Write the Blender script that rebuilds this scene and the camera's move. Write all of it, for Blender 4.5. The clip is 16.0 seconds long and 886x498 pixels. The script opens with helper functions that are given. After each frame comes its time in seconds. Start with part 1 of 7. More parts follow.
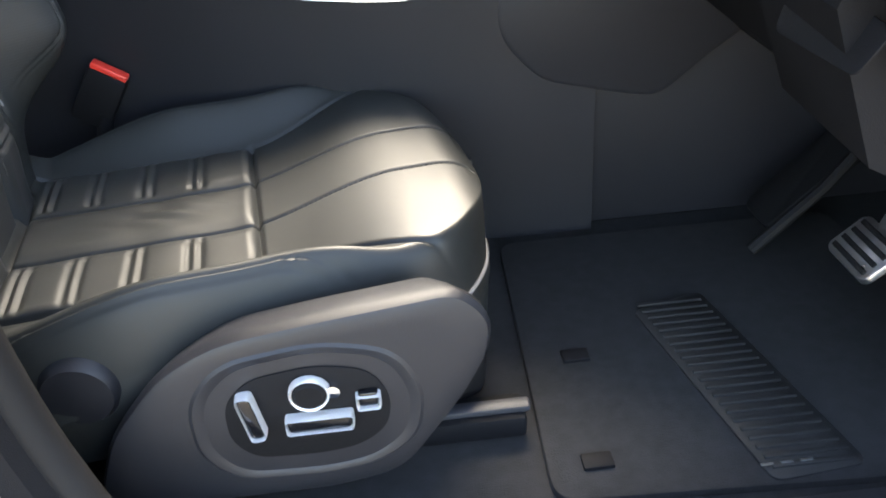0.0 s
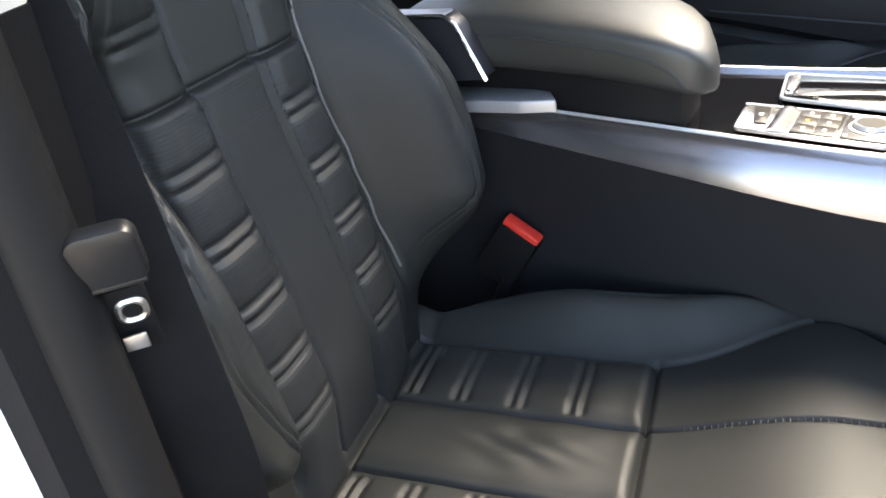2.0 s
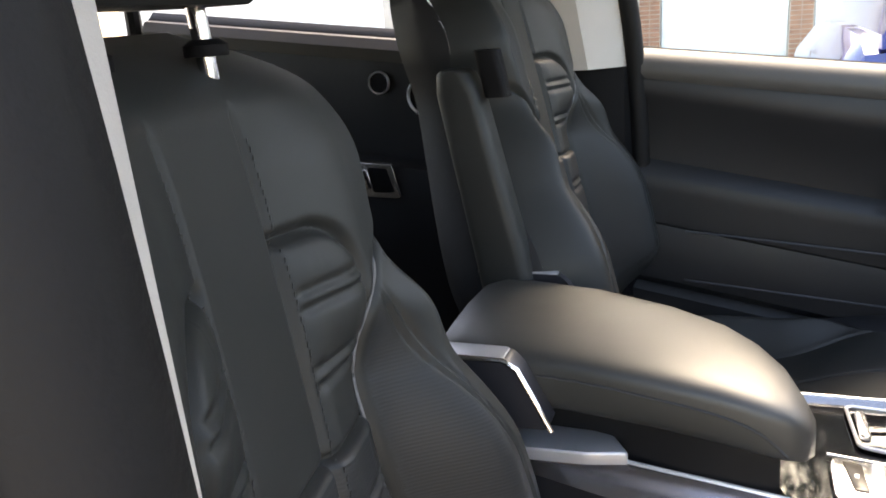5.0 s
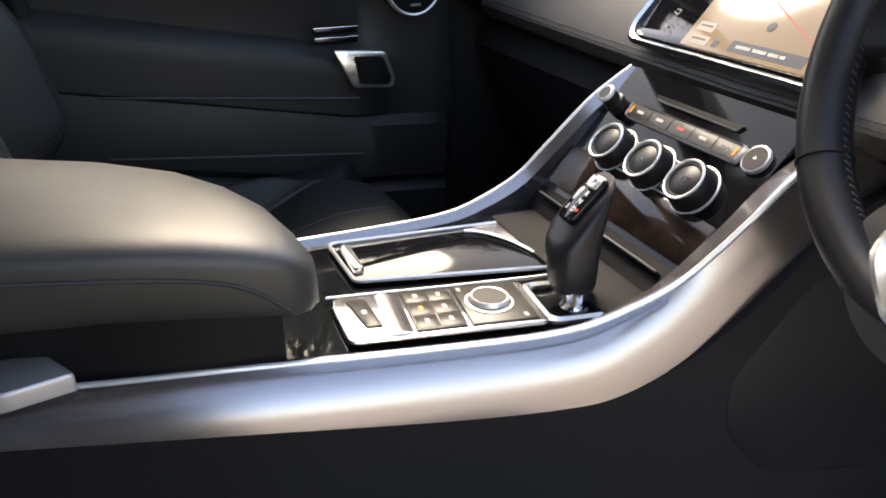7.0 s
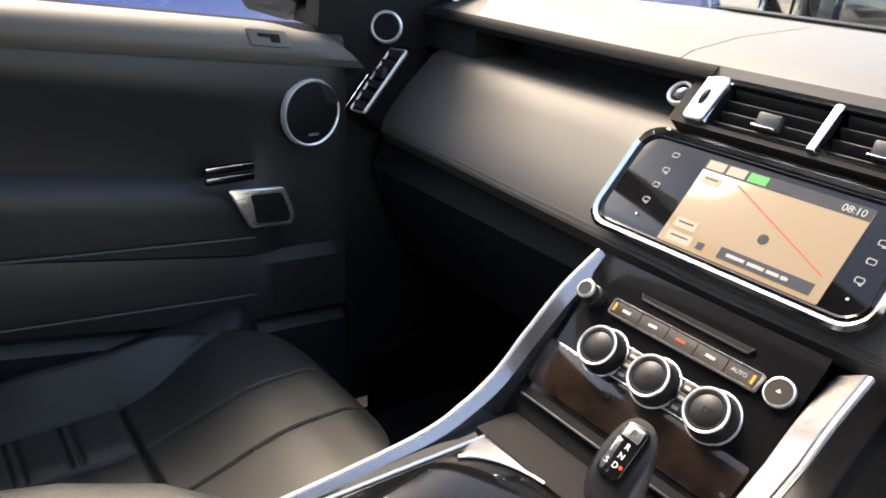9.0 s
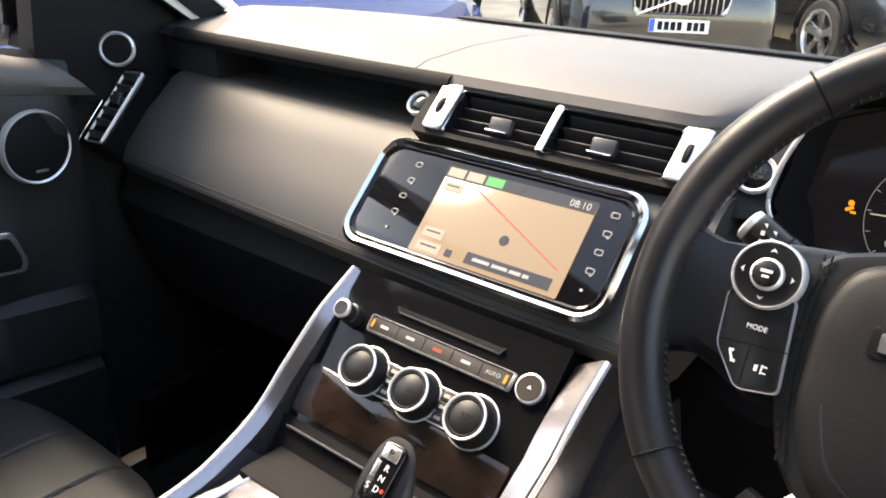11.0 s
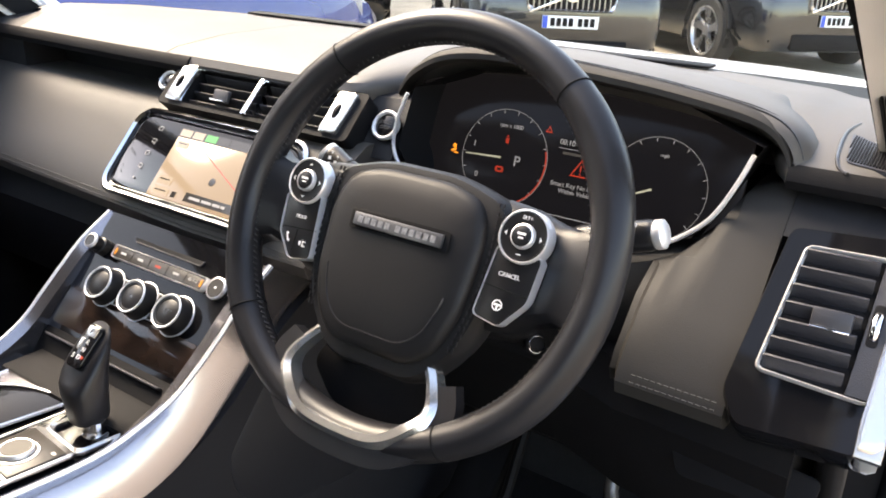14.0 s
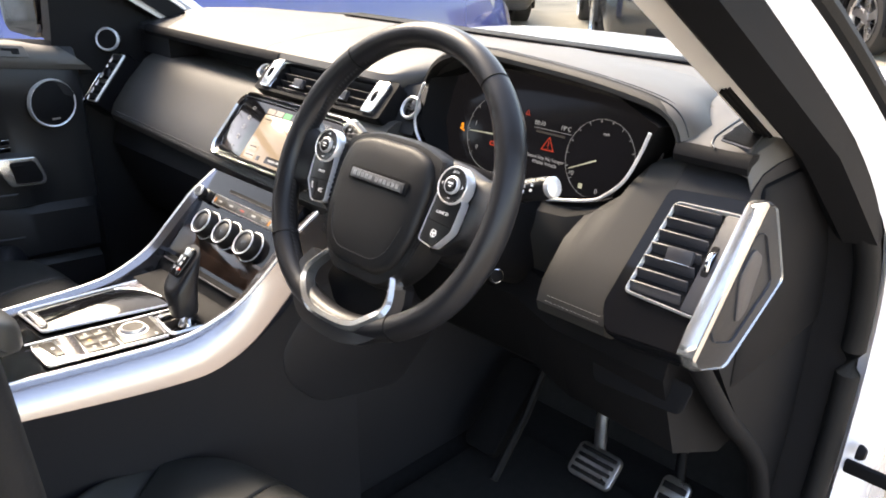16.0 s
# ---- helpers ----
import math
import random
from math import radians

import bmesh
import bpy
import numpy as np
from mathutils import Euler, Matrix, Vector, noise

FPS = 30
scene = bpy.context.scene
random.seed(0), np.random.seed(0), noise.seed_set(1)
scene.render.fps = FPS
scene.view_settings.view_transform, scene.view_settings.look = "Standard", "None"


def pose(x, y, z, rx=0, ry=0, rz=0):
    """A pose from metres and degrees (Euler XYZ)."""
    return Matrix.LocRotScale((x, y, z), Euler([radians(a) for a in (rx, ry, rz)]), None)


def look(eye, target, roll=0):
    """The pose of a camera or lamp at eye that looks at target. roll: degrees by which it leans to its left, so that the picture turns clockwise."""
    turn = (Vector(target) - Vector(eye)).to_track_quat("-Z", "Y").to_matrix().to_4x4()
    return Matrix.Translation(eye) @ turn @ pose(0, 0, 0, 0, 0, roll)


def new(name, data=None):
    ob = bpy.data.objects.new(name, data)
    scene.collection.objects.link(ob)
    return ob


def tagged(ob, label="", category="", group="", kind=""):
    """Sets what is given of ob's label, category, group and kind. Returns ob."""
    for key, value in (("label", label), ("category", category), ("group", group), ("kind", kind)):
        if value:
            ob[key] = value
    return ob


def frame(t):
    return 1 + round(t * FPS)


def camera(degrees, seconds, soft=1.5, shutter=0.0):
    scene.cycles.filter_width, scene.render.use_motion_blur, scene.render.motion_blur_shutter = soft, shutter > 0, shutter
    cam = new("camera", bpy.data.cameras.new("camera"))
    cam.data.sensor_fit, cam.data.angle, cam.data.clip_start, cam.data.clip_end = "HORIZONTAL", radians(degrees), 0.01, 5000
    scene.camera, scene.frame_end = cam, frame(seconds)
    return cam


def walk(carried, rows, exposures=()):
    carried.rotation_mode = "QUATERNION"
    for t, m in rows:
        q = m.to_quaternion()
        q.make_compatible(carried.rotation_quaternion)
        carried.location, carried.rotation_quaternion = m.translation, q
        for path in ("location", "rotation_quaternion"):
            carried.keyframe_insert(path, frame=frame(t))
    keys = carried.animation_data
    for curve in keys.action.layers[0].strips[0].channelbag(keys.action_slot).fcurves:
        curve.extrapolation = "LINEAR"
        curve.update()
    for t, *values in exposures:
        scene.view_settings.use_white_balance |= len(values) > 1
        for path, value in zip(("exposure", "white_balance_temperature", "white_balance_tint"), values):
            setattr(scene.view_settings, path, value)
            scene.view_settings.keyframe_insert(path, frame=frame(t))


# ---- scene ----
cam = camera(58.90, 16.0, soft=1.8)
PATH = [
    (0, (0.288, -1.241, 0.775), (0.387, 0.432, -0.316), -4.0),
    (0.5, (0.286, -1.175, 0.785), (0.072, 0.506, -0.276), -5.4),
    (1, (0.296, -1.079, 0.82), (-0.189, 0.557, -0.223), -7.1),
    (1.5, (0.302, -0.973, 0.829), (-0.393, 0.61, -0.176), -7.5),
    (2, (0.274, -0.91, 0.858), (-0.669, 0.582, -0.084), -8.6),
    (2.5, (0.254, -0.891, 0.926), (-0.849, 0.538, 0.064), -8.9),
    (3, (0.242, -0.869, 1.005), (-0.905, 0.597, 0.275), -8.2),
    (3.2, (0.243, -0.865, 1.032), (-0.91, 0.624, 0.358), -8.1),
    (5.3, (0.018, -0.781, 0.993), (-0.488, 1.066, 0.415), -4.5),
    (5.5, (0.017, -0.739, 0.961), (-0.343, 1.14, 0.379), -4.9),
    (6, (-0.01, -0.669, 0.907), (0.024, 1.211, 0.227), -3.4),
    (6.5, (-0.025, -0.657, 0.894), (0.321, 1.155, 0.122), -2.3),
    (7, (0.018, -0.605, 0.86), (0.662, 1.093, 0.023), -0.8),
    (7.5, (0.011, -0.545, 0.884), (0.802, 1.081, 0.029), -0.0),
    (8, (-0.045, -0.421, 0.958), (0.883, 1.137, 0.115), 1.3),
    (8.2, (-0.079, -0.38, 0.98), (0.892, 1.159, 0.151), 1.9),
    (10.3, (-0.074, -0.38, 1.017), (1.221, 0.953, 0.277), 1.8),
    (10.5, (-0.058, -0.385, 1.016), (1.276, 0.909, 0.278), 1.9),
    (11, (-0.021, -0.397, 1.007), (1.45, 0.741, 0.273), 2.5),
    (11.5, (0.003, -0.418, 1.003), (1.57, 0.589, 0.275), 2.9),
    (12, (0.026, -0.449, 1.0), (1.662, 0.444, 0.276), 3.3),
    (12.5, (0.06, -0.488, 1.002), (1.721, 0.358, 0.277), 3.4),
    (13, (0.051, -0.604, 1.01), (1.705, 0.258, 0.29), 3.1),
    (13.5, (-0.013, -0.697, 1.038), (1.611, 0.22, 0.316), 3.1),
    (14, (-0.055, -0.771, 1.033), (1.507, 0.242, 0.302), 2.6),
    (14.5, (-0.066, -0.871, 1.053), (1.427, 0.24, 0.32), 2.2),
    (15, (-0.071, -1.004, 1.078), (1.324, 0.214, 0.323), 1.5),
    (15.5, (-0.091, -1.064, 1.079), (1.247, 0.213, 0.317), 1.2),
    (16, (-0.136, -1.087, 1.089), (1.18, 0.209, 0.321), 1.0),
]
EXPOSURES = [(0.0, 3.65, 7700, 13), (1.5, 3.25, 7700, 13), (3.0, 3.65, 8300, 17), (5.5, 3.0, 8600, 18), (6.0, 3.1, 8450, 18), (6.5, 2.97, 8300, 18), (7.0, 2.45, 8200, 17), (8.0, 2.75, 8300, 16), (10.5, 2.95, 8700, 18), (12.0, 2.82, 8300, 16), (13.5, 2.77, 8400, 17), (14.5, 2.90, 8400, 18), (16.0, 2.88, 8300, 17)]
walk(cam, [(t, look(eye, target, roll)) for t, eye, target, roll in PATH], EXPOSURES)

# ---- world and sun ----
world = bpy.data.worlds.new("world")
scene.world = world
world.use_nodes = True
wn, wl = world.node_tree.nodes, world.node_tree.links
sky = wn.new("ShaderNodeTexSky")
sky.sky_type = "NISHITA"
sky.sun_disc = False
SUN_EL, SUN_AZ = radians(46), radians(77)   # azimuth of the sun, anticlockwise from the car's forward axis
sky.sun_elevation = SUN_EL
sky.sun_rotation = radians(90) - SUN_AZ
sky.air_density, sky.dust_density = 1.0, 1.5
wn["Background"].inputs["Strength"].default_value = 0.15
wl.new(sky.outputs[0], wn["Background"].inputs[0])
sun_data = bpy.data.lights.new("sun", "SUN")
sun_data.energy, sun_data.angle, sun_data.color = 1.85, radians(32), (1.0, 0.98, 0.90)
sun = new("sun", sun_data)
sun_way = Vector((math.cos(SUN_AZ) * math.cos(SUN_EL), math.sin(SUN_AZ) * math.cos(SUN_EL), math.sin(SUN_EL)))
sun.matrix_world = look(sun_way * 30, (0, 0, 0))


# ---- materials ----
def mat(name, color, rough=0.5, metal=0.0, grain=None, bump=0.0, var=0.0, var_scale=6.0, rvar=0.0, spec=None, coat=0.0, emit=None, sheen=0.0):
    """Procedural surface: fine relief at `grain`, slow variation of colour and gloss at var_scale."""
    m = bpy.data.materials.new(name)
    m.use_nodes = True
    n, l = m.node_tree.nodes, m.node_tree.links
    p = n["Principled BSDF"]
    p.inputs["Base Color"].default_value = (*color, 1)
    p.inputs["Roughness"].default_value = rough
    p.inputs["Metallic"].default_value = metal
    p.inputs["Coat Weight"].default_value = coat
    p.inputs["Coat Roughness"].default_value = 0.04
    if sheen:
        p.inputs["Sheen Weight"].default_value = sheen
    if spec is not None:
        p.inputs["Specular IOR Level"].default_value = spec
    if emit:
        p.inputs["Emission Color"].default_value = (*emit[0], 1)
        p.inputs["Emission Strength"].default_value = emit[1]
    tc = n.new("ShaderNodeTexCoord")
    if var or rvar:
        t = n.new("ShaderNodeTexNoise")
        t.inputs["Scale"].default_value = var_scale
        t.inputs["Detail"].default_value = 6
        l.new(tc.outputs["Object"], t.inputs["Vector"])
        if var:
            mr = n.new("ShaderNodeMapRange")
            mr.inputs["From Min"].default_value, mr.inputs["From Max"].default_value = 0.3, 0.7
            mr.inputs["To Min"].default_value, mr.inputs["To Max"].default_value = 1 - var, 1 + var
            l.new(t.outputs["Fac"], mr.inputs["Value"])
            mx = n.new("ShaderNodeVectorMath")
            mx.operation = "SCALE"
            mx.inputs[0].default_value = color
            l.new(mr.outputs[0], mx.inputs["Scale"])
            l.new(mx.outputs[0], p.inputs["Base Color"])
        if rvar:
            m2 = n.new("ShaderNodeMapRange")
            m2.inputs["From Min"].default_value, m2.inputs["From Max"].default_value = 0.3, 0.7
            m2.inputs["To Min"].default_value, m2.inputs["To Max"].default_value = max(0.02, rough - rvar), rough + rvar
            l.new(t.outputs["Fac"], m2.inputs["Value"])
            l.new(m2.outputs[0], p.inputs["Roughness"])
    if grain:
        v = n.new("ShaderNodeTexVoronoi" if grain > 0 else "ShaderNodeTexNoise")
        v.inputs["Scale"].default_value = abs(grain)
        l.new(tc.outputs["Object"], v.inputs["Vector"])
        b = n.new("ShaderNodeBump")
        b.inputs["Strength"].default_value = bump
        b.inputs["Distance"].default_value = 0.0006
        l.new(v.outputs["Distance" if grain > 0 else "Fac"], b.inputs["Height"])
        l.new(b.outputs[0], p.inputs["Normal"])
    return m


def glass(name, tint=(1, 1, 1), rough=0.0, mix=0.03):
    """Thin pane: mostly clear, with a small mirror share at each face."""
    m = bpy.data.materials.new(name)
    m.use_nodes = True
    n, l = m.node_tree.nodes, m.node_tree.links
    n.remove(n["Principled BSDF"])
    tr, gl, mx = (n.new(k) for k in ("ShaderNodeBsdfTransparent", "ShaderNodeBsdfGlossy", "ShaderNodeMixShader"))
    tr.inputs[0].default_value = (*tint, 1)
    gl.inputs["Roughness"].default_value = rough
    mx.inputs[0].default_value = mix
    l.new(tr.outputs[0], mx.inputs[1])
    l.new(gl.outputs[0], mx.inputs[2])
    l.new(mx.outputs[0], n["Material Output"].inputs[0])
    return m


def stripes(m, scale, depth, axis=0):
    """Adds fine parallel ridges to a material, as on ribbed or perforated trim."""
    n, l = m.node_tree.nodes, m.node_tree.links
    tc, w, b = n.new("ShaderNodeTexCoord"), n.new("ShaderNodeTexWave"), n.new("ShaderNodeBump")
    w.bands_direction = ("X", "Y", "Z", "DIAGONAL")[axis]
    w.inputs["Scale"].default_value = scale
    b.inputs["Strength"].default_value, b.inputs["Distance"].default_value = depth, 0.001
    l.new(tc.outputs["Object"], w.inputs["Vector"])
    l.new(w.outputs["Fac"], b.inputs["Height"])
    l.new(b.outputs[0], n["Principled BSDF"].inputs["Normal"])
    return m


LEATHER = mat("black_leather", (0.026, 0.0265, 0.0245), 0.46, spec=0.80, grain=1100, bump=0.12, var=0.12, var_scale=9, rvar=0.06)
LEATHER_SEAT = mat("black_seat_leather", (0.0175, 0.0190, 0.0185), 0.52, spec=0.36, grain=950, bump=0.16, var=0.15, var_scale=7, rvar=0.07)
LEATHER_PERF = stripes(mat("ribbed_perforated_leather", (0.020, 0.0215, 0.0225), 0.50, spec=0.36, var=0.15, var_scale=8, rvar=0.05), 92, 0.13, 2)
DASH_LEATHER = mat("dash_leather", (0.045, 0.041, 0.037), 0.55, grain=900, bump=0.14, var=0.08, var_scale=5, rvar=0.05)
# dash leather again, lightened: daylight on upward faces put into the colour
SKYLIT_LEATHER = mat("skylit_leather", (0.070, 0.065, 0.060), 0.58, grain=900, bump=0.14, var=0.08, var_scale=5, rvar=0.05)
RIM_LEATHER = mat("wheel_leather", (0.012, 0.012, 0.014), 0.36, spec=0.32, grain=1000, bump=0.10, var=0.15, var_scale=14, rvar=0.08)
COVER_LEATHER = mat("cover_leather", (0.008, 0.008, 0.009), 0.50, spec=0.26, grain=1000, bump=0.12, var=0.12, var_scale=9, rvar=0.05)
DOOR_LEATHER = mat("door_leather", (0.014, 0.0145, 0.016), 0.46, spec=0.35, grain=1000, bump=0.12, var=0.12, var_scale=6, rvar=0.05)
SOFT = mat("soft_black_plastic", (0.014, 0.014, 0.016), 0.54, spec=0.28, grain=1100, bump=0.4, var=0.08, var_scale=5, rvar=0.05)
SOFT_GREY = mat("dark_grey_plastic", (0.026, 0.027, 0.033), 0.42, grain=1000, bump=0.3, var=0.08, var_scale=6, rvar=0.06)
DARK = mat("matt_black_plastic", (0.0075, 0.0075, 0.0085), 0.62, spec=0.09, grain=900, bump=0.3, var=0.1)
GLOSS = mat("gloss_black", (0.006, 0.006, 0.007), 0.06, spec=0.4, rvar=0.02, var_scale=20)
GLOSS_BROWN = mat("gloss_dark_veneer", (0.022, 0.014, 0.011), 0.10, spec=0.4, var=0.4, var_scale=30)
PIANO = mat("piano_black", (0.006, 0.006, 0.007), 0.05, spec=0.20, rvar=0.02, var_scale=20)
PIPING = mat("grey_piping", (0.15, 0.15, 0.155), 0.5, var=0.1, var_scale=20)
BRIGHT = mat("bright_switch_edge", (0.82, 0.82, 0.83), 0.36, 0.6, rvar=0.05, var_scale=25)
BRUSHED = mat("brushed_silver", (0.50, 0.50, 0.52), 0.36, 0.55, rvar=0.05, var_scale=14)
# dash leather again, darkened: shade put into the colour
SHADED_LEATHER = mat("shaded_leather", (0.026, 0.025, 0.024), 0.66, spec=0.25, grain=900, bump=0.14, var=0.08, var_scale=5, rvar=0.04)
CHROME = mat("chrome", (0.86, 0.86, 0.87), 0.10, 1.0, rvar=0.05, var_scale=25)
SATIN = mat("satin_silver", (0.34, 0.325, 0.342), 0.22, 0.92, rvar=0.04, var_scale=9)
SILVER_PANEL = mat("silver_panel", (0.62, 0.62, 0.61), 0.22, 0.9, rvar=0.05, var_scale=18)
# silver with the dark seat's reflection put into its colour
DIMMED_SILVER = mat("dimmed_silver", (0.045, 0.046, 0.055), 0.34, 0.5, rvar=0.05, var_scale=14)
KEY_PRINT = mat("dim_print", (0.42, 0.41, 0.39), 0.5, var=0.05)
POD_KNOB = mat("knob_black", (0.012, 0.012, 0.013), 0.38, spec=0.35, var=0.1, var_scale=40)
KEYPAD = mat("brown_grey_keys", (0.040, 0.035, 0.030), 0.33, spec=0.25, var=0.1, var_scale=20)
VALANCE = mat("seat_side_plastic", (0.0120, 0.0125, 0.0155), 0.44, spec=0.4, grain=1000, bump=0.3, var=0.08, var_scale=6, rvar=0.06)
CONSOLE_SIDE = mat("soft_console_side", (0.0125, 0.013, 0.0165), 0.58, spec=0.30, grain=1000, bump=0.3, var=0.08, var_scale=6, rvar=0.05)
CARPET = mat("black_carpet", (0.009, 0.009, 0.0095), 0.95, grain=-500, bump=1.0, var=0.35, var_scale=60)
MATT_MAT = mat("rubber_ribbed_mat", (0.012, 0.012, 0.012), 0.55, grain=-300, bump=0.5, var=0.2, var_scale=30)
POD_BELT = mat("belt_guide_plastic", (0.010, 0.010, 0.011), 0.36, spec=0.4, var=0.1, var_scale=30)
RUBBER = mat("black_rubber", (0.008, 0.008, 0.0085), 0.62, spec=0.18, grain=-400, bump=0.4, var=0.15)
HEADLINER = mat("grey_headliner", (0.30, 0.29, 0.27), 0.95, grain=-900, bump=0.6, var=0.06, sheen=0.3)
PILLAR = mat("pale_pillar_trim", (0.55, 0.52, 0.49), 0.75, grain=-900, bump=0.5, var=0.05)
WHITE_PAINT = mat("white_car_paint", (0.72, 0.72, 0.76), 0.25, coat=0.8, var=0.02, rvar=0.05)
BLUE_PAINT = mat("blue_car_paint", (0.008, 0.018, 0.15), 0.22, 0.2, coat=1.0, var=0.06, rvar=0.04)
BLACK_PAINT = mat("black_car_paint", (0.010, 0.011, 0.013), 0.16, coat=1.0, var=0.2, rvar=0.06)
ALLOY = mat("alloy", (0.62, 0.62, 0.63), 0.28, 0.9, var=0.1, rvar=0.08)
RED = mat("red_plastic", (0.75, 0.045, 0.03), 0.4, var=0.05, rvar=0.05)
WEB = stripes(mat("belt_webbing", (0.008, 0.008, 0.009), 0.75, spec=0.10, var=0.15, var_scale=20), 260, 0.3, 2)
STEEL = mat("steel", (0.55, 0.55, 0.55), 0.35, 1.0, rvar=0.1, var_scale=30)
THREAD = mat("stitch_thread", (0.038, 0.038, 0.039), 0.7, var=0.15)
PRINT = mat("white_print", (0.75, 0.75, 0.75), 0.5, var=0.03)
PRINT_LIT = mat("lit_print", (0.2, 0.2, 0.2), 0.5, emit=((0.8, 0.82, 0.85), 0.038))
ORANGE_LIT = mat("lit_orange", (0.3, 0.1, 0.0), 0.5, emit=((1.0, 0.35, 0.03), 0.17))
RED_LIT = mat("lit_red", (0.3, 0.02, 0.0), 0.5, emit=((1.0, 0.07, 0.03), 0.042))
NEEDLE = mat("lit_needle", (0.2, 0.2, 0.17), 0.5, emit=((0.9, 0.95, 0.7), 0.06))
CLUSTER = mat("dark_display", (0.004, 0.004, 0.005), 0.12, spec=0.10, emit=((0.5, 0.5, 0.6), 0.002))
LCD_MAP = mat("lit_map", (0.05, 0.045, 0.04), 0.12, spec=0.3, emit=((0.80, 0.62, 0.42), 0.098), var=0.03)
LCD_BAR = mat("lit_dark_bar", (0.01, 0.01, 0.01), 0.12, emit=((0.2, 0.19, 0.18), 0.035))
LCD_TAG = mat("lit_pale_tag", (0.05, 0.05, 0.05), 0.12, emit=((0.85, 0.72, 0.55), 0.119))
LCD_GREEN = mat("lit_green", (0.02, 0.1, 0.03), 0.12, emit=((0.15, 0.75, 0.2), 0.105))
LCD_ROAD = mat("lit_road_line", (0.2, 0.02, 0.02), 0.12, emit=((0.75, 0.12, 0.08), 0.098))
GLASS = glass("clear_glass", (0.93, 0.96, 0.95))
LAMP_GLASS = mat("headlamp_glass", (0.35, 0.37, 0.4), 0.08, 0.3, coat=1.0, var=0.3, var_scale=12)
PLATE_WHITE = mat("plate_white", (0.8, 0.8, 0.78), 0.4, var=0.03)
PLATE_BLUE = mat("plate_blue", (0.02, 0.08, 0.5), 0.4, var=0.05)
TYRE = mat("tyre", (0.020, 0.020, 0.020), 0.8, grain=-60, bump=0.6, var=0.2)


# ---- mesh helpers ----
def part(name, geo, material, parent=None, label="", smooth=True):
    if isinstance(geo, bmesh.types.BMesh):
        me = bpy.data.meshes.new(name)
        bmesh.ops.recalc_face_normals(geo, faces=geo.faces)
        geo.to_mesh(me)
        geo.free()
    else:
        me = geo
    if smooth:
        me.polygons.foreach_set("use_smooth", [True] * len(me.polygons))
        me.set_sharp_from_angle(angle=radians(38))
    me.materials.append(material)
    ob = new(name, me)
    if parent is not None:
        ob.parent = parent
    if label:
        ob["label"] = label
    if "stitching" in name:
        ob["kind"] = "stuff"
    return ob


def thing(name, label, category, at=(0, 0, 0), group="", kind=""):
    ob = new(name)
    ob.empty_display_size = 0.05
    ob.matrix_world = Matrix.Translation(at)
    return tagged(ob, label, category, group, kind)


def moved(bm, m):
    bmesh.ops.transform(bm, matrix=m, verts=bm.verts)
    return bm


def joined(*parts):
    out = bmesh.new()
    for b in parts:
        me = bpy.data.meshes.new("tmp")
        b.to_mesh(me)
        b.free()
        out.from_mesh(me)
        bpy.data.meshes.remove(me)
    return out


def rbox(sx, sy, sz, r=0.003, m=None, seg=2):
    """A box of the given sizes about its centre, with rounded edges."""
    bm = bmesh.new()
    bmesh.ops.create_cube(bm, size=1, matrix=Matrix.Diagonal((sx, sy, sz, 1)))
    if r:
        bmesh.ops.bevel(bm, geom=bm.edges[:], offset=min(r, 0.49 * min(sx, sy, sz)), segments=seg, profile=0.5, affect="EDGES")
    return moved(bm, m) if m is not None else bm


def loft(rings, closed=True, caps=True):
    """Skin over rings of points of equal count."""
    bm = bmesh.new()
    rows = [[bm.verts.new(p) for p in r] for r in rings]
    n = len(rows[0])
    for a, b in zip(rows, rows[1:]):
        for i in range(n if closed else n - 1):
            j = (i + 1) % n
            bm.faces.new((a[i], a[j], b[j], b[i]))
    if caps and closed:
        bm.faces.new(rows[0][::-1])
        bm.faces.new(rows[-1])
    return bm


def surface(X, Y, Z):
    """A mesh over a grid of coordinates."""
    nu, nv = X.shape
    v = np.stack([X, Y, Z], -1).reshape(-1, 3)
    i = np.arange(nu * nv).reshape(nu, nv)
    f = np.stack([i[:-1, :-1], i[1:, :-1], i[1:, 1:], i[:-1, 1:]], -1).reshape(-1, 4)
    me = bpy.data.meshes.new("surface")
    me.from_pydata(v.tolist(), [], f.tolist())
    me.validate()
    return me


def revolve(profile, n=32, m=None):
    """Turns (radius, height) pairs about z."""
    rings = [[(max(r, 1e-5) * math.cos(2 * math.pi * k / n), max(r, 1e-5) * math.sin(2 * math.pi * k / n), h) for k in range(n)] for r, h in profile]
    bm = loft(rings, caps=False)
    return moved(bm, m) if m is not None else bm


def rrect(w, h, r, n=6):
    """Outline of a rounded rectangle about the origin."""
    out = []
    for cx, cy, a0 in ((w / 2 - r, h / 2 - r, 0), (-w / 2 + r, h / 2 - r, 90), (-w / 2 + r, -h / 2 + r, 180), (w / 2 - r, -h / 2 + r, 270)):
        out += [(cx + r * math.cos(radians(a0 + 90 * k / n)), cy + r * math.sin(radians(a0 + 90 * k / n))) for k in range(n + 1)]
    return out


def rounded(poly, r, n=5):
    """Rounds the corners of a polygon."""
    out, c = [], len(poly)
    for i in range(c):
        p, a, b = (Vector(poly[k]) for k in (i, i - 1, (i + 1) % c))
        da, db = (a - p), (b - p)
        d = min(r, 0.45 * da.length, 0.45 * db.length)
        s, e = p + da.normalized() * d, p + db.normalized() * d
        for k in range(n + 1):
            t = k / n
            q = s * (1 - t) ** 2 + p * 2 * t * (1 - t) + e * t ** 2
            out.append((q.x, q.y))
    return out


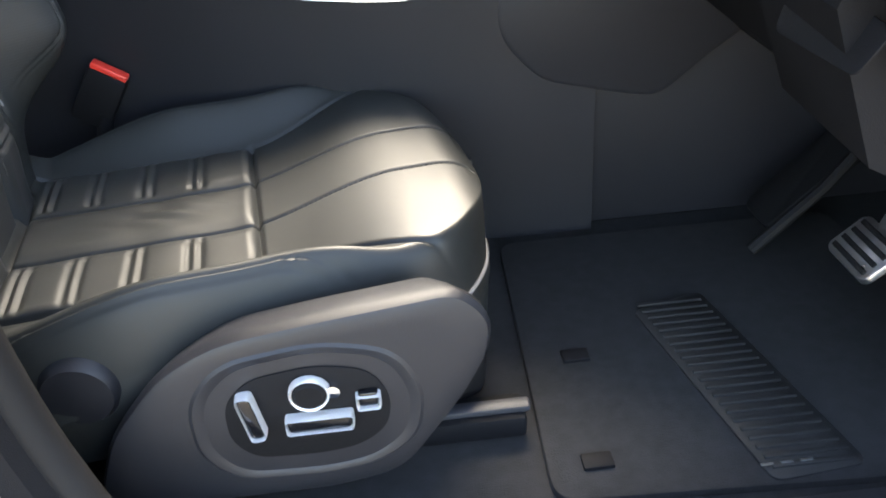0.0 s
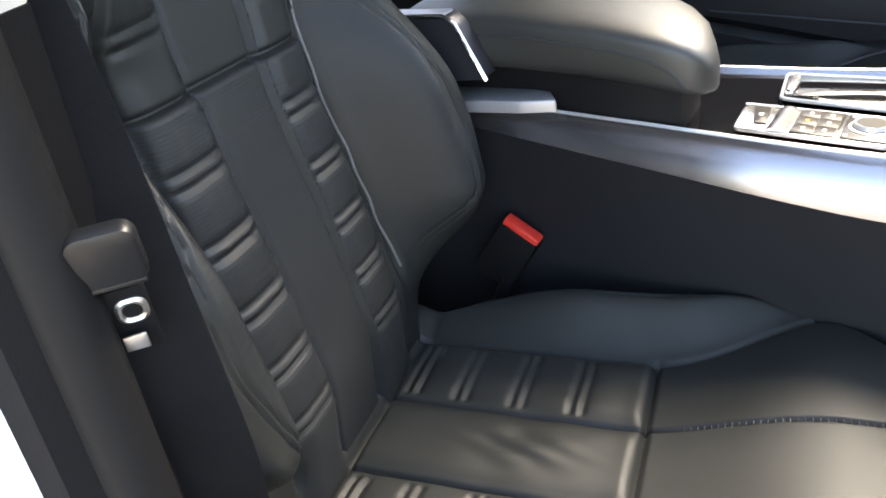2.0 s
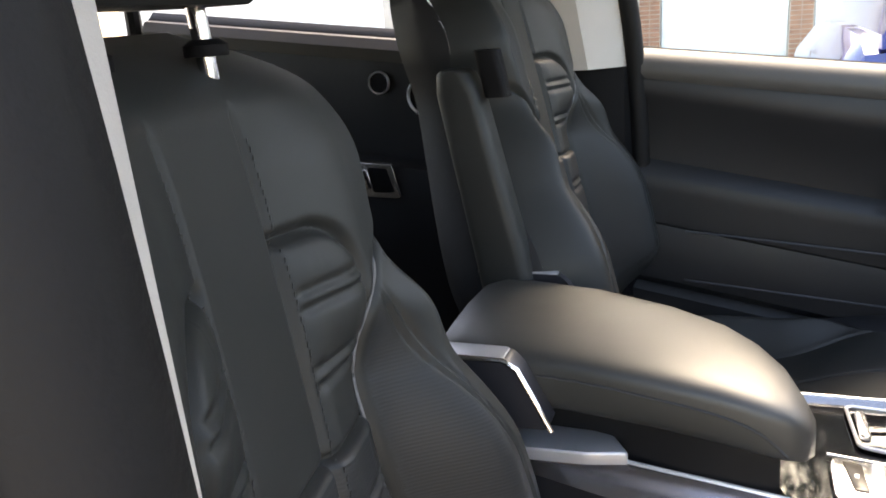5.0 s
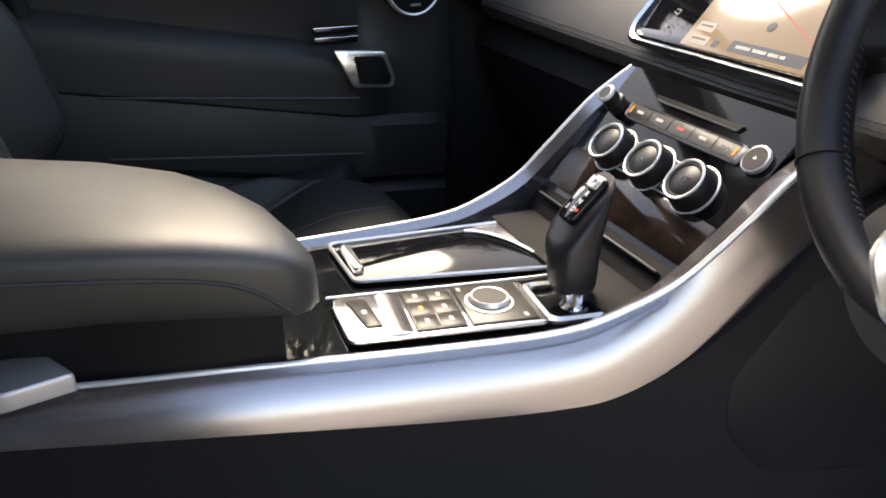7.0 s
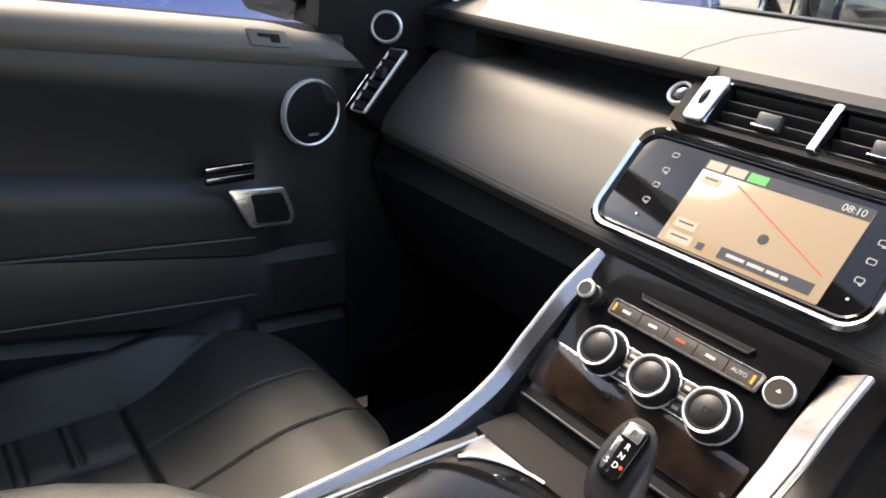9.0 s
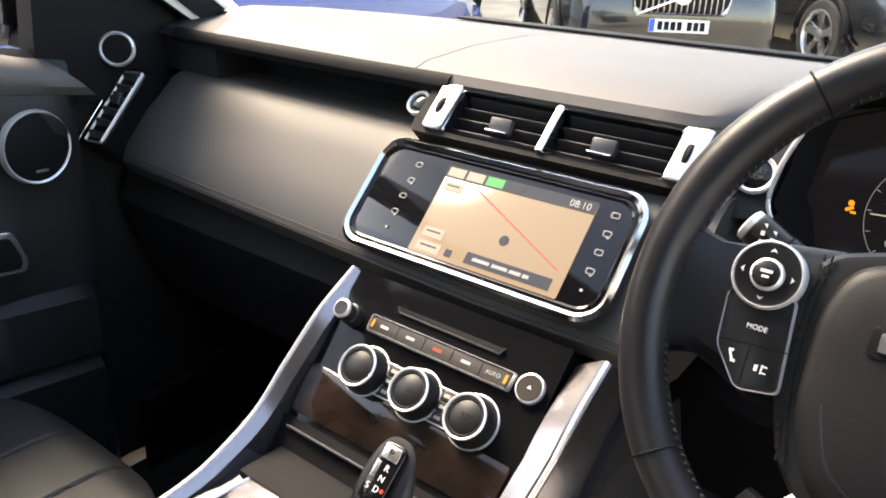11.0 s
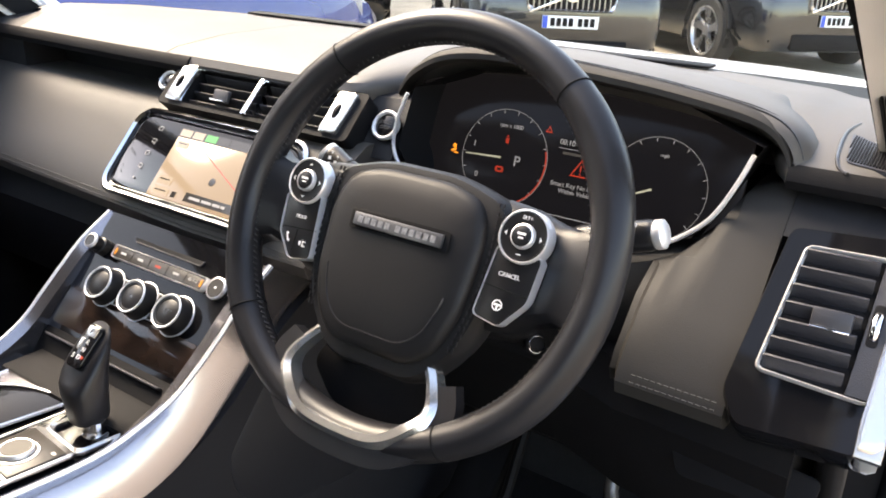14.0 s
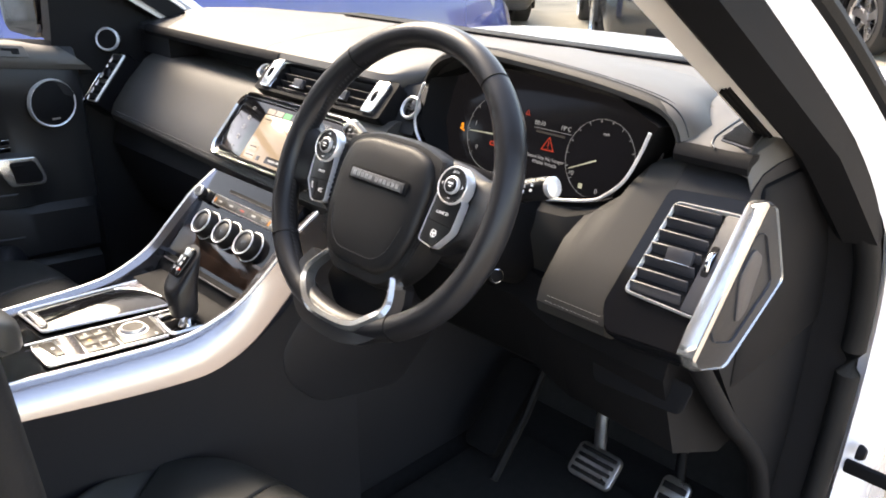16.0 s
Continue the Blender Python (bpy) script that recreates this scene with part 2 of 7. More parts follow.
def slab(outline, h, m=None, edge=0.0015):
    """A flat plate of an outline, from z 0 to h, with its upper edge eased."""
    c = Vector((sum(p[0] for p in outline) / len(outline), sum(p[1] for p in outline) / len(outline)))
    def inset(d):
        return [tuple(c + (Vector(p) - c) * (1 - d / max((Vector(p) - c).length, 1e-6))) for p in outline]
    e = min(edge, abs(h) * 0.45)
    rings = [[(x, y, 0) for x, y in outline], [(x, y, h - e) for x, y in outline], [(x, y, h - 0.3 * e) for x, y in inset(0.3 * e)], [(x, y, h) for x, y in inset(e)]]
    bm = loft(rings)
    return moved(bm, m) if m is not None else bm


def band(outer, inner, h, m=None):
    """A frame between two outlines of equal count, its face gently crowned."""
    mid = [((a[0] + b[0]) / 2, (a[1] + b[1]) / 2) for a, b in zip(outer, inner)]
    rings = [[(x, y, 0) for x, y in outer], [(x, y, h * 0.6) for x, y in outer], [(x, y, h) for x, y in mid], [(x, y, h * 0.6) for x, y in inner], [(x, y, 0) for x, y in inner]]
    bm = loft(rings + rings[:1], caps=False)
    bmesh.ops.remove_doubles(bm, verts=bm.verts, dist=1e-7)
    return moved(bm, m) if m is not None else bm


def tube(path, r, n=12, closed=False, flat=1.0, up=(0, 0, 1)):
    """Sweeps a round or oval section along points. r: a radius, or one for each point."""
    P = [Vector(p) for p in path]
    rad = r if isinstance(r, (list, tuple)) else [r] * len(P)
    rings = []
    for i, p in enumerate(P):
        a, b = (P[i - 1], P[(i + 1) % len(P)]) if closed else (P[max(i - 1, 0)], P[min(i + 1, len(P) - 1)])
        d = (b - a).normalized()
        s = d.cross(Vector(up))
        s = (s if s.length > 1e-4 else d.cross(Vector((1, 0, 0)))).normalized()
        w = s.cross(d)
        rings.append([p + s * math.cos(2 * math.pi * k / n) * rad[i] + w * math.sin(2 * math.pi * k / n) * rad[i] * flat for k in range(n)])
    if closed:
        bm = loft(rings + rings[:1], caps=False)
        bmesh.ops.remove_doubles(bm, verts=bm.verts, dist=1e-7)
        return bm
    return loft(rings)


def strip(path, profile):
    """Sweeps an open profile of (sideways, up) offsets along a path of (x, y, z), kept upright: a moulded trim with thickness."""
    return loft([[(x, y + s, z + u) for s, u in profile] for x, y, z in path])


def smooth_path(pts, n=8):
    """Catmull-Rom through points."""
    P = [Vector(p) for p in pts]
    out = []
    for i in range(len(P) - 1):
        a, b, c, d = P[max(i - 1, 0)], P[i], P[i + 1], P[min(i + 2, len(P) - 1)]
        for k in range(n):
            t = k / n
            out.append(0.5 * ((2 * b) + (c - a) * t + (2 * a - 5 * b + 4 * c - d) * t * t + (3 * b - a - 3 * c + d) * t ** 3))
    return out + [P[-1]]


def facing(origin, slope, yaw=0.0):
    """A pose on a panel seen by somebody who looks forward: x to the viewer's right, y up the slope, z out of the panel. slope: degrees from level. yaw: turned towards +y."""
    a, b = radians(slope), radians(yaw)
    X = Vector((math.sin(b), -math.cos(b), 0))
    F = Vector((math.cos(b), math.sin(b), 0))
    Y = F * math.cos(a) + Vector((0, 0, math.sin(a)))
    Z = X.cross(Y)
    return Matrix(((X.x, Y.x, Z.x, origin[0]), (X.y, Y.y, Z.y, origin[1]), (X.z, Y.z, Z.z, origin[2]), (0, 0, 0, 1)))


def lettering(name, body, size, m, material, parent, label="", align="CENTER"):
    cu = bpy.data.curves.new(name, "FONT")
    cu.body, cu.size, cu.align_x, cu.align_y, cu.extrude = body, size, align, "CENTER", 0.0002
    tmp = bpy.data.objects.new(name, cu)
    me = bpy.data.meshes.new_from_object(tmp)
    bpy.data.objects.remove(tmp)
    me.transform(m)
    return part(name, me, material, parent, label, smooth=False)


def bar(w, h, m, t=0.0004):
    return rbox(w, h, t, 0, m)


def sstep(a, b, x):
    t = np.clip((x - a) / (b - a), 0, 1)
    return t * t * (3 - 2 * t)


def groove(d, w):
    return np.exp(-(d / w) ** 2)


def at(x, y, z=0.0):
    return Matrix.Translation((x, y, z))


# ---- car shell ----
FLOOR_Z = 0.08


def shell():
    floor = thing("floor", "black carpeted car floor with sill steps", "floor", (0, 0, FLOOR_Z), kind="structure")
    floor.matrix_world = Matrix()
    part("carpet", rbox(2.5, 1.56, 0.04, 0.01, at(-0.1, 0, FLOOR_Z - 0.02)), CARPET, floor)
    part("toe_board", loft([[(1.10, y, 0.06), (1.32, y, 0.40), (1.32, y, 0.62), (1.36, y, 0.62), (1.36, y, 0.40), (1.14, y, 0.03)] for y in (-0.78, 0.78)]), CARPET, floor)
    part("sill_step", loft([[(x, -0.74, FLOOR_Z - 0.01), (x, -0.75, 0.115), (x, -0.79, 0.125), (x, -0.84, 0.11), (x, -0.85, 0.02), (x, -0.74, 0.02)] for x in np.linspace(-0.05, 0.95, 6)]), SOFT, floor, "black plastic sill step")
    roof = thing("ceiling", "pale grey cloth car headliner", "ceiling", kind="structure")
    ring = []
    for x, w, z in ((0.14, 0.60, 1.262), (0.05, 0.62, 1.285), (-0.4, 0.63, 1.305), (-1.0, 0.62, 1.30), (-1.6, 0.58, 1.27)):
        v = np.linspace(-1, 1, 15)
        low = [(x, w * a, z - 0.05 * a ** 4) for a in v]
        ring.append(low + [(p[0], p[1], p[2] + 0.05) for p in low[::-1]])
    part("headliner", loft(ring), HEADLINER, roof)
    back = thing("wall_rear", "dark trimmed rear end of the cabin", "wall", kind="structure")
    part("panel", rbox(0.05, 1.5, 0.9, 0.02, at(-1.75, 0, 0.5)), SOFT, back)
    side = thing("wall_right", "dark trimmed rear side of the cabin", "wall", kind="structure")
    part("panel", rbox(1.60, 0.06, 1.20, 0.02, at(-1.02, -0.775, 0.68)), SOFT, side)
    body = thing("car_body", "white painted car body round the open doorway", "car body", kind="structure")
    for s in (-1, 1):
        A = smooth_path([(0.02, s * 0.70, 1.265), (0.30, s * 0.722, 1.16), (0.57, s * 0.764, 1.02), (0.84, s * 0.798, 0.84), (0.97, s * 0.825, 0.70), (1.00, s * 0.83, 0.50), (0.96, s * 0.83, 0.22), (0.86, s * 0.83, 0.07)], 6)
        # painted pillar flange, outside the rubber seal
        part("pillar_skin", loft([[(p.x - 0.005, p.y + s * 0.005, p.z - 0.002), (p.x + 0.018, p.y + s * 0.026, p.z + 0.008), (p.x + 0.045, p.y + s * 0.034, p.z + 0.018), (p.x + 0.070, p.y + s * 0.012, p.z + 0.035), (p.x + 0.05, p.y - s * 0.01, p.z + 0.02)] for p in A]), WHITE_PAINT, body)
        part("pillar_gap", tube([(p.x + 0.052, p.y + s * 0.034, p.z + 0.024) for p in A[:22]], 0.011, 8), RUBBER, body)
        part("door_seal", tube([(p.x - 0.012, p.y - s * 0.016, p.z - 0.008) for p in A], 0.017, 10), RUBBER, body)
        part("pillar_flange", loft([[(p.x - 0.02, p.y - s * 0.075, p.z - 0.012), (p.x - 0.012, p.y - s * 0.02, p.z - 0.008), (p.x + 0.03, p.y - s * 0.012, p.z + 0.004), (p.x + 0.03, p.y - s * 0.07, p.z)] for p in A]), DARK, body)
        # pale trim up the windscreen pillar
        T = [(x, s * (0.666 + 0.096 * (x - 0.2)), 1.216 - 0.634 * (x - 0.2), s * (0.684 + 0.106 * (x - 0.2)), 1.228 - 0.640 * (x - 0.2)) for x in np.linspace(0.12, 0.765, 12)]
        part("windscreen_pillar_trim", loft([[(x, y0, z0), (x + 0.004, (y0 + y1) / 2 - s * 0.004, (z0 + z1) / 2 - 0.004), (x, y1, z1), (x + 0.05, y1, z1 + 0.03), (x + 0.05, y0 + s * 0.004, z0 + 0.03)] for x, y0, z0, y1, z1 in T]), PILLAR, body, "pale cloth-covered trim")
        F = [(x, s * (0.684 + 0.106 * (x - 0.2)), 1.228 - 0.640 * (x - 0.2) - 0.25 * max(0.0, x - 0.78)) for x in np.linspace(0.12, 0.94, 16)]
        part("pillar_filler", loft([[(x + 0.004, y1, z1 - 0.002), (x - 0.010, y1 + s * 0.022, z1 - 0.010), (x - 0.004, y1 + s * 0.062, z1 - 0.004), (x + 0.05, y1 + s * 0.062, z1 + 0.025), (x + 0.05, y1, z1 + 0.025)] for x, y1, z1 in F]), DARK, body)
        for f0, f1 in ((0.30, 0.37), (0.46, 0.53), (0.66, 0.70)):
            part("demist_slot", loft([[(x - 0.002, y0 + (y1 - y0) * f, z0 + (z1 - z0) * f - 0.0045) for f in (f0, f1)] + [(x + 0.006, y0 + (y1 - y0) * f, z0 + (z1 - z0) * f + 0.002) for f in (f1, f0)] for x, y0, z0, y1, z1 in T[9:12]]), DARK, body, "dark demister slot")
        # centre pillar: pale above, black below
        B = [(-0.165, 1.25, 0.610), (-0.108, 1.02, 0.648), (-0.088, 0.81, 0.662)]
        if s > 0:
            B = [(x - 0.075, max(z, 0.885), w + 0.03) for x, z, w in B]
        def sect(x, z, w, k=0.0):
            return [(x - 0.13, s * (w - 0.01 - k), z), (x - 0.06, s * (w - 0.015 - k), z), (x - 0.005, s * (w + 0.005), z), (x + 0.01, s * (w + 0.035), z), (x - 0.005, s * (w + 0.055), z), (x - 0.13, s * (w + 0.06), z)]
        part("pillar_upper_trim", loft([sect(*b, 0.024) for b in B]), PILLAR, body, "pale upper pillar trim")
        low = [(B[2][0] + 0.003, B[2][1], B[2][2]), (B[2][0] + 0.010, 0.5, 0.680), (B[2][0] + 0.025, 0.3, 0.69), (B[2][0] + 0.045, 0.09, 0.70)]
        part("pillar_lower_trim", loft([sect(*b) for b in low]), DARK, body, "black lower pillar trim")
        S = smooth_path([(B[0][0] + 0.02, s * 0.688, 1.25), (B[1][0] + 0.02, s * 0.712, 1.02), (B[2][0] + 0.022, s * 0.722, 0.80), (B[2][0] + 0.035, s * 0.732, 0.5), (B[2][0] + 0.060, s * 0.745, 0.28), (B[2][0] + 0.13, s * 0.775, 0.14), (B[2][0] + 0.25, s * 0.80, 0.10)], 6)
        part("door_seal", tube(S, 0.018, 10), RUBBER, body)
        part("seal_flange", loft([[(p.x + 0.004, p.y + s * 0.004, p.z), (p.x - 0.012, p.y + s * 0.030, p.z), (p.x - 0.060, p.y + s * 0.034, p.z), (p.x - 0.03, p.y, p.z)] for p in S]), DARK, body)
        part("pillar_skin", loft([[(p.x - 0.034, p.y + s * 0.030, p.z), (p.x - 0.044, p.y + s * 0.050, p.z), (p.x - 0.11, p.y + s * 0.085, p.z), (p.x - 0.19, p.y + s * 0.10, p.z), (p.x - 0.19, p.y + s * 0.02, p.z)] for p in S]), WHITE_PAINT, body)
        part("roof_rail", tube(smooth_path([(0.10, s * 0.685, 1.25), (-0.1, s * 0.69, 1.275), (-0.6, s * 0.69, 1.29), (-1.4, s * 0.66, 1.27)], 5), 0.045, 12), WHITE_PAINT, body)
    part("scuttle", loft([[(1.12, y, 0.86), (1.40, y, 0.84), (1.40, y, 0.55), (1.12, y, 0.60)] for y in (-0.78, 0, 0.78)]), DARK, body)
    # bonnet seen through the windscreen, falling away ahead of the dash
    xs, ys = np.linspace(1.30, 2.35, 24), np.linspace(-0.88, 0.88, 31)
    X, Y = np.meshgrid(xs, ys, indexing="ij")
    Z = 0.815 - 0.035 * (X - 1.3) - 0.16 * np.clip((X - 1.9) / 0.45, 0, 1) ** 2.5 - 0.05 * np.abs(Y / 0.88) ** 4
    part("bonnet", surface(X, Y, Z), WHITE_PAINT, body)
    for s in (-1, 1):
        part("hinge_panel", rbox(0.30, 0.10, 0.75, 0.03, at(1.17, s * 0.80, 0.42)), WHITE_PAINT, body)
    part("rear_quarter", rbox(0.10, 1.5, 0.5, 0.03, at(-1.80, 0, 0.45)), WHITE_PAINT, body)
    ws = thing("windscreen", "clear laminated windscreen above the dash", "windscreen", kind="structure")
    pts = [(1.16, 0.86), (0.85, 1.01), (0.50, 1.15), (0.13, 1.27)]
    g = part("pane", loft([[(x, w * a, z - 0.05 * a * a) for a in np.linspace(-1, 1, 13)] + [(x, w * a, z - 0.05 * a * a + 0.006) for a in np.linspace(1, -1, 13)] for (x, z), w in zip(pts, (0.74, 0.72, 0.69, 0.62))]), GLASS, ws)
    g.visible_shadow = False
    return body


car_body = shell()


# ---- dashboard ----
def shift(y):
    """How far the dash face runs forward away from the middle."""
    return 0.055 * abs(y) ** 1.1 if y > 0 else 0.02 * abs(y)


GRILLE = [(0.705, -0.697), (0.785, -0.69), (0.752, -0.728), (0.698, -0.738)]
GRILLE_SEAM = [(0.6865, -0.702), (0.698, -0.692), (0.725, -0.687), (0.785, -0.684), (0.83, -0.69)]


def dashboard():
    d = thing("dashboard", "black leather-covered dashboard with chrome-edged display", "dashboard")
    # face panel, stitched leather
    face = [(0.60, 0.645), (0.575, 0.650), (0.556, 0.660), (0.549, 0.676), (0.556, 0.692), (0.585, 0.727), (0.62, 0.766), (0.642, 0.788), (0.662, 0.799), (0.70, 0.801), (0.745, 0.802), (0.76, 0.78), (0.72, 0.70), (0.65, 0.65)]
    ys = [0.704, 0.692, 0.6, 0.45, 0.3, 0.2, 0.1, 0.0, -0.1, -0.16, -0.188]
    rings = []
    for y in ys:
        k = 0.0 if y < 0.70 else 0.010
        rings.append([(x + shift(y) + k * (1 if x < 0.65 else -1), y, z - k * (1 if z > 0.75 else -1)) for x, z in face])
    part("face_panel", loft(rings), DASH_LEATHER, d, "smooth leather-wrapped face panel with a stitched lower edge")
    # driver's side face, right of the column, in the darkened copy of the leather
    ys = [-0.54, -0.58, -0.62, -0.66]
    tall = [(0.60, 0.640), (0.575, 0.645), (0.560, 0.654), (0.555, 0.668), (0.562, 0.684), (0.60, 0.727), (0.64, 0.770), (0.672, 0.803), (0.692, 0.824), (0.712, 0.836), (0.75, 0.842), (0.82, 0.842), (0.82, 0.70), (0.66, 0.64)]
    part("side_panel", loft([[(x + (0.05 if y > -0.55 else 0.02 if y > -0.565 else 0.0), y, min(z, float(np.interp(-y, (0.548, 0.575, 0.60, 0.622, 0.664), (0.745, 0.758, 0.785, 0.825, 0.842))))) for x, z in tall] for y in (-0.548, -0.554, -0.56, -0.567, -0.575, -0.585, -0.60, -0.611, -0.622, -0.64, -0.664)]), SHADED_LEATHER, d, "leather-wrapped panel beside the column")
    part("side_shelf", loft([[(0.668, y, 0.800), (0.692, y, 0.824), (0.712, y, 0.836), (0.75, y, 0.842), (0.82, y, 0.842), (0.82, y, 0.70), (0.72, y, 0.70)] for y in (-0.6645, -0.70, -0.752)]), SOFT, d, "grained black shelf above the end vent")
    # speaker grille in the dash corner, let into the top pad inside a curved seam
    slope = lambda x, y, h=0.0: (x, y, float(np.interp(x, (0.690, 0.71, 0.80, 0.95), (0.860, 0.867, 0.878, 0.883))) + h)
    part("corner_seam", tube([slope(p.x, p.y, 0.0004) for p in smooth_path([(x, y, 0) for x, y in GRILLE_SEAM], 5)], 0.0016, 8), RIM_LEATHER, d, "dark seam round the dash corner")
    gr = part("corner_grille", loft([[slope(x, y, h) for x, y in rounded(GRILLE, 0.006)] for h in (-0.004, 0.0014)]), SOFT_GREY, d, "perforated speaker grille")
    gy = [p[1] for p in GRILLE]
    for k in range(17):
        y = max(gy) - 0.004 - (max(gy) - min(gy) - 0.008) * k / 16
        xs_in = [x for x in np.linspace(0.66, 0.86, 201) if sum(((GRILLE[a][1] > y) != (GRILLE[a - 1][1] > y)) and x < GRILLE[a][0] + (y - GRILLE[a][1]) * (GRILLE[a - 1][0] - GRILLE[a][0]) / (GRILLE[a - 1][1] - GRILLE[a][1]) for a in range(len(GRILLE))) % 2]
        if len(xs_in) > 12:
            part("slot", tube([slope(x, y, 0.0012) for x in np.linspace(xs_in[3], xs_in[-4], 4)], 0.0009, 6), DARK, gr)
    # twin stitch lines along the lower edge
    st = []
    for off in (0.0, 0.006):
        for y in np.arange(-0.17, 0.665, 0.0075):
            st.append(rbox(0.0012, 0.0048, 0.0012, 0, at(0.5495 + shift(y) + off * 0.35 - 0.0005, y, 0.6805 + off)))
    for off in (0.0, 0.006):
        for y in np.arange(-0.655, -0.578, 0.006):
            st.append(rbox(0.0012, 0.004, 0.0012, 0, at(0.5535 + off * 0.55, y, 0.672 + off)))
    part("stitching", joined(*st), THREAD, d, smooth=False)
    # top pad, its leather lightened to stand for daylight through the windscreen
    pad = [(0.690, 0.846), (0.684, 0.856), (0.690, 0.866), (0.71, 0.873), (0.80, 0.884), (0.95, 0.889), (1.10, 0.880), (1.16, 0.865), (1.16, 0.83), (0.80, 0.83)]
    def pad_ring(y, drop=0.0, fwd=0.0):
        return [(min(x + (0.03 * max(0, (y - 0.3)) if x < 0.72 else 0) + (fwd if x < 0.8 else 0) - (0.28 * max(0, abs(y) - 0.45) if x > 0.9 else 0), 1.2), y, z - drop * (1 if z > 0.84 else 0)) for x, z in pad]
    ys = [0.755, 0.745, 0.73, 0.70, 0.66, 0.62, 0.6, 0.5, 0.4, 0.3, 0.205]
    part("top_pad", loft([pad_ring(y, 0.03 if y > 0.75 else 0.006 if y > 0.74 else 0, 0.085 * min(1.0, max(0.0, (y - 0.60) / 0.13))) for y in ys]), SKYLIT_LEATHER, d, "leather top pad")
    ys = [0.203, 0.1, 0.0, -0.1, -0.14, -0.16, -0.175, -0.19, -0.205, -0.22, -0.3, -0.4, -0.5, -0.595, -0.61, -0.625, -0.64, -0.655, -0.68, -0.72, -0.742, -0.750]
    part("top_pad", loft([pad_ring(y, 0.03 if y < -0.745 else 0.012 if y < -0.735 else 0.006 * float(sstep(-0.62, -0.67, y)), 0.14 * float(sstep(-0.145, -0.215, y) * sstep(-0.655, -0.60, y))) for y in ys]), SKYLIT_LEATHER, d, "leather top pad")
    part("pad_end", loft([[(x + 0.03 * (y - 0.3), y, z) for x, z in ((0.690, 0.800), (0.690, 0.842), (0.683, 0.852), (0.688, 0.8625), (0.71, 0.8695), (0.80, 0.8800), (0.80, 0.800))] for y in (0.765, 0.70, 0.65, 0.60)]), SOFT, d, "black end piece of the dash top")
    # dark rolled lip along the front of the pads
    lip = [(0.689, 0.8655), (0.682, 0.8600), (0.6795, 0.852), (0.683, 0.8435), (0.694, 0.841), (0.706, 0.846), (0.706, 0.864)]
    for run, low in ((np.linspace(0.700, 0.150, 14), 0.0), (np.linspace(-0.655, -0.745, 6), 0.005)):
        part("pad_lip", loft([[(x + 0.03 * max(0, y - 0.3), float(y), z - low) for x, z in lip] for y in run]), DARK, d, "dark rolled lip of the top pad")
    part("shelf_back", loft([[(0.742 + shift(y), y, 0.80), (0.742 + shift(y), y, 0.85), (0.80, y, 0.85), (0.80, y, 0.80)] for y in (0.73, 0.4, 0.1, -0.2)]), DARK, d)
    part("defroster_grille", rbox(0.035, 0.90, 0.004, 0.001, at(1.075, -0.02, 0.886)), DARK, d)
    # lower dash and glovebox
    part("glovebox", loft([[(0.62, y, 0.650), (0.60, y, 0.60), (0.66, y, 0.44), (0.80, y, 0.36), (1.05, y, 0.34), (1.05, y, 0.65)] for y in (0.74, 0.45, 0.17)]), SOFT, d, "black glovebox panel")
    part("knee_panel", loft([[(0.60 + a, y, 0.645), (0.585 + a, y, 0.60), (0.64 + a, y, 0.47), (0.80, y, 0.40), (1.05, y, 0.40), (1.05, y, 0.65)] for y, a in ((-0.15, 0.10), (-0.25, 0.07), (-0.45, 0.07), (-0.55, 0.03), (-0.72, 0.02))]), DARK, d, "black lower panel over the driver's knees")
    part("end_panel", rbox(0.38, 0.03, 0.27, 0.012, at(0.90, -0.745, 0.69)), DARK, d)
    # screen
    M = facing((0.594, 0.031, 0.7445), 48)
    part("screen_frame", band(rrect(0.328, 0.137, 0.030), rrect(0.312, 0.121, 0.024), 0.007, M), CHROME, d, "chrome screen surround")
    part("screen_bezel", slab(rrect(0.314, 0.123, 0.025), 0.0025, M), GLOSS, d, "gloss black screen panel")
    part("screen_well", band(rrect(0.310, 0.119, 0.023), rrect(0.300, 0.109, 0.02), 0.004, M @ at(0, 0, 0.0005)), GLOSS, d)
    scr = part("screen", slab(rrect(0.178, 0.102, 0.002, 2), 0.0036, M @ at(0.024, -0.003), 0.0004), LCD_MAP, d, "lit navigation screen showing a pale map")
    U = M @ at(0.024, -0.003, 0.0038)
    part("menu_bar", bar(0.178, 0.013, U @ at(0, 0.0445)), LCD_BAR, scr)
    for k in range(4):
        part("menu_tab", bar(0.021, 0.010, U @ at(-0.076 + k * 0.0245, 0.0447, 0.0004)), LCD_GREEN if k == 2 else LCD_BAR if k == 3 else LCD_TAG, scr, "green lit tab" if k == 2 else "")
    lettering("clock", "08:10", 0.0105, U @ at(0.072, 0.044, 0.0006), PRINT_LIT, scr)
    part("road_line", bar(0.135, 0.0012, U @ at(0.018, 0.004, 0.0002) @ pose(0, 0, 0, 0, 0, -25)), LCD_ROAD, scr, "red road line")
    part("map_marker", revolve([(0.0001, 0), (0.0055, 0), (0.0055, 0.0004), (0.0001, 0.0005)], 20, U @ at(0.013, -0.012)), LCD_BAR, scr)
    for x, y, w, h in ((-0.072, 0.028, 0.022, 0.010), (-0.068, -0.026, 0.026, 0.011), (-0.066, -0.042, 0.030, 0.011)):
        part("map_tag", bar(w, h, U @ at(x, y, 0.0003)), LCD_TAG, scr)
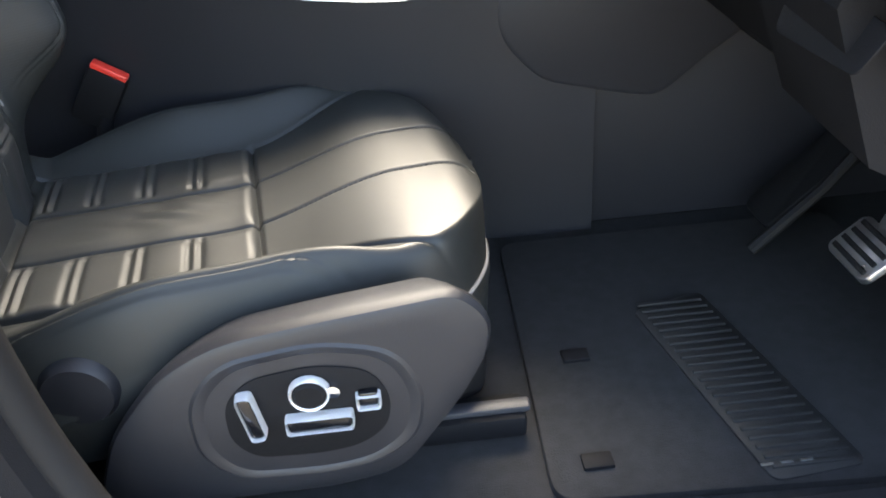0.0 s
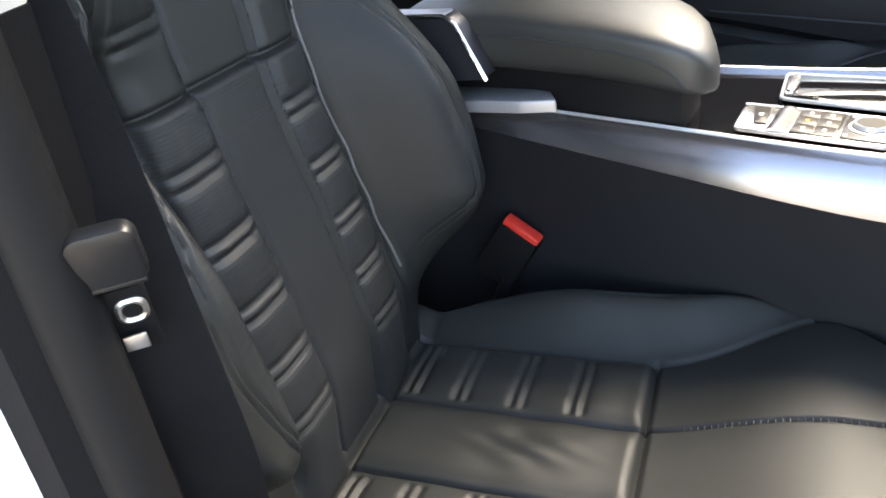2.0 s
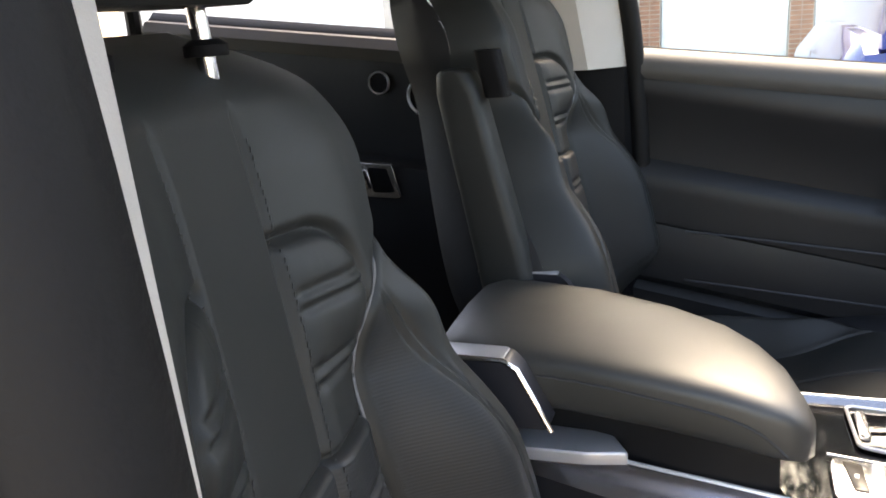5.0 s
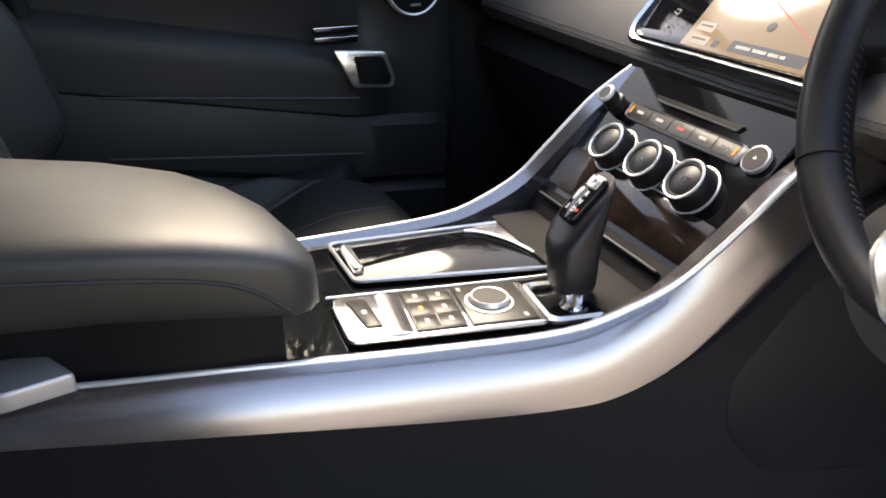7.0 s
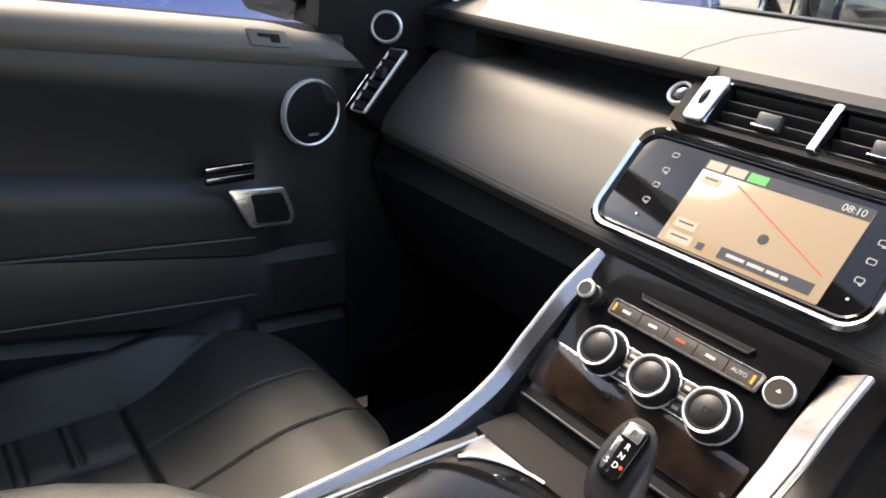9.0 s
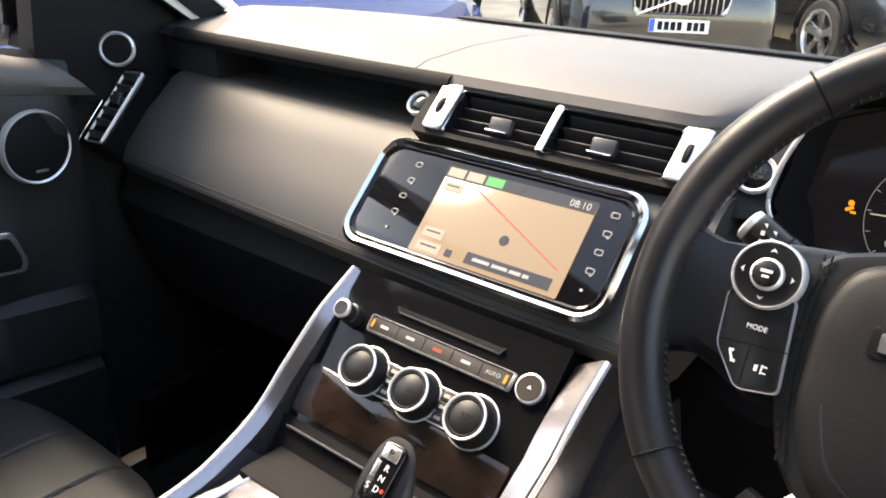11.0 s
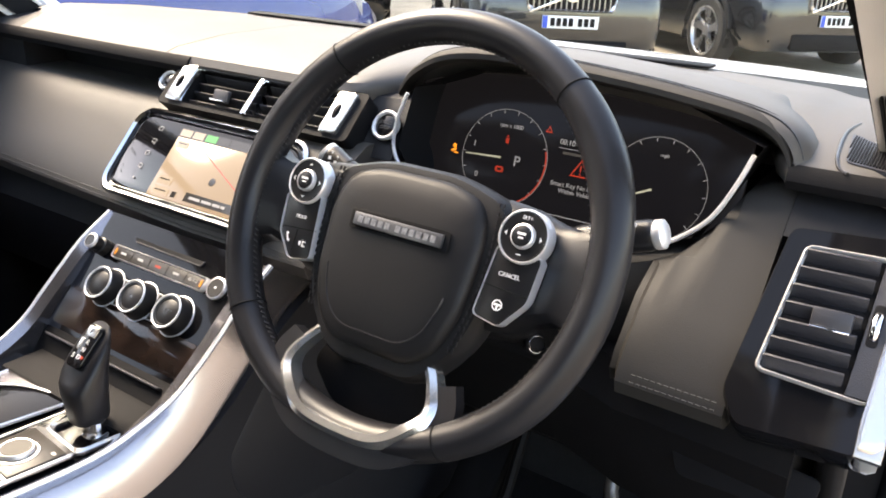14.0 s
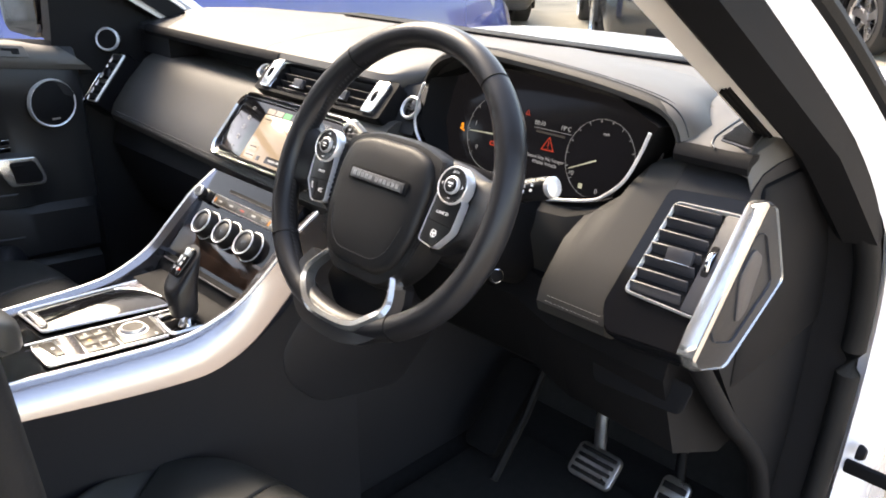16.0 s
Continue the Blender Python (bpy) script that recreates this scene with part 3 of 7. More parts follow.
        part("map_tag_text", bar(w * 0.7, 0.0016, U @ at(x, y + 0.001, 0.0008)), LCD_BAR, scr)
    part("map_tag", bar(0.008, 0.008, U @ at(-0.040, -0.042, 0.0003)), LCD_BAR, scr)
    part("street_banner", bar(0.098, 0.0125, U @ at(0.030, -0.040, 0.0003)), LCD_BAR, scr, "dark street-name banner with bars of text")
    part("street_text", joined(*[bar(w, 0.0035, U @ at(x, -0.040, 0.0008)) for x, w in ((0.0, 0.020), (0.022, 0.018), (0.040, 0.013), (0.052, 0.007))]), PRINT_LIT, scr)
    for s, n in ((-0.098, 5), (0.129, 5)):
        for k in range(n):
            c = M @ at(s + (0.004 if s > 0 else -0.006), 0.040 - k * 0.0195, 0.0034)
            part("touch_key", joined(*[band(rrect(0.0085, 0.006, 0.0015, 2), rrect(0.0068, 0.0044, 0.001, 2), 0.0004, c)] + ([bar(0.003, 0.0012, c @ at(0.002, -0.004))] if k % 2 else [])) if k < n - 1 else revolve([(0.0001, 0), (0.0016, 0), (0.0016, 0.0005), (0.0001, 0.0005)], 12, c), PRINT_LIT, d)
    # centre vents
    V = facing((0.668, 0.0, 0.830), 45)
    part("vent_cavity", slab(rrect(0.262, 0.058, 0.004), 0.002, V @ at(0, 0, -0.045)), DARK, d)
    part("vent_body", band(rrect(0.345, 0.070, 0.006), rrect(0.256, 0.053, 0.003), -0.05, V @ at(0, 0, 0.0015)), DARK, d)
    part("vent_rim", band(rrect(0.262, 0.0575, 0.005), rrect(0.257, 0.053, 0.004), 0.003, V), CHROME, d, "thin chrome vent edge")
    part("vent_divider", rbox(0.0095, 0.058, 0.016, 0.002, V @ at(-0.003, 0, -0.002)), CHROME, d, "chrome centre bar")
    for s in (-1, 1):
        part("vent_end", slab(rounded([(-0.013 - 0.001 * s, -0.030), (0.013 - 0.001 * s, -0.030), (0.016, 0.030), (-0.013, 0.030)], 0.005), 0.009, V @ at(s * 0.1435, 0.0, -0.001), 0.003), SILVER_PANEL, d, "bright silver vent end")
        part("vent_thumbwheel", revolve([(0.0001, -0.003), (0.017, -0.003), (0.018, -0.002), (0.018, 0.002), (0.017, 0.003), (0.0001, 0.003)], 24, V @ at(s * 0.1435, 0, -0.0065) @ pose(0, 0, 0, 0, 90, 0)), DARK, d)
        for k in range(4):
            part("vent_slat", rbox(0.119, 0.017, 0.0022, 0.001, V @ at(s * 0.064, 0.021 - k * 0.0145, -0.013) @ pose(0, 0, 0, 62, 0, 0)), SOFT, d)
        tabx = 0.061 * s - 0.002
        part("vent_tab", rbox(0.027, 0.017, 0.008, 0.002, V @ at(tabx, -0.006, -0.002) @ pose(0, 0, 0, 20, 0, 0)), SOFT_GREY, d)
        part("vent_tab_edge", rbox(0.027, 0.0022, 0.006, 0.001, V @ at(tabx, -0.0155, 0.0015) @ pose(0, 0, 0, 20, 0, 0)), CHROME, d)
    # round sensor on the shelf and start button
    for c, r, s, nm in (((0.674, 0.184, 0.829), 0.0145, 50, "round_sensor"), ((0.690, -0.198, 0.822), 0.0175, 58, "start_button")):
        q = facing(c, s)
        b = part(nm, revolve([(0.0001, -0.03), (r, -0.03), (r, -0.001), (r * 0.8, 0.001), (0.0001, 0.0015)], 32, q), GLOSS, d)
        part("ring", revolve([(r, -0.004), (r * 1.08, -0.002), (r * 1.08, 0.003), (r * 0.97, 0.0045), (r * 0.84, 0.003), (r * 0.82, 0.0005)], 36, q), BRIGHT, b, "chrome ring")
        if nm == "start_button":
            lettering("button_text", "START\nSTOP", 0.0062, q @ at(0, 0.0, 0.002), THREAD, b)
    part("button_mount", loft([[(0.640 + a, y, 0.784), (0.648 + a, y, 0.800), (0.688 + a, y, 0.850), (0.78, y, 0.86), (0.78, y, 0.78)] for y, a in ((-0.159, 0.026), (-0.175, 0.031), (-0.198, 0.034), (-0.216, 0.036))]), SOFT, d)
    # passenger end vent
    W = facing((0.606, 0.708, 0.757), 50, 8)
    part("vent_body", loft([[tuple((W @ at(x, y, h)).translation) for x, y in rounded([(-0.053, -0.078), (0.006, -0.076), (0.018, 0.060), (-0.045, 0.058)], 0.006)] for h in (-0.06, -0.001, 0.0)]), PIANO, d, "gloss black vent surround")
    win = [(-0.036, -0.071), (0.0000, -0.070), (0.0120, 0.0545), (-0.0275, 0.0530)]
    part("vent_rim", band(rounded(win, 0.005), rounded([(-0.0342, -0.0692), (-0.0018, -0.0682), (0.0098, 0.0527), (-0.0258, 0.0512)], 0.004), 0.005, W), BRIGHT, d, "thin chrome vent frame")
    part("vent_edge", tube([tuple((W @ at(x, y, 0.001)).translation) for x, y in ((-0.052, -0.074), (-0.0485, -0.030), (-0.0445, 0.020), (-0.043, 0.055))], 0.0012, 8), CHROME, d)
    part("vent_cavity", slab(rounded([(-0.0345, -0.0695), (-0.0016, -0.0685), (0.0100, 0.0530), (-0.0260, 0.0515)], 0.004), 0.001, W), DARK, d)
    for k in range(6):
        f = (k + 0.5) / 6
        part("vent_slat", rbox(0.033, 0.0145, 0.0030, 0.001, W @ at(-0.0180 + 0.0100 * f, -0.0690 + 0.1215 * f, 0.0025) @ pose(0, 0, 0, 42, 0, -2)), SOFT_GREY, d)
    part("vent_tab", rbox(0.018, 0.018, 0.006, 0.002, W @ at(-0.009, 0.004, 0.008) @ pose(0, 0, 0, 18, 0, -3)), SOFT_GREY, d)
    # driver's end vent, its gloss surround and the hexagonal end cap
    R = facing((0.6025, -0.7205, 0.7565), 51)
    i = rounded([(0.0455, -0.0585), (-0.0425, -0.0555), (-0.0320, 0.0615), (0.0475, 0.0650)], 0.008)
    i2 = rounded([(0.0455, -0.0555), (-0.0390, -0.0525), (-0.0288, 0.0585), (0.0475, 0.0615)], 0.006)
    part("vent_surround", loft([[tuple((R @ at(x * k, y * k, h)).translation) for x, y in rounded([(0.050, -0.100), (-0.046, -0.106), (-0.062, -0.078), (-0.048, 0.078), (0.052, 0.086)], 0.010)] for k, h in ((1, -0.06), (1.0, -0.006), (0.985, -0.002), (0.97, 0.0))]), PIANO, d, "gloss black vent surround")
    part("vent_rim", band(i, i2, 0.006, R @ at(0, 0, 0.0005)), BRIGHT, d, "thin chrome vent edge")
    part("vent_cavity", slab(i2, 0.0012, R), DARK, d)
    for k in range(7):
        f = k / 6
        x0, x1 = -0.0375 + 0.0085 * f, 0.0235 + 0.0030 * f
        part("vent_slat", rbox(x1 - x0, 0.0150, 0.0030, 0.001, R @ at((x0 + x1) / 2, -0.0455 + 0.0162 * k, 0.0045) @ pose(0, 0, 0, 52, 0, 1.5)), SOFT_GREY, d)
    tab = part("vent_tab", rbox(0.031, 0.0165, 0.007, 0.002, R @ at(0.004, 0.000, 0.011) @ pose(0, 0, 0, 18, 0, 1.5)), SOFT_GREY, d)
    part("vent_tab_edge", rbox(0.030, 0.0018, 0.005, 0.0008, R @ at(0.004, -0.0088, 0.0115) @ pose(0, 0, 0, 18, 0, 1.5)), CHROME, tab)
    part("vent_side", slab([(0.0270, -0.0545), (0.0440, -0.0550), (0.0460, 0.0610), (0.0300, 0.0600)], 0.007, R, 0.0015), SOFT_GREY, d)
    tw = part("thumbwheel_well", slab(rrect(0.0085, 0.036, 0.003, 3), 0.0006, R @ at(0.0350, 0.005, 0.0068)), DARK, d)
    part("vent_thumbwheel", revolve([(0.0001, -0.003), (0.016, -0.003), (0.017, -0.0015), (0.017, 0.0015), (0.016, 0.003), (0.0001, 0.003)], 28, R @ at(0.0350, 0.005, -0.0045) @ pose(0, 0, 0, 0, 90, 0)), CHROME, tw)
    part("end_strip", slab([(0.0425, -0.0720), (0.0440, -0.0990), (0.0630, -0.0990), (0.0640, 0.0850), (0.0450, 0.0760)], 0.010, R @ at(0, 0, -0.002), 0.003), SILVER_PANEL, d, "satin silver end strip")
    hexa = [(0.648, 0.826), (0.690, 0.816), (0.752, 0.706), (0.622, 0.634), (0.552, 0.660), (0.534, 0.690)]
    E = Matrix(((1, 0, 0, 0), (0, 0, -1, -0.766), (0, 1, 0, 0), (0, 0, 0, 1)))
    c = (0.636, 0.730)
    ho = rounded(hexa, 0.012)
    sc = lambda k: [(c[0] + (x - c[0]) * k, c[1] + (y - c[1]) * k) for x, y in ho]
    part("end_cap", slab(sc(0.98), 0.014, E, 0.004), SOFT, d, "grey hexagonal dash end cap")
    part("end_cap_rim", band(ho, sc(0.92), 0.016, E), SILVER_PANEL, d, "satin silver rim")
    part("end_cap_ring", band(sc(0.66), sc(0.62), 0.0165, E), SOFT_GREY, d)
    part("end_cap_badge", slab(rounded([(c[0] + x * 1.0 + 0.004, c[1] + z) for x, z in ((-0.012, -0.040), (0.012, -0.034), (0.034, 0.028), (0.006, 0.046), (-0.020, 0.020))], 0.012), 0.0165, E, 0.002), SOFT_GREY, d)
    return d


dash = dashboard()


# ---- instrument cluster ----
def cluster():
    c = thing("instrument_cluster", "dark hooded instrument display with lit dials and warnings", "instrument cluster")
    hood = [(-0.185, 0.862), (-0.207, 0.885), (-0.245, 0.906), (-0.287, 0.919), (-0.345, 0.923), (-0.406, 0.920), (-0.465, 0.916), (-0.525, 0.911), (-0.59, 0.903), (-0.625, 0.896), (-0.643, 0.887), (-0.654, 0.874), (-0.661, 0.858)]
    hood = [(p.x, p.y) for p in smooth_path([(a, b, 0) for a, b in hood], 4)]
    def x0(y):
        return 0.700 - 0.012 * max(0, (-y - 0.45) / 0.2) ** 1.5 + 0.03 * max(0, (y + 0.26) / 0.07)
    turn = lambda y: float(sstep(-0.60, -0.66, y))      # the end swells outwards and rolls under
    skin = ((0.0, -0.003), (0.003, 0.0), (0.010, 0.0025), (0.03, 0.004), (0.06, 0.003), (0.10, 0.0), (0.20, -0.012), (0.30, -0.035), (0.30, -0.06), (0.05, -0.03))
    rings = [[(x0(y) + dx * (1 - 0.45 * turn(y)), y - 0.012 * turn(y) * float(np.interp(dx, (0, 0.03, 0.10, 0.2), (0, 0.8, 1.0, -1.5))), max(z + dz, 0.845)) for y, z in hood] for dx, dz in skin]
    # hood in the lightened leather; its rolled edge is darkened as if shaded
    part("hood", loft([list(r) for r in zip(*rings)]), SKYLIT_LEATHER, c, "stitched leather hood")
    part("hood_lip", loft([[(x0(y) + dx, y + 0.004 * turn(y), z + dz) for dx, dz in ((0.0105, 0.0032), (0.0025, 0.0012), (-0.0012, -0.0025), (-0.0012, -0.0085), (0.006, -0.0125), (0.03, -0.014), (0.03, -0.004))] for y, z in hood]), SHADED_LEATHER, c, "rolled leather hood edge, darkened to stand for shade")
    for k in range(2):
        part("hood_seam", tube([(x0(y) + 0.011 + 0.008 * k - 0.003 * turn(y), y - 0.004 * turn(y), z + 0.0032) for y, z in hood[6:-1]], 0.0011, 6), RIM_LEATHER, c)
    # inner tunnel and display
    part("tunnel", loft([[(0.700, -0.232, 0.872), (0.712, -0.30, 0.90), (0.712, -0.42, 0.905), (0.71, -0.55, 0.895), (0.682, -0.632, 0.872), (0.674, -0.583, 0.775), (0.69, -0.42, 0.735), (0.684, -0.252, 0.757), (0.688, -0.218, 0.80)],
                         [(0.765, -0.250, 0.872), (0.765, -0.30, 0.89), (0.765, -0.42, 0.895), (0.765, -0.55, 0.885), (0.755, -0.63, 0.865), (0.74, -0.58, 0.76), (0.735, -0.42, 0.72), (0.735, -0.26, 0.745), (0.74, -0.240, 0.80)]], caps=False), DARK, c)
    D = facing((0.732, -0.412, 0.800), 76)
    scr = part("display", slab(rrect(0.40, 0.19, 0.02), 0.003, D), CLUSTER, c, "glossy dark display")
    U = D @ at(0, 0, 0.0034)
    def dial(cx, cy, r, nm, needle, red):
        q = U @ at(cx, cy)
        g = [band([(r * math.cos(a), r * math.sin(a)) for a in np.linspace(0, 2 * math.pi, 72, endpoint=False)], [((r - 0.0005) * math.cos(a), (r - 0.0005) * math.sin(a)) for a in np.linspace(0, 2 * math.pi, 72, endpoint=False)], 0.0003, q)]
        for a in range(-40, 221, 20):
            g.append(bar(0.0036, 0.0007, q @ pose(0, 0, 0, 0, 0, a) @ at(r - 0.003, 0)))
        part(nm, joined(*g), PRINT_LIT, scr, smooth=False)
        part("needle", slab([(0.004, -0.0011), (r * 0.92, -0.0006), (r * 0.92, 0.0006), (0.004, 0.0011)], 0.0008, q @ pose(0, 0, 0, 0, 0, needle), 0.0002), NEEDLE, scr)
        if red:
            part("red_band", joined(*[bar(0.0015, 0.0042, q @ pose(0, 0, 0, 0, 0, math.degrees(a)) @ at(r - 0.0018, 0)) for a in np.linspace(-1.0, 0.25, 18)]), RED_LIT, scr, smooth=False)
    dial(-0.071, 0.000, 0.056, "rev_counter", 183, True)
    dial(0.112, 0.000, 0.054, "speedometer", 205, False)
    lettering("gear_letter", "P", 0.017, U @ at(-0.053, -0.002, 0.0005), PRINT_LIT, scr)
    lettering("dial_text", "rpm x 1000", 0.0065, U @ at(-0.068, 0.037, 0.0005), PRINT_LIT, scr)
    lettering("dial_number", "1", 0.009, U @ at(-0.112, 0.010, 0.0005), PRINT_LIT, scr)
    lettering("dial_number", "0", 0.009, U @ at(-0.103, -0.025, 0.0005), PRINT_LIT, scr)
    lettering("dial_number", "10", 0.009, U @ at(0.073, -0.026, 0.0005), PRINT_LIT, scr)
    lettering("dial_number", "0", 0.009, U @ at(0.118, -0.042, 0.0005), PRINT_LIT, scr)
    lettering("dial_text", "mph", 0.0055, U @ at(0.115, 0.035, 0.0005), PRINT_LIT, scr)
    lettering("clock", "08:10", 0.0085, U @ at(0.005, 0.030, 0.0005), PRINT_LIT, scr)
    lettering("temperature", "19°C", 0.0085, U @ at(0.050, 0.030, 0.0005), PRINT_LIT, scr)
    part("display_line", bar(0.066, 0.0006, U @ at(0.028, 0.0235)), PRINT_LIT, scr)
    part("display_line", bar(0.075, 0.0008, U @ at(0.028, -0.052)), PRINT_LIT, scr)
    tri = [(0, 0.011), (-0.0115, -0.009), (0.0115, -0.009)]
    part("warning_triangle", joined(band(tri, [(x * 0.8, y * 0.8 - 0.0003) for x, y in tri], 0.0004, U @ at(0.026, 0.004)), bar(0.0014, 0.007, U @ at(0.026, 0.0045)), bar(0.0014, 0.0014, U @ at(0.026, -0.0015))), RED_LIT, scr, "red warning triangle")
    part("small_triangle", band([(x * 0.38, y * 0.38) for x, y in tri], [(x * 0.22, y * 0.22) for x, y in tri], 0.0004, U @ at(-0.020, 0.041)), RED_LIT, scr)
    lettering("message", "Smart Key No Longer\nWithin Vehicle", 0.0072, U @ at(0.026, -0.020, 0.0005), PRINT_LIT, scr)
    part("message_bar", bar(0.05, 0.003, U @ at(0.026, 0.0185)), LCD_BAR, scr)
    part("airbag_warning", joined(revolve([(0.0001, 0), (0.0026, 0), (0.0026, 0.0005), (0.0001, 0.0005)], 14, U @ at(-0.139, 0.003)), bar(0.007, 0.003, U @ at(-0.1395, -0.002) @ pose(0, 0, 0, 0, 0, 30)), bar(0.005, 0.002, U @ at(-0.136, -0.005))), ORANGE_LIT, scr, "lit orange airbag warning")
    part("belt_warning", joined(bar(0.004, 0.006, U @ at(-0.070, 0.020)), revolve([(0.0001, 0), (0.0013, 0), (0.0013, 0.0005), (0.0001, 0.0005)], 10, U @ at(-0.070, 0.025))), RED_LIT, scr)
    part("brake_warning", band(rrect(0.011, 0.007, 0.003, 3), rrect(0.006, 0.003, 0.001, 3), 0.0004, U @ at(-0.074, -0.014)), RED_LIT, scr)
    part("fuel_symbol", rbox(0.006, 0.007, 0.0005, 0, U @ at(0.092, -0.040)), NEEDLE, scr)
    # chrome lines down both sides of the opening
    for pts in ([(0.688, -0.230, 0.866), (0.685, -0.218, 0.832), (0.683, -0.215, 0.800), (0.681, -0.229, 0.776), (0.679, -0.252, 0.761), (0.677, -0.29, 0.752)],
                [(0.672, -0.627, 0.866), (0.672, -0.616, 0.835), (0.671, -0.600, 0.802), (0.669, -0.579, 0.780), (0.667, -0.555, 0.766), (0.665, -0.49, 0.752)]):
        part("side_trim", tube(smooth_path(pts, 6), 0.0024, 8), BRIGHT, c, "curved chrome trim line")
    part("lower_panel", loft([[(0.70, y, 0.752 - dz), (0.668, y, 0.742 - dz), (0.655, y, 0.70), (0.67, y, 0.64), (0.76, y, 0.64), (0.76, y, 0.74 - dz)] for y, dz in ((-0.17, -0.03), (-0.21, -0.01), (-0.26, 0.008), (-0.4, 0.016), (-0.52, 0.008), (-0.58, -0.015), (-0.62, -0.035))]), SHADED_LEATHER, c)
    return c


cluster()


# ---- centre console ----
TRIM_UP = [(-0.30, 0.572), (-0.104, 0.551), (0.04, 0.543), (0.209, 0.534), (0.303, 0.533), (0.353, 0.544), (0.396, 0.562), (0.43, 0.588), (0.46, 0.615), (0.493, 0.643), (0.54, 0.672)]
TRIM_LO = [(-0.30, 0.545), (-0.108, 0.521), (0.0325, 0.504), (0.199, 0.484), (0.292, 0.477), (0.342, 0.480), (0.394, 0.498), (0.446, 0.532), (0.497, 0.574), (0.55, 0.612), (0.60, 0.635)]


def edge_y(x, s):
    """How far the console's upper edge stands from the middle; it flares towards the dash."""
    return s * min((0.086 if s < 0 else 0.098) + 0.117 * (x + 0.07), 0.148 if s < 0 else 0.157)


def console():
    c = thing("centre_console", "black centre console with satin silver side trims", "console", (0, 0, FLOOR_Z))
    c.matrix_world = Matrix()
    up = smooth_path([(x, 0, z) for x, z in TRIM_UP], 5)
    lo = smooth_path([(x, 0, z) for x, z in TRIM_LO], 5)
    for s in (-1, 1):
        rings = []
        for a, b in zip(up, lo):
            y = edge_y(a.x, s)
            top = 0.010 + (0.019 if s < 0 else 0.006) * float(sstep(0.22, 0.46, a.x))
            e = 1 - 0.65 * float(sstep(0.32, 0.52, a.x))
            rings.append([(a.x, y - s * top, a.z - 0.016), (a.x, y - s * top, a.z - 0.45 * top), (a.x, y - s * 0.004, a.z + 0.002), (a.x + 0.001, y + s * 0.0035, a.z - 0.0005), (a.x * 0.9 + b.x * 0.1, y + s * 0.0085 * e, a.z * 0.87 + b.z * 0.13), (a.x * 0.6 + b.x * 0.4, y + s * 0.0165 * e, a.z * 0.6 + b.z * 0.4), (a.x * 0.25 + b.x * 0.75, y + s * 0.022 * e, a.z * 0.25 + b.z * 0.75), (b.x, y + s * 0.024 * e, b.z), (b.x, y + s * 0.016 * e, b.z - 0.003), (b.x, y - s * 0.02, b.z)])
        part("side_trim", loft(rings), SATIN, c, "satin silver side trim")
        part("trim_line", tube([(a.x, edge_y(a.x, s) + s * 0.0005, a.z + 0.0008) for a in up], 0.0024, 8), BRIGHT, c, "thin chrome edge")
        part("side_panel", loft([[(b.x, edge_y(b.x, s) + s * 0.020, b.z - 0.002), (b.x, edge_y(b.x, s) + s * 0.016, b.z - 0.05), (b.x - 0.005, edge_y(b.x, s) + s * 0.012, 0.30), (b.x, edge_y(b.x, s) + s * 0.012, 0.06), (b.x, s * 0.06, 0.06), (b.x, s * 0.06, b.z - 0.002)] for b in lo]), CONSOLE_SIDE, c, "soft dark console side")
        part("kick_panel", slab(rounded([(0.52, 0.56), (0.445, 0.47), (0.452, 0.41), (0.51, 0.345), (0.60, 0.322), (0.69, 0.302), (0.765, 0.365), (0.95, 0.50), (0.95, 0.60)], 0.03), 0.026, Matrix(((1, 0, 0, 0), (0, 0, s, s * 0.140), (0, 1, 0, 0), (0, 0, 0, 1))), 0.010), CONSOLE_SIDE, c, "rounded black knee pad")
        part("tunnel_side", rbox(0.62, 0.03, 0.50, 0.01, at(0.85, s * 0.1278, 0.33)), CONSOLE_SIDE, c)
    # deck
    deck = [(0.06, 0.536), (0.12, 0.534), (0.20, 0.530), (0.33, 0.524), (0.38, 0.530)]
    part("deck", loft([[(x, edge_y(x, 1) - 0.004, z), (x, edge_y(x, -1) + 0.004, z), (x, edge_y(x, -1) + 0.004, z - 0.02), (x, edge_y(x, 1) - 0.004, z - 0.02)] for x, z in deck]), PIANO, c, "gloss black deck")
    # cup tray with its sliding cover; PL: the plane of the deck, which falls gently forward
    PL = Matrix(((1, 0, 0.048, 0), (0, 1, 0, 0), (-0.048, 0, 1, 0.5435), (0, 0, 0, 1)))
    def inset(poly, d):
        cx, cy = sum(p[0] for p in poly) / len(poly), sum(p[1] for p in poly) / len(poly)
        return [(x + d * (1 if x < cx else -1), y + d * (1 if y < cy else -1)) for x, y in poly]
    tray = [(0.166, 0.014), (0.162, 0.106), (0.385, 0.112), (0.372, -0.014)]
    part("cup_frame", band(rounded(tray, 0.010), rounded(inset(tray, 0.0035), 0.008), 0.004, PL), BRIGHT, c, "chrome cup-holder edge")
    part("cup_well", slab(rounded(inset(tray, 0.003), 0.008), 0.0012, PL), PIANO, c, "gloss black cup-holder cover")
    hx = rrect(0.011, 0.058, 0.0054, 5)
    part("cup_handle", loft([[tuple((PL @ at(0.176 + x * k, 0.058 + y * (0.9 + 0.1 * k), h)).translation) for x, y in hx] for k, h in ((1, 0.001), (1, 0.005), (0.8, 0.0075), (0.3, 0.0085))]), SILVER_PANEL, c, "chrome pull handle")
    sweep = [(0.292 + 0.062 * math.sin(a), 0.000 + 0.098 * math.cos(a)) for a in np.linspace(0.25, 1.62, 18)]
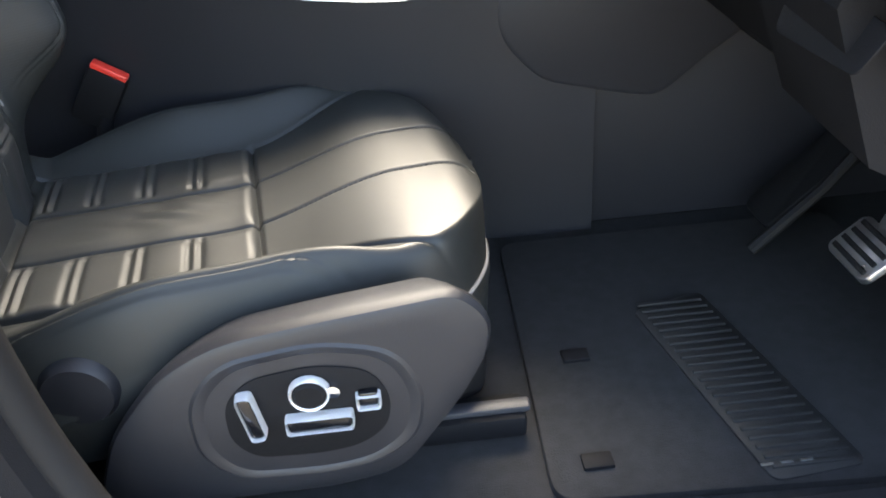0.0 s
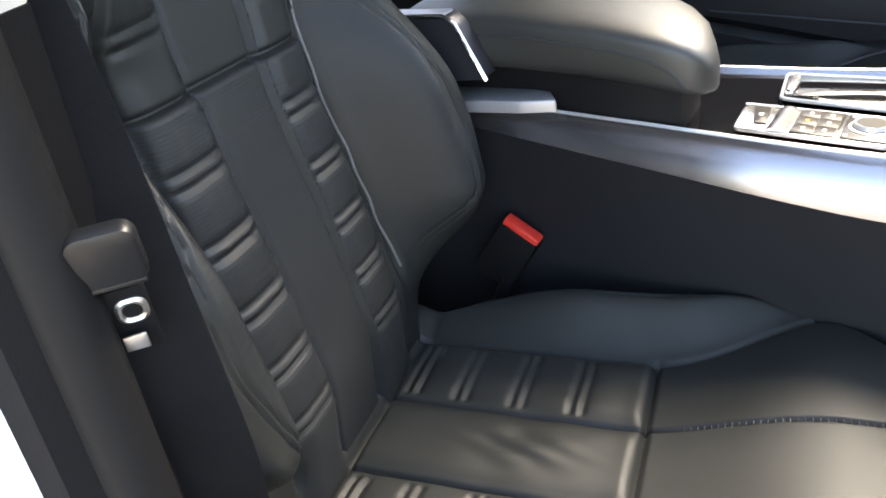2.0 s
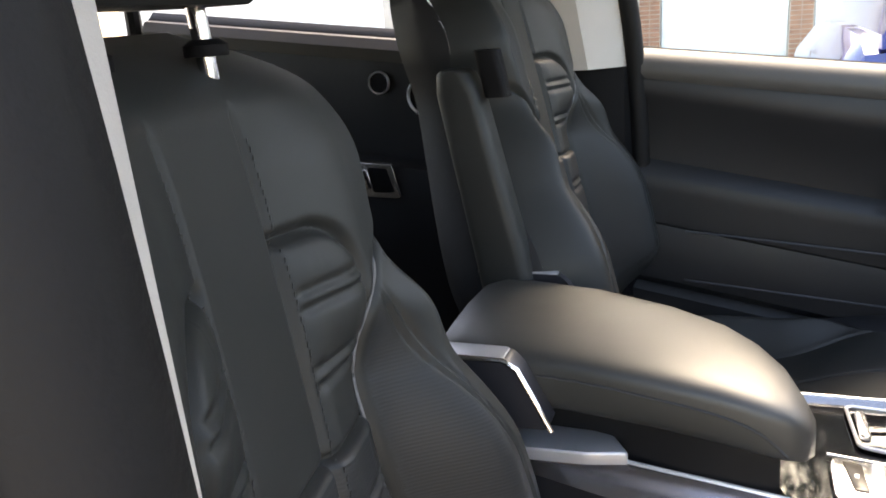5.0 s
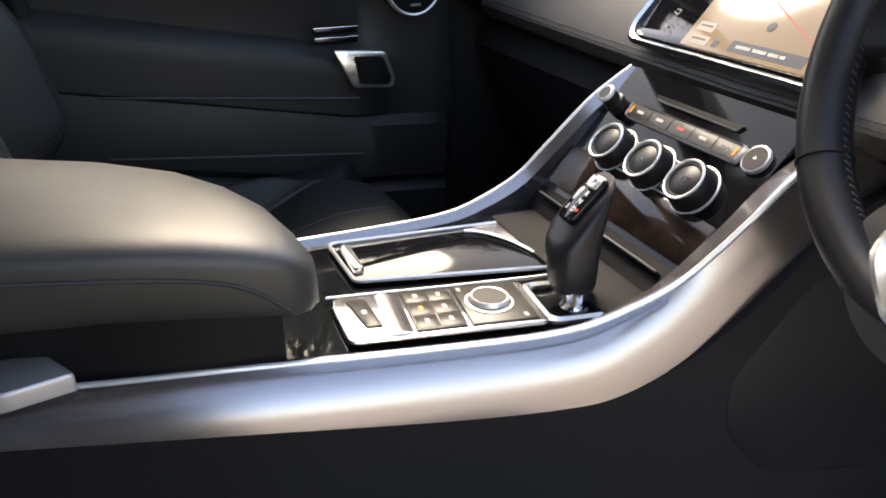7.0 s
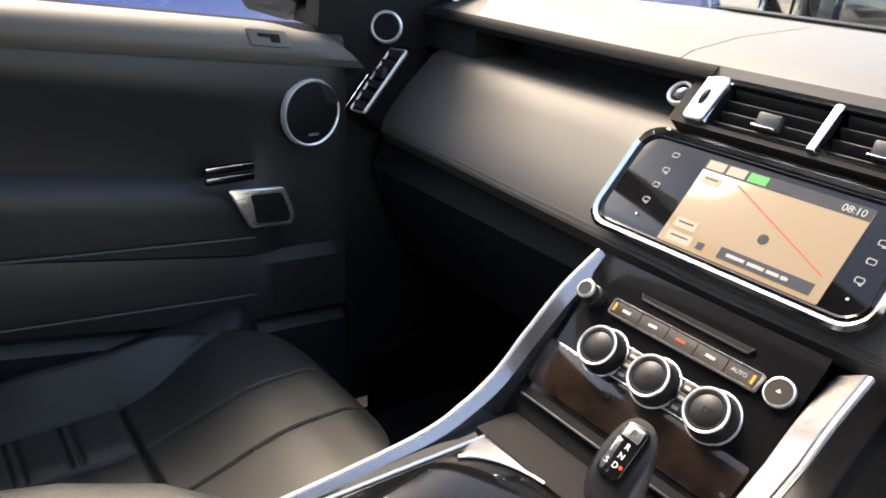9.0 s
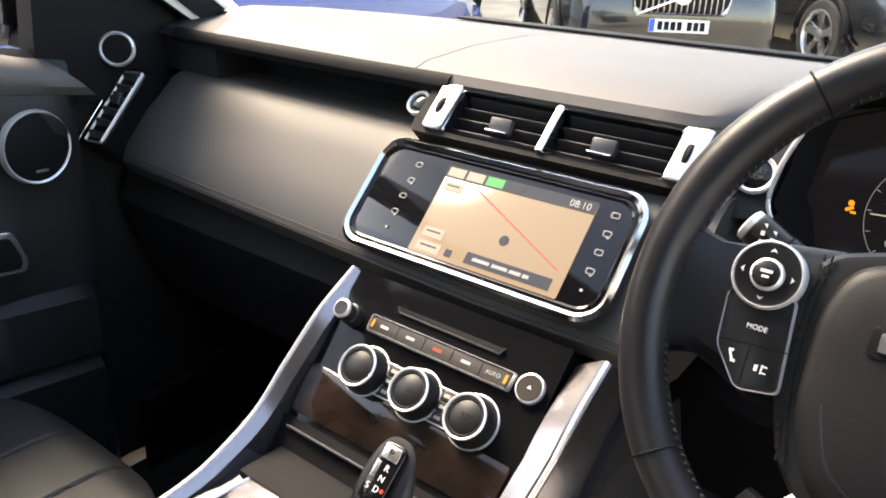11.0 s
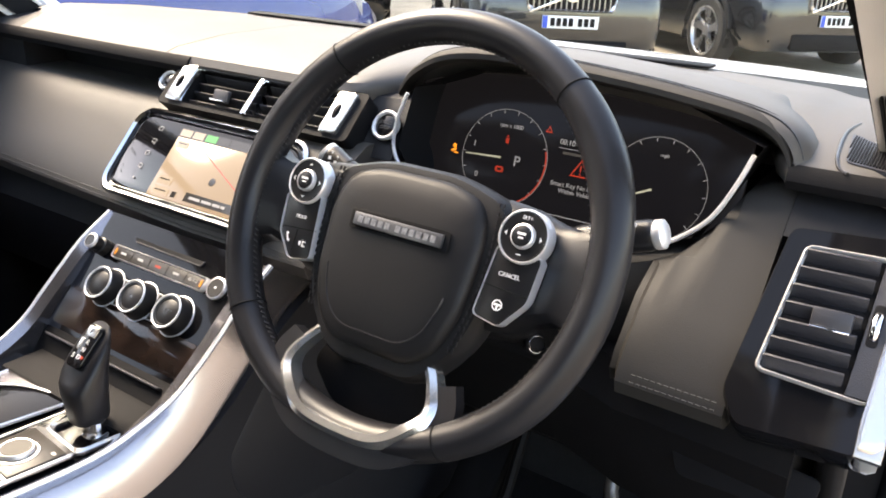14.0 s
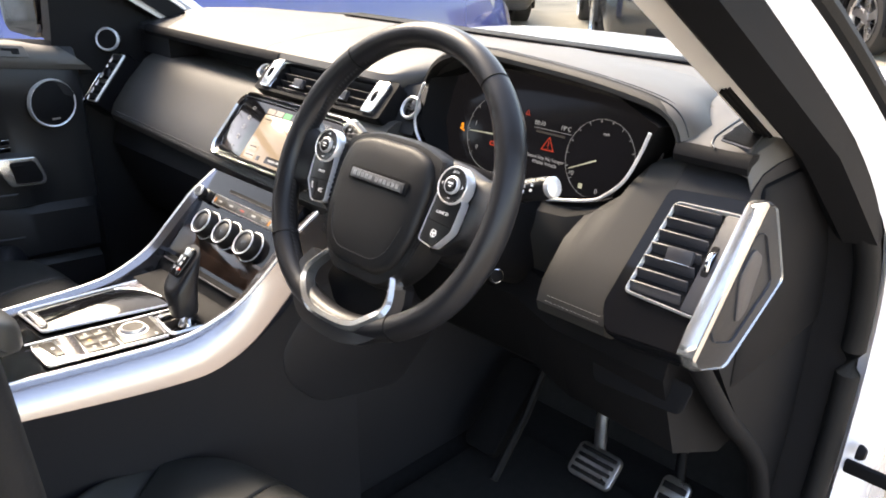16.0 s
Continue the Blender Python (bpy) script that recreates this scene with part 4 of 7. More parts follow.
    part("cup_surround", slab(sweep + [(0.372, -0.010), (0.384, 0.108), (0.330, 0.106)], 0.0030, PL, 0.0008), SATIN, c, "satin silver cup surround")
    part("cup_arc", tube([tuple((PL @ at(x, y, 0.003)).translation) for x, y in sweep], 0.0018, 8), BRIGHT, c)
    part("deck_line", tube([tuple((PL @ at(x, y, 0.001)).translation) for x, y in ((0.135, -0.008), (0.25, -0.018), (0.345, -0.024))], 0.0012, 6), BRIGHT, c)
    # switch panel
    slope = -math.degrees(math.atan2(0.010, 0.21))
    Q = facing((0.232, -0.0625, 0.5325), slope, -5.5)
    out = rounded([(0.037, -0.094), (0.038, 0.073), (-0.036, 0.073), (-0.036, -0.097), (-0.020, -0.099)], 0.006)
    pan = part("switch_panel", slab(out, 0.004, Q, 0.001), SILVER_PANEL, c, "bright silver switch panel")
    bk = part("brake_switch", slab(rounded([(-0.028, -0.088), (0.020, -0.078), (0.020, -0.064), (-0.028, -0.071)], 0.002), 0.0060, Q, 0.0015), KEYPAD, pan, "grey parking-brake switch")
    part("brake_mark", bar(0.006, 0.004, Q @ at(-0.004, -0.0755, 0.0062)), PRINT, bk)
    part("brake_scoop", loft([[tuple((Q @ at(x, y, z)).translation) for x in (-0.034, 0.035)] + [tuple((Q @ at(x, y, z - 0.006)).translation) for x in (0.035, -0.034)] for y, z in ((-0.062, 0.0046), (-0.056, 0.0075), (-0.051, 0.0072), (-0.046, 0.0058), (-0.0415, 0.0046))]), SATIN, pan, "curved silver lift tab")
    keypad = part("keypad", rbox(0.068, 0.043, 0.003, 0.001, Q @ at(0.0, -0.0180, 0.0045)), KEYPAD, pan, "grey drive-mode keypad")
    for i in range(3):
        for j in range(2):
            part("key", rbox(0.0206, 0.0190, 0.0016, 0.0006, Q @ at((i - 1) * 0.0218, -0.0282 + j * 0.0205, 0.0056)), KEYPAD, keypad)
            part("key_mark", bar(0.0072, 0.0036, Q @ at((i - 1) * 0.0218, -0.0282 + j * 0.0205, 0.0066)), ORANGE_LIT if (i == 1 and j == 0) else KEY_PRINT, keypad)
    part("dial_plate", rbox(0.068, 0.058, 0.003, 0.001, Q @ at(0.0, 0.0365, 0.0045)), KEYPAD, pan)
    rot = part("mode_dial", revolve([(0.0001, 0.004), (0.0205, 0.004), (0.0205, 0.0055), (0.0160, 0.0060), (0.0160, 0.0105), (0.0148, 0.0115), (0.0001, 0.0115)], 40, Q @ at(0.0, 0.032, 0.001)), KEYPAD, pan, "rotary drive-mode dial")
    part("dial_ring", revolve([(0.0150, 0.0112), (0.0162, 0.0114), (0.0172, 0.0100), (0.0172, 0.0060), (0.0160, 0.0060)], 40, Q @ at(0.0, 0.032, 0.001)), BRIGHT, rot)
    part("dial_flange", revolve([(0.0190, 0.0040), (0.0215, 0.0042), (0.0212, 0.0060), (0.0190, 0.0064)], 40, Q @ at(0.0, 0.032, 0.001)), BRIGHT, rot)
    for x, y in ((-0.027, 0.012), (0.027, 0.012), (0.027, 0.056)):
        part("dial_mark", bar(0.006, 0.0035, Q @ at(x, y, 0.0062)), KEY_PRINT, pan)
    # gear lever
    gate_o, gate_i = rounded([(-0.036, 0.0735), (0.038, 0.0735), (0.036, 0.168), (-0.030, 0.168)], 0.010), rounded([(-0.030, 0.079), (0.032, 0.079), (0.030, 0.160), (-0.024, 0.160)], 0.014)
    g = part("lever_gate", slab(gate_o, 0.001, Q @ at(0, 0, -0.012)), GLOSS, c, "gear lever gate")
    part("gate_frame", band(gate_o, gate_i, 0.006, Q @ at(0, 0, -0.002)), SILVER_PANEL, g, "bright gate surround")
    part("gate_rim", band(rrect(0.054, 0.054, 0.026), rrect(0.042, 0.042, 0.020), 0.006, Q @ at(0.004, 0.112, -0.010)), BRIGHT, g)
    part("gate_boot", revolve([(0.019, 0), (0.0140, 0.006), (0.0115, 0.012), (0.0110, 0.022), (0.0001, 0.022)], 24, Q @ at(0.005, 0.111, -0.010)), CHROME, g, "bright lever base")
    def lever_ring(cx, cy, cz, tilt, a, b, n=24):
        ct, st_ = math.cos(radians(tilt)), math.sin(radians(tilt))
        r = []
        for k in range(n):
            f = 2 * math.pi * k / n
            u = a * math.copysign(abs(math.cos(f)) ** 0.75, math.cos(f))
            v = b * math.copysign(abs(math.sin(f)) ** 0.75, math.sin(f))
            r.append((cx + u * ct, cy + v, cz + u * st_))
        return r
    lever = part("gear_lever", loft([lever_ring(q[0], q[1], q[2] - 0.015, q[3], q[4] * 1.14, q[5] * 1.16) for q in ((0.343, -0.0690, 0.551, 0, 0.009, 0.009), (0.343, -0.0690, 0.553, 0, 0.0165, 0.0140), (0.343, -0.0680, 0.558, 0, 0.0180, 0.0155), (0.344, -0.0655, 0.577, 6, 0.0195, 0.0165), (0.346, -0.0620, 0.593, 16, 0.0220, 0.0175), (0.350, -0.0590, 0.606, 28, 0.0260, 0.0190), (0.355, -0.0560, 0.617, 38, 0.0290, 0.0198), (0.3585, -0.0545, 0.6240, 42, 0.0290, 0.0185), (0.3605, -0.0540, 0.6275, 43, 0.0265, 0.0160), (0.3615, -0.0538, 0.6290, 43, 0.0215, 0.0120))]), RIM_LEATHER, c, "black leather gear lever")
    ct, st_ = math.cos(radians(43)), math.sin(radians(43))
    LM = Matrix(((0, ct, -st_, 0.3590), (-1, 0, 0, -0.0540), (0, st_, ct, 0.6122), (0, 0, 0, 1)))
    lv = part("selector_plate", slab(rrect(0.023, 0.050, 0.006), 0.004, LM), GLOSS, lever, "gloss black selector plate")
    part("park_button", rbox(0.017, 0.012, 0.002, 0.0008, LM @ at(0, 0.0165, 0.0044)), SILVER_PANEL, lv, "silver park button")
    lettering("lever_letter", "P", 0.009, LM @ at(0, 0.0165, 0.0056), DARK, lv)
    part("selector_bar", rbox(0.0050, 0.014, 0.001, 0.0004, LM @ at(-0.0070, 0.0010, 0.0042)), SILVER_PANEL, lv)
    for k, ch in enumerate("RND"):
        lettering("lever_letter", ch, 0.0075, LM @ at(0.0025, 0.0045 - k * 0.0088, 0.0042), PRINT, lv)
    lettering("lever_letter", "S", 0.0075, LM @ at(-0.0065, -0.0131, 0.0042), PRINT, lv)
    part("lever_light", revolve([(0.0001, 0), (0.0018, 0), (0.0018, 0.001), (0.0001, 0.001)], 10, LM @ at(0.0085, -0.0125, 0.0042)), RED_LIT, lv)
    # sloping stack with the climate controls
    S = facing((0.473, 0.008, 0.605), 47)
    part("stack_panel", loft([[tuple((S @ at(x, y, 0)).translation) for x in (-0.136, 0.124)] + [tuple((S @ at(x, y, -0.03)).translation) for x in (0.124, -0.136)] for y in (-0.112, -0.05, 0.02, 0.095)]), PIANO, c, "gloss black control stack")
    part("stack_veneer", slab(rounded([(-0.128, -0.066), (0.116, -0.066), (0.119, -0.021), (-0.131, -0.014)], 0.006), 0.0015, S, 0.0006), GLOSS_BROWN, c)
    part("stack_foot", slab(rounded([(-0.130, -0.112), (0.118, -0.112), (0.118, -0.072), (-0.130, -0.072)], 0.006), 0.0025, S, 0.001), DARK, c, "matt black foot of the stack")
    part("foot_shelf", rbox(0.22, 0.003, 0.010, 0.001, S @ at(-0.006, -0.082, 0.005)), SOFT_GREY, c)
    sl = part("slot", slab(rounded([(-0.064, 0.066), (0.061, 0.066), (0.064, 0.0725), (-0.067, 0.0725)], 0.002), 0.002, S, 0.0008), DARK, c, "disc slot")
    part("slot_lip", tube([tuple((S @ at(x, y, 0.0022)).translation) for x, y in ((-0.067, 0.0722), (-0.063, 0.0668), (0.060, 0.0658), (0.064, 0.0725))], 0.0010, 6), SOFT_GREY, sl)
    bo, bi = rounded([(-0.0885, 0.0370), (0.0845, 0.0370), (0.0860, 0.0555), (-0.0895, 0.0555)], 0.003), rounded([(-0.0865, 0.0388), (0.0825, 0.0388), (0.0840, 0.0537), (-0.0875, 0.0537)], 0.002)
    b = part("button_bar", slab(bi, 0.0055, S, 0.001), KEYPAD, c, "silver-edged row of buttons")
    part("bar_rim", band(bo, bi, 0.0070, S), BRIGHT, b)
    for k in range(5):
        part("bar_mark", bar(0.0105, 0.0030, S @ at(-0.068 + k * 0.034, 0.0462, 0.0057)), RED_LIT if k == 2 else KEY_PRINT, b) if k < 4 else lettering("bar_text", "AUTO", 0.0058, S @ at(0.0650, 0.0462, 0.0058), KEY_PRINT, b)
        if k:
            part("bar_gap", bar(0.0008, 0.0145, S @ at(-0.0850 + k * 0.034, 0.0462, 0.0056)), DARK, b)
    for x in (-0.0835, 0.0790):
        part("bar_light", bar(0.0026, 0.0085, S @ at(x, 0.0462, 0.0058)), ORANGE_LIT, b)
    vk = part("small_knob", revolve([(0.0001, 0), (0.0115, 0), (0.0115, 0.010), (0.0090, 0.0115), (0.0090, 0.0125), (0.0098, 0.0140), (0.0098, 0.0240), (0.0085, 0.026), (0.0001, 0.026)], 28, S @ at(-0.113, 0.045)), POD_KNOB, c, "small volume knob")
    part("small_knob_ring", revolve([(0.0098, 0.0222), (0.0104, 0.0232), (0.0098, 0.0258), (0.0080, 0.0266)], 28, S @ at(-0.113, 0.045)), BRIGHT, vk)
    e = part("eject_button", revolve([(0.0001, 0), (0.0125, 0), (0.0125, 0.005), (0.0115, 0.006), (0.0001, 0.006)], 28, S @ at(0.1035, 0.0475)), KEYPAD, c, "round eject button")
    part("eject_ring", revolve([(0.0122, 0.001), (0.0140, 0.0015), (0.0137, 0.0055), (0.0122, 0.0062)], 32, S @ at(0.1035, 0.0475)), BRIGHT, e)
    part("eject_mark", slab([(0, 0.0025), (-0.0025, -0.001), (0.0025, -0.001)], 0.0004, S @ at(0.1035, 0.0475, 0.0061)), PRINT, e)
    for x in (-0.0655, 0.0, 0.0655):
        kn = part("climate_knob", revolve([(0.0001, 0), (0.0245, 0), (0.0240, 0.003), (0.0232, 0.006), (0.0222, 0.0175), (0.0210, 0.0192), (0.0165, 0.0192), (0.0155, 0.0178)], 44, S @ at(x, 0.0)), POD_KNOB, c, "black knob with a chrome face ring")
        part("knob_face", revolve([(0.0158, 0.0176), (0.0150, 0.0182), (0.0001, 0.0182)], 40, S @ at(x, 0.0)), POD_KNOB, kn, "gloss black display face")
        part("knob_ring", revolve([(0.0212, 0.0184), (0.0216, 0.0198), (0.0205, 0.0208), (0.0193, 0.0204), (0.0188, 0.0190)], 44, S @ at(x, 0.0)), BRIGHT, kn, "chrome ring")
        part("knob_base_ring", revolve([(0.0248, 0.0), (0.0265, 0.0005), (0.0262, 0.0018), (0.0248, 0.0022)], 44, S @ at(x, 0.0)), BRIGHT, kn)
    part("knob_mark", bar(0.004, 0.003, S @ at(0.0, 0.0, 0.0184)), LCD_BAR, c)
    lettering("knob_text", "17°", 0.0095, S @ at(0.0665, -0.0005, 0.0184), LCD_BAR, c)
    for x0 in (-0.0328, 0.0328):
        for k in range(3):
            key = part("climate_key", rbox(0.0160, 0.0100, 0.004, 0.001, S @ at(x0, 0.0108 - k * 0.0108, 0.0015)), KEYPAD, c)
            part("key_mark", bar(0.0070, 0.0034, S @ at(x0 - 0.001, 0.0108 - k * 0.0108, 0.0037)), KEY_PRINT, key)
        for y in (0.0168, -0.0168):
            part("knob_frame", rbox(0.030, 0.0014, 0.003, 0.0005, S @ at(x0, y, 0.0015)), BRIGHT, c, "fine chrome outline")
    part("key_light", bar(0.002, 0.006, S @ at(0.0395, 0.0, 0.0039)), ORANGE_LIT, c)
    part("stack_tray", rbox(0.10, 0.25, 0.02, 0.004, at(0.40, 0, 0.522)), DARK, c, "dark tray under the stack")
    part("rear_body", rbox(0.50, 0.14, 0.43, 0.02, at(-0.17, 0.01, 0.325)), SOFT, c)
    # armrest box and its lid; the box is darker leather, standing for its shaded side
    part("armrest_base", loft([[(x, y, z) for y, z in ((-k, 0.525), (-k, 0.60), (f, 0.60), (f, 0.525))] for x, k, f in ((-0.27, 0.060, 0.072), (-0.1, 0.064, 0.080), (-0.05, 0.078, 0.085), (0.0, 0.090, 0.072), (0.05, 0.094, 0.040), (0.085, 0.096, -0.010))]), COVER_LEATHER, c)
    rings = []
    for x, yn, yf, zt, zb in ((-0.272, -0.075, 0.115, 0.640, 0.612), (-0.262, -0.088, 0.135, 0.660, 0.603), (-0.235, -0.092, 0.142, 0.668, 0.600), (-0.12, -0.096, 0.126, 0.664, 0.596), (-0.03, -0.100, 0.105, 0.654, 0.590), (0.03, -0.103, 0.078, 0.645, 0.583), (0.065, -0.105, 0.045, 0.637, 0.578), (0.090, -0.104, 0.008, 0.628, 0.575), (0.106, -0.098, -0.035, 0.616, 0.575), (0.115, -0.085, -0.060, 0.602, 0.577)):
        pts = []
        for a in np.linspace(0, 2 * math.pi, 44, endpoint=False):
            ca, sa = math.cos(a), math.sin(a)
            y = (yn + yf) / 2 + (yf - yn) / 2 * math.copysign(abs(ca) ** 0.30, ca)
            z = (zt + zb) / 2 + (zt - zb) / 2 * math.copysign(abs(sa) ** 0.35, sa)
            z += 0.008 * math.sin(math.pi * (y - yn) / (yf - yn)) * (sa > 0)
            pts.append((x, y, z))
        rings.append(pts)
    # lid leather is a lighter black, part of its sunlit look
    part("armrest_lid", loft(rings), LEATHER, c, "padded leather armrest lid")
    part("lid_seam", tube(smooth_path([(-0.26, -0.0895, 0.643), (-0.12, -0.0970, 0.640), (-0.03, -0.1008, 0.630), (0.03, -0.1038, 0.620), (0.065, -0.1056, 0.607), (0.090, -0.1044, 0.585)], 6), 0.0016, 6), THREAD, c)
    part("lid_strap", rbox(0.085, 0.012, 0.006, 0.002, at(-0.235, 0.147, 0.667)), CHROME, c)
    for s in (-1, 1):
        y0 = 0.128 if s < 0 else 0.165
        prof = rounded([(-0.285, 0.670), (-0.174, 0.671), (-0.162, 0.660), (-0.130, 0.598), (-0.285, 0.590)], 0.006)
        # side coloured dark in place of a reflection; only the top stays silver
        part("hinge_cover", loft([[(x, s * (y0 - 0.032), z) for x, z in prof], [(x, s * (y0 - 0.002), z) for x, z in prof], [(-0.2 + (x + 0.2) * 0.985, s * y0, 0.635 + (z - 0.635) * 0.975) for x, z in prof]]), DIMMED_SILVER, c, "silver hinge cover, its side darkened for a dark reflection")
        part("hinge_top", slab(rounded([(-0.284, s * (y0 - 0.031)), (-0.176, s * (y0 - 0.031)), (-0.176, s * (y0 - 0.001)), (-0.284, s * (y0 - 0.001))], 0.004), 0.0025, at(0, 0, 0.6700), 0.001), BRUSHED, c, "bright hinge top")
        part("hinge_line", tube([(-0.285, s * (y0 - 0.001), 0.6705), (-0.176, s * (y0 - 0.001), 0.6705), (-0.162, s * (y0 - 0.001), 0.662), (-0.129, s * (y0 - 0.001), 0.597)], 0.0028, 8), CHROME, c)
        horn = rounded([(-0.24, s * 0.060), (-0.078, s * 0.064), (-0.056, s * 0.100), (-0.098, s * 0.110), (-0.24, s * 0.118)], 0.004)
        part("trim_horn", slab(horn, 0.014, Matrix.Translation((0, 0, 0.553)), 0.003), BRUSHED, c, "silver trim horn")
    return c


console()


# ---- steering wheel ----
POD = mat("pod_black", (0.008, 0.008, 0.009), 0.30, spec=0.35, grain=900, bump=0.12, var=0.1)
BADGE = mat("badge_silver", (0.16, 0.16, 0.165), 0.34, 0.8, rvar=0.08, var_scale=60)
BADGE_DARK = mat("badge_mark", (0.34, 0.34, 0.35), 0.35, 0.6, var=0.3, var_scale=300)


def wheel():
    TILT = 26.0
    W = facing((0.464, -0.394, 0.797), 90 - TILT)
    w = thing("steering_wheel", "black leather multifunction steering wheel with silver lower spoke", "steering wheel", (0.464, -0.394, 0.797))
    w.matrix_world = Matrix()
    R = 0.1850
    zW = W.to_3x3() @ Vector((0, 0, 1))
    def rim_pt(a, r=R):
        q = 1.0 if math.sin(a) > -0.55 else 1.0 - 0.03 * (-math.sin(a) - 0.55) / 0.45
        return W @ Vector((r * math.cos(a), r * q * math.sin(a), 0))
    def girth(a):
        """How much the rim swells at the thumb rests."""
        d = math.degrees(a) % 360
        return 1.0 + 0.12 * sum(math.exp(-((d - c) / 16) ** 2) for c in (28, 152)) + 0.06 * sum(math.exp(-((d - c) / 25) ** 2) for c in (335, 205))
    N = 120
    rings = []
    for k in range(N):
        a = 2 * math.pi * k / N
        c, o = rim_pt(a), (rim_pt(a, R + 0.01) - rim_pt(a)).normalized()
        fat = girth(a)
        rings.append([c + o * 0.0155 * fat * math.cos(t) + zW * 0.0185 * math.sin(t) for t in np.linspace(0, 2 * math.pi, 22, endpoint=False)])
    bm = loft(rings + rings[:1], caps=False)
    bmesh.ops.remove_doubles(bm, verts=bm.verts, dist=1e-6)
    rim = part("rim", bm, RIM_LEATHER, w, "leather-wrapped rim")
    for a in (50, 130, 217, 300):
        a = radians(a)
        c, o, g_ = rim_pt(a), (rim_pt(a, R + 0.01) - rim_pt(a)).normalized(), girth(a)
        part("rim_seam", tube([c + o * 0.0156 * g_ * math.cos(t) + zW * 0.0186 * math.sin(t) for t in np.linspace(0, 2 * math.pi, 24, endpoint=False)], 0.0009, 6, closed=True), DARK, rim)
    st = []
    for a in np.concatenate([np.arange(-58, 128, 1.9), np.arange(132, 236, 1.9)]):
        g_ = girth(radians(a))
        c = rim_pt(radians(a), R - 0.0157 * g_) + zW * 0.002
        st.append(rbox(0.0010, 0.0012, 0.0050, 0, Matrix.Translation(c) @ W.to_3x3().to_4x4() @ pose(0, 0, 0, 18, 0, a)))
    part("rim_stitching", joined(*st), THREAD, rim, smooth=False)
    # airbag cover: a soft pillow between two stitched flanks, over a deeper hub
    def pillow(outline, steps, c0):
        return loft([[W @ Vector((c0[0] + (x - c0[0]) * k, c0[1] + (y - c0[1]) * k, h)) for x, y in outline] for k, h in steps])
    hub = rounded([(-0.088, 0.046), (-0.040, 0.060), (0.040, 0.060), (0.088, 0.046), (0.100, 0.020), (0.097, -0.040), (0.082, -0.088), (0.048, -0.126), (-0.048, -0.126), (-0.082, -0.088), (-0.097, -0.040), (-0.100, 0.020)], 0.020, 5)
    part("airbag_cover", pillow(hub, ((0.93, -0.050), (1.0, -0.030), (1.0, -0.016), (0.985, -0.007), (0.95, -0.0015), (0.88, 0.000)), (0, -0.03)), COVER_LEATHER, w, "black leather airbag cover")
    face = rounded([(-0.070, 0.040), (-0.038, 0.050), (0.038, 0.050), (0.070, 0.040), (0.081, 0.010), (0.078, -0.055), (0.064, -0.092), (0.040, -0.110), (-0.040, -0.110), (-0.064, -0.092), (-0.078, -0.055), (-0.081, 0.010)], 0.024, 6)
    cov = part("cover_face", pillow(face, ((1.0, -0.008), (1.0, 0.000), (0.985, 0.0045), (0.95, 0.0075), (0.90, 0.0095), (0.72, 0.0125), (0.45, 0.0140), (0.15, 0.0145)), (0, -0.03)), COVER_LEATHER, w, "padded leather middle")
    part("cover_crease", tube([W @ Vector((x * 0.80, -0.03 + (y + 0.03) * 0.80, 0.0108)) for x, y in face if y < -0.045], 0.0011, 6), RIM_LEATHER, cov)
    for s in (-1, 1):
        stt = [rbox(0.0013, 0.0042, 0.0013, 0, W @ at(s * (0.0855 + d - 0.010 * ((0.0 - y) / 0.08) ** 2), y, 0.0008)) for d in (0.0, 0.0042) for y in np.arange(-0.085, 0.042, 0.0066)]
        part("cover_stitching", joined(*stt), RIM_LEATHER, w, smooth=False)
    part("badge_recess", slab(rrect(0.104, 0.0185, 0.003, 3), 0.0010, W @ at(0.003, -0.001, 0.0138), 0.0004), DARK, cov)
    bg = part("badge", rbox(0.093, 0.0115, 0.0040, 0.001, W @ at(0.003, -0.001, 0.0160)), BADGE, w, "silver badge bar")
    part("badge_letter", joined(*[rbox(0.0048, 0.0058, 0.0008, 0, W @ at(0.003 - 0.039 + 0.0073 * k + (0.004 if k > 4 else 0), -0.001, 0.0182)) for k in range(11)]), BADGE_DARK, bg, "row of bright plain bars", smooth=False)
    # spokes and switch pods
    for s in (-1, 1):
        part("spoke", loft([[W @ Vector((s * x, y0, -0.022)), W @ Vector((s * x, y0 + 0.004, z0 - 0.006)), W @ Vector((s * x, y0 + 0.012, z0)), W @ Vector((s * x, y1 - 0.012, z0)), W @ Vector((s * x, y1 - 0.003, z0 - 0.006)), W @ Vector((s * x, y1, -0.022))] for x, y0, y1, z0 in ((0.080, -0.062, 0.050, -0.010), (0.11, -0.060, 0.047, -0.009), (0.135, -0.048, 0.040, -0.006), (0.152, -0.042, 0.038, 0.000), (0.166, -0.046, 0.042, 0.004), (0.178, -0.056, 0.050, 0.004))]), RIM_LEATHER, w, "leather-covered spoke")
        pod = rounded([(s * 0.0945, 0.010), (s * 0.1345, 0.006), (s * 0.1315, -0.030), (s * 0.1130, -0.0535), (s * 0.0885, -0.0490)], 0.005)
        p = part("switch_pod", slab(pod, 0.012, W @ at(0, 0, -0.006), 0.0015), POD, w, "black switch pod")
        cc = (s * 0.111, -0.02)
        part("pod_edge", band([(cc[0] + (x - cc[0]) * 1.045, cc[1] + (y - cc[1]) * 1.035) for x, y in pod], [(cc[0] + (x - cc[0]) * 0.995, cc[1] + (y - cc[1]) * 0.995) for x, y in pod], 0.0125, W @ at(0, 0, -0.005)), BRIGHT, p, "chrome pod edge")
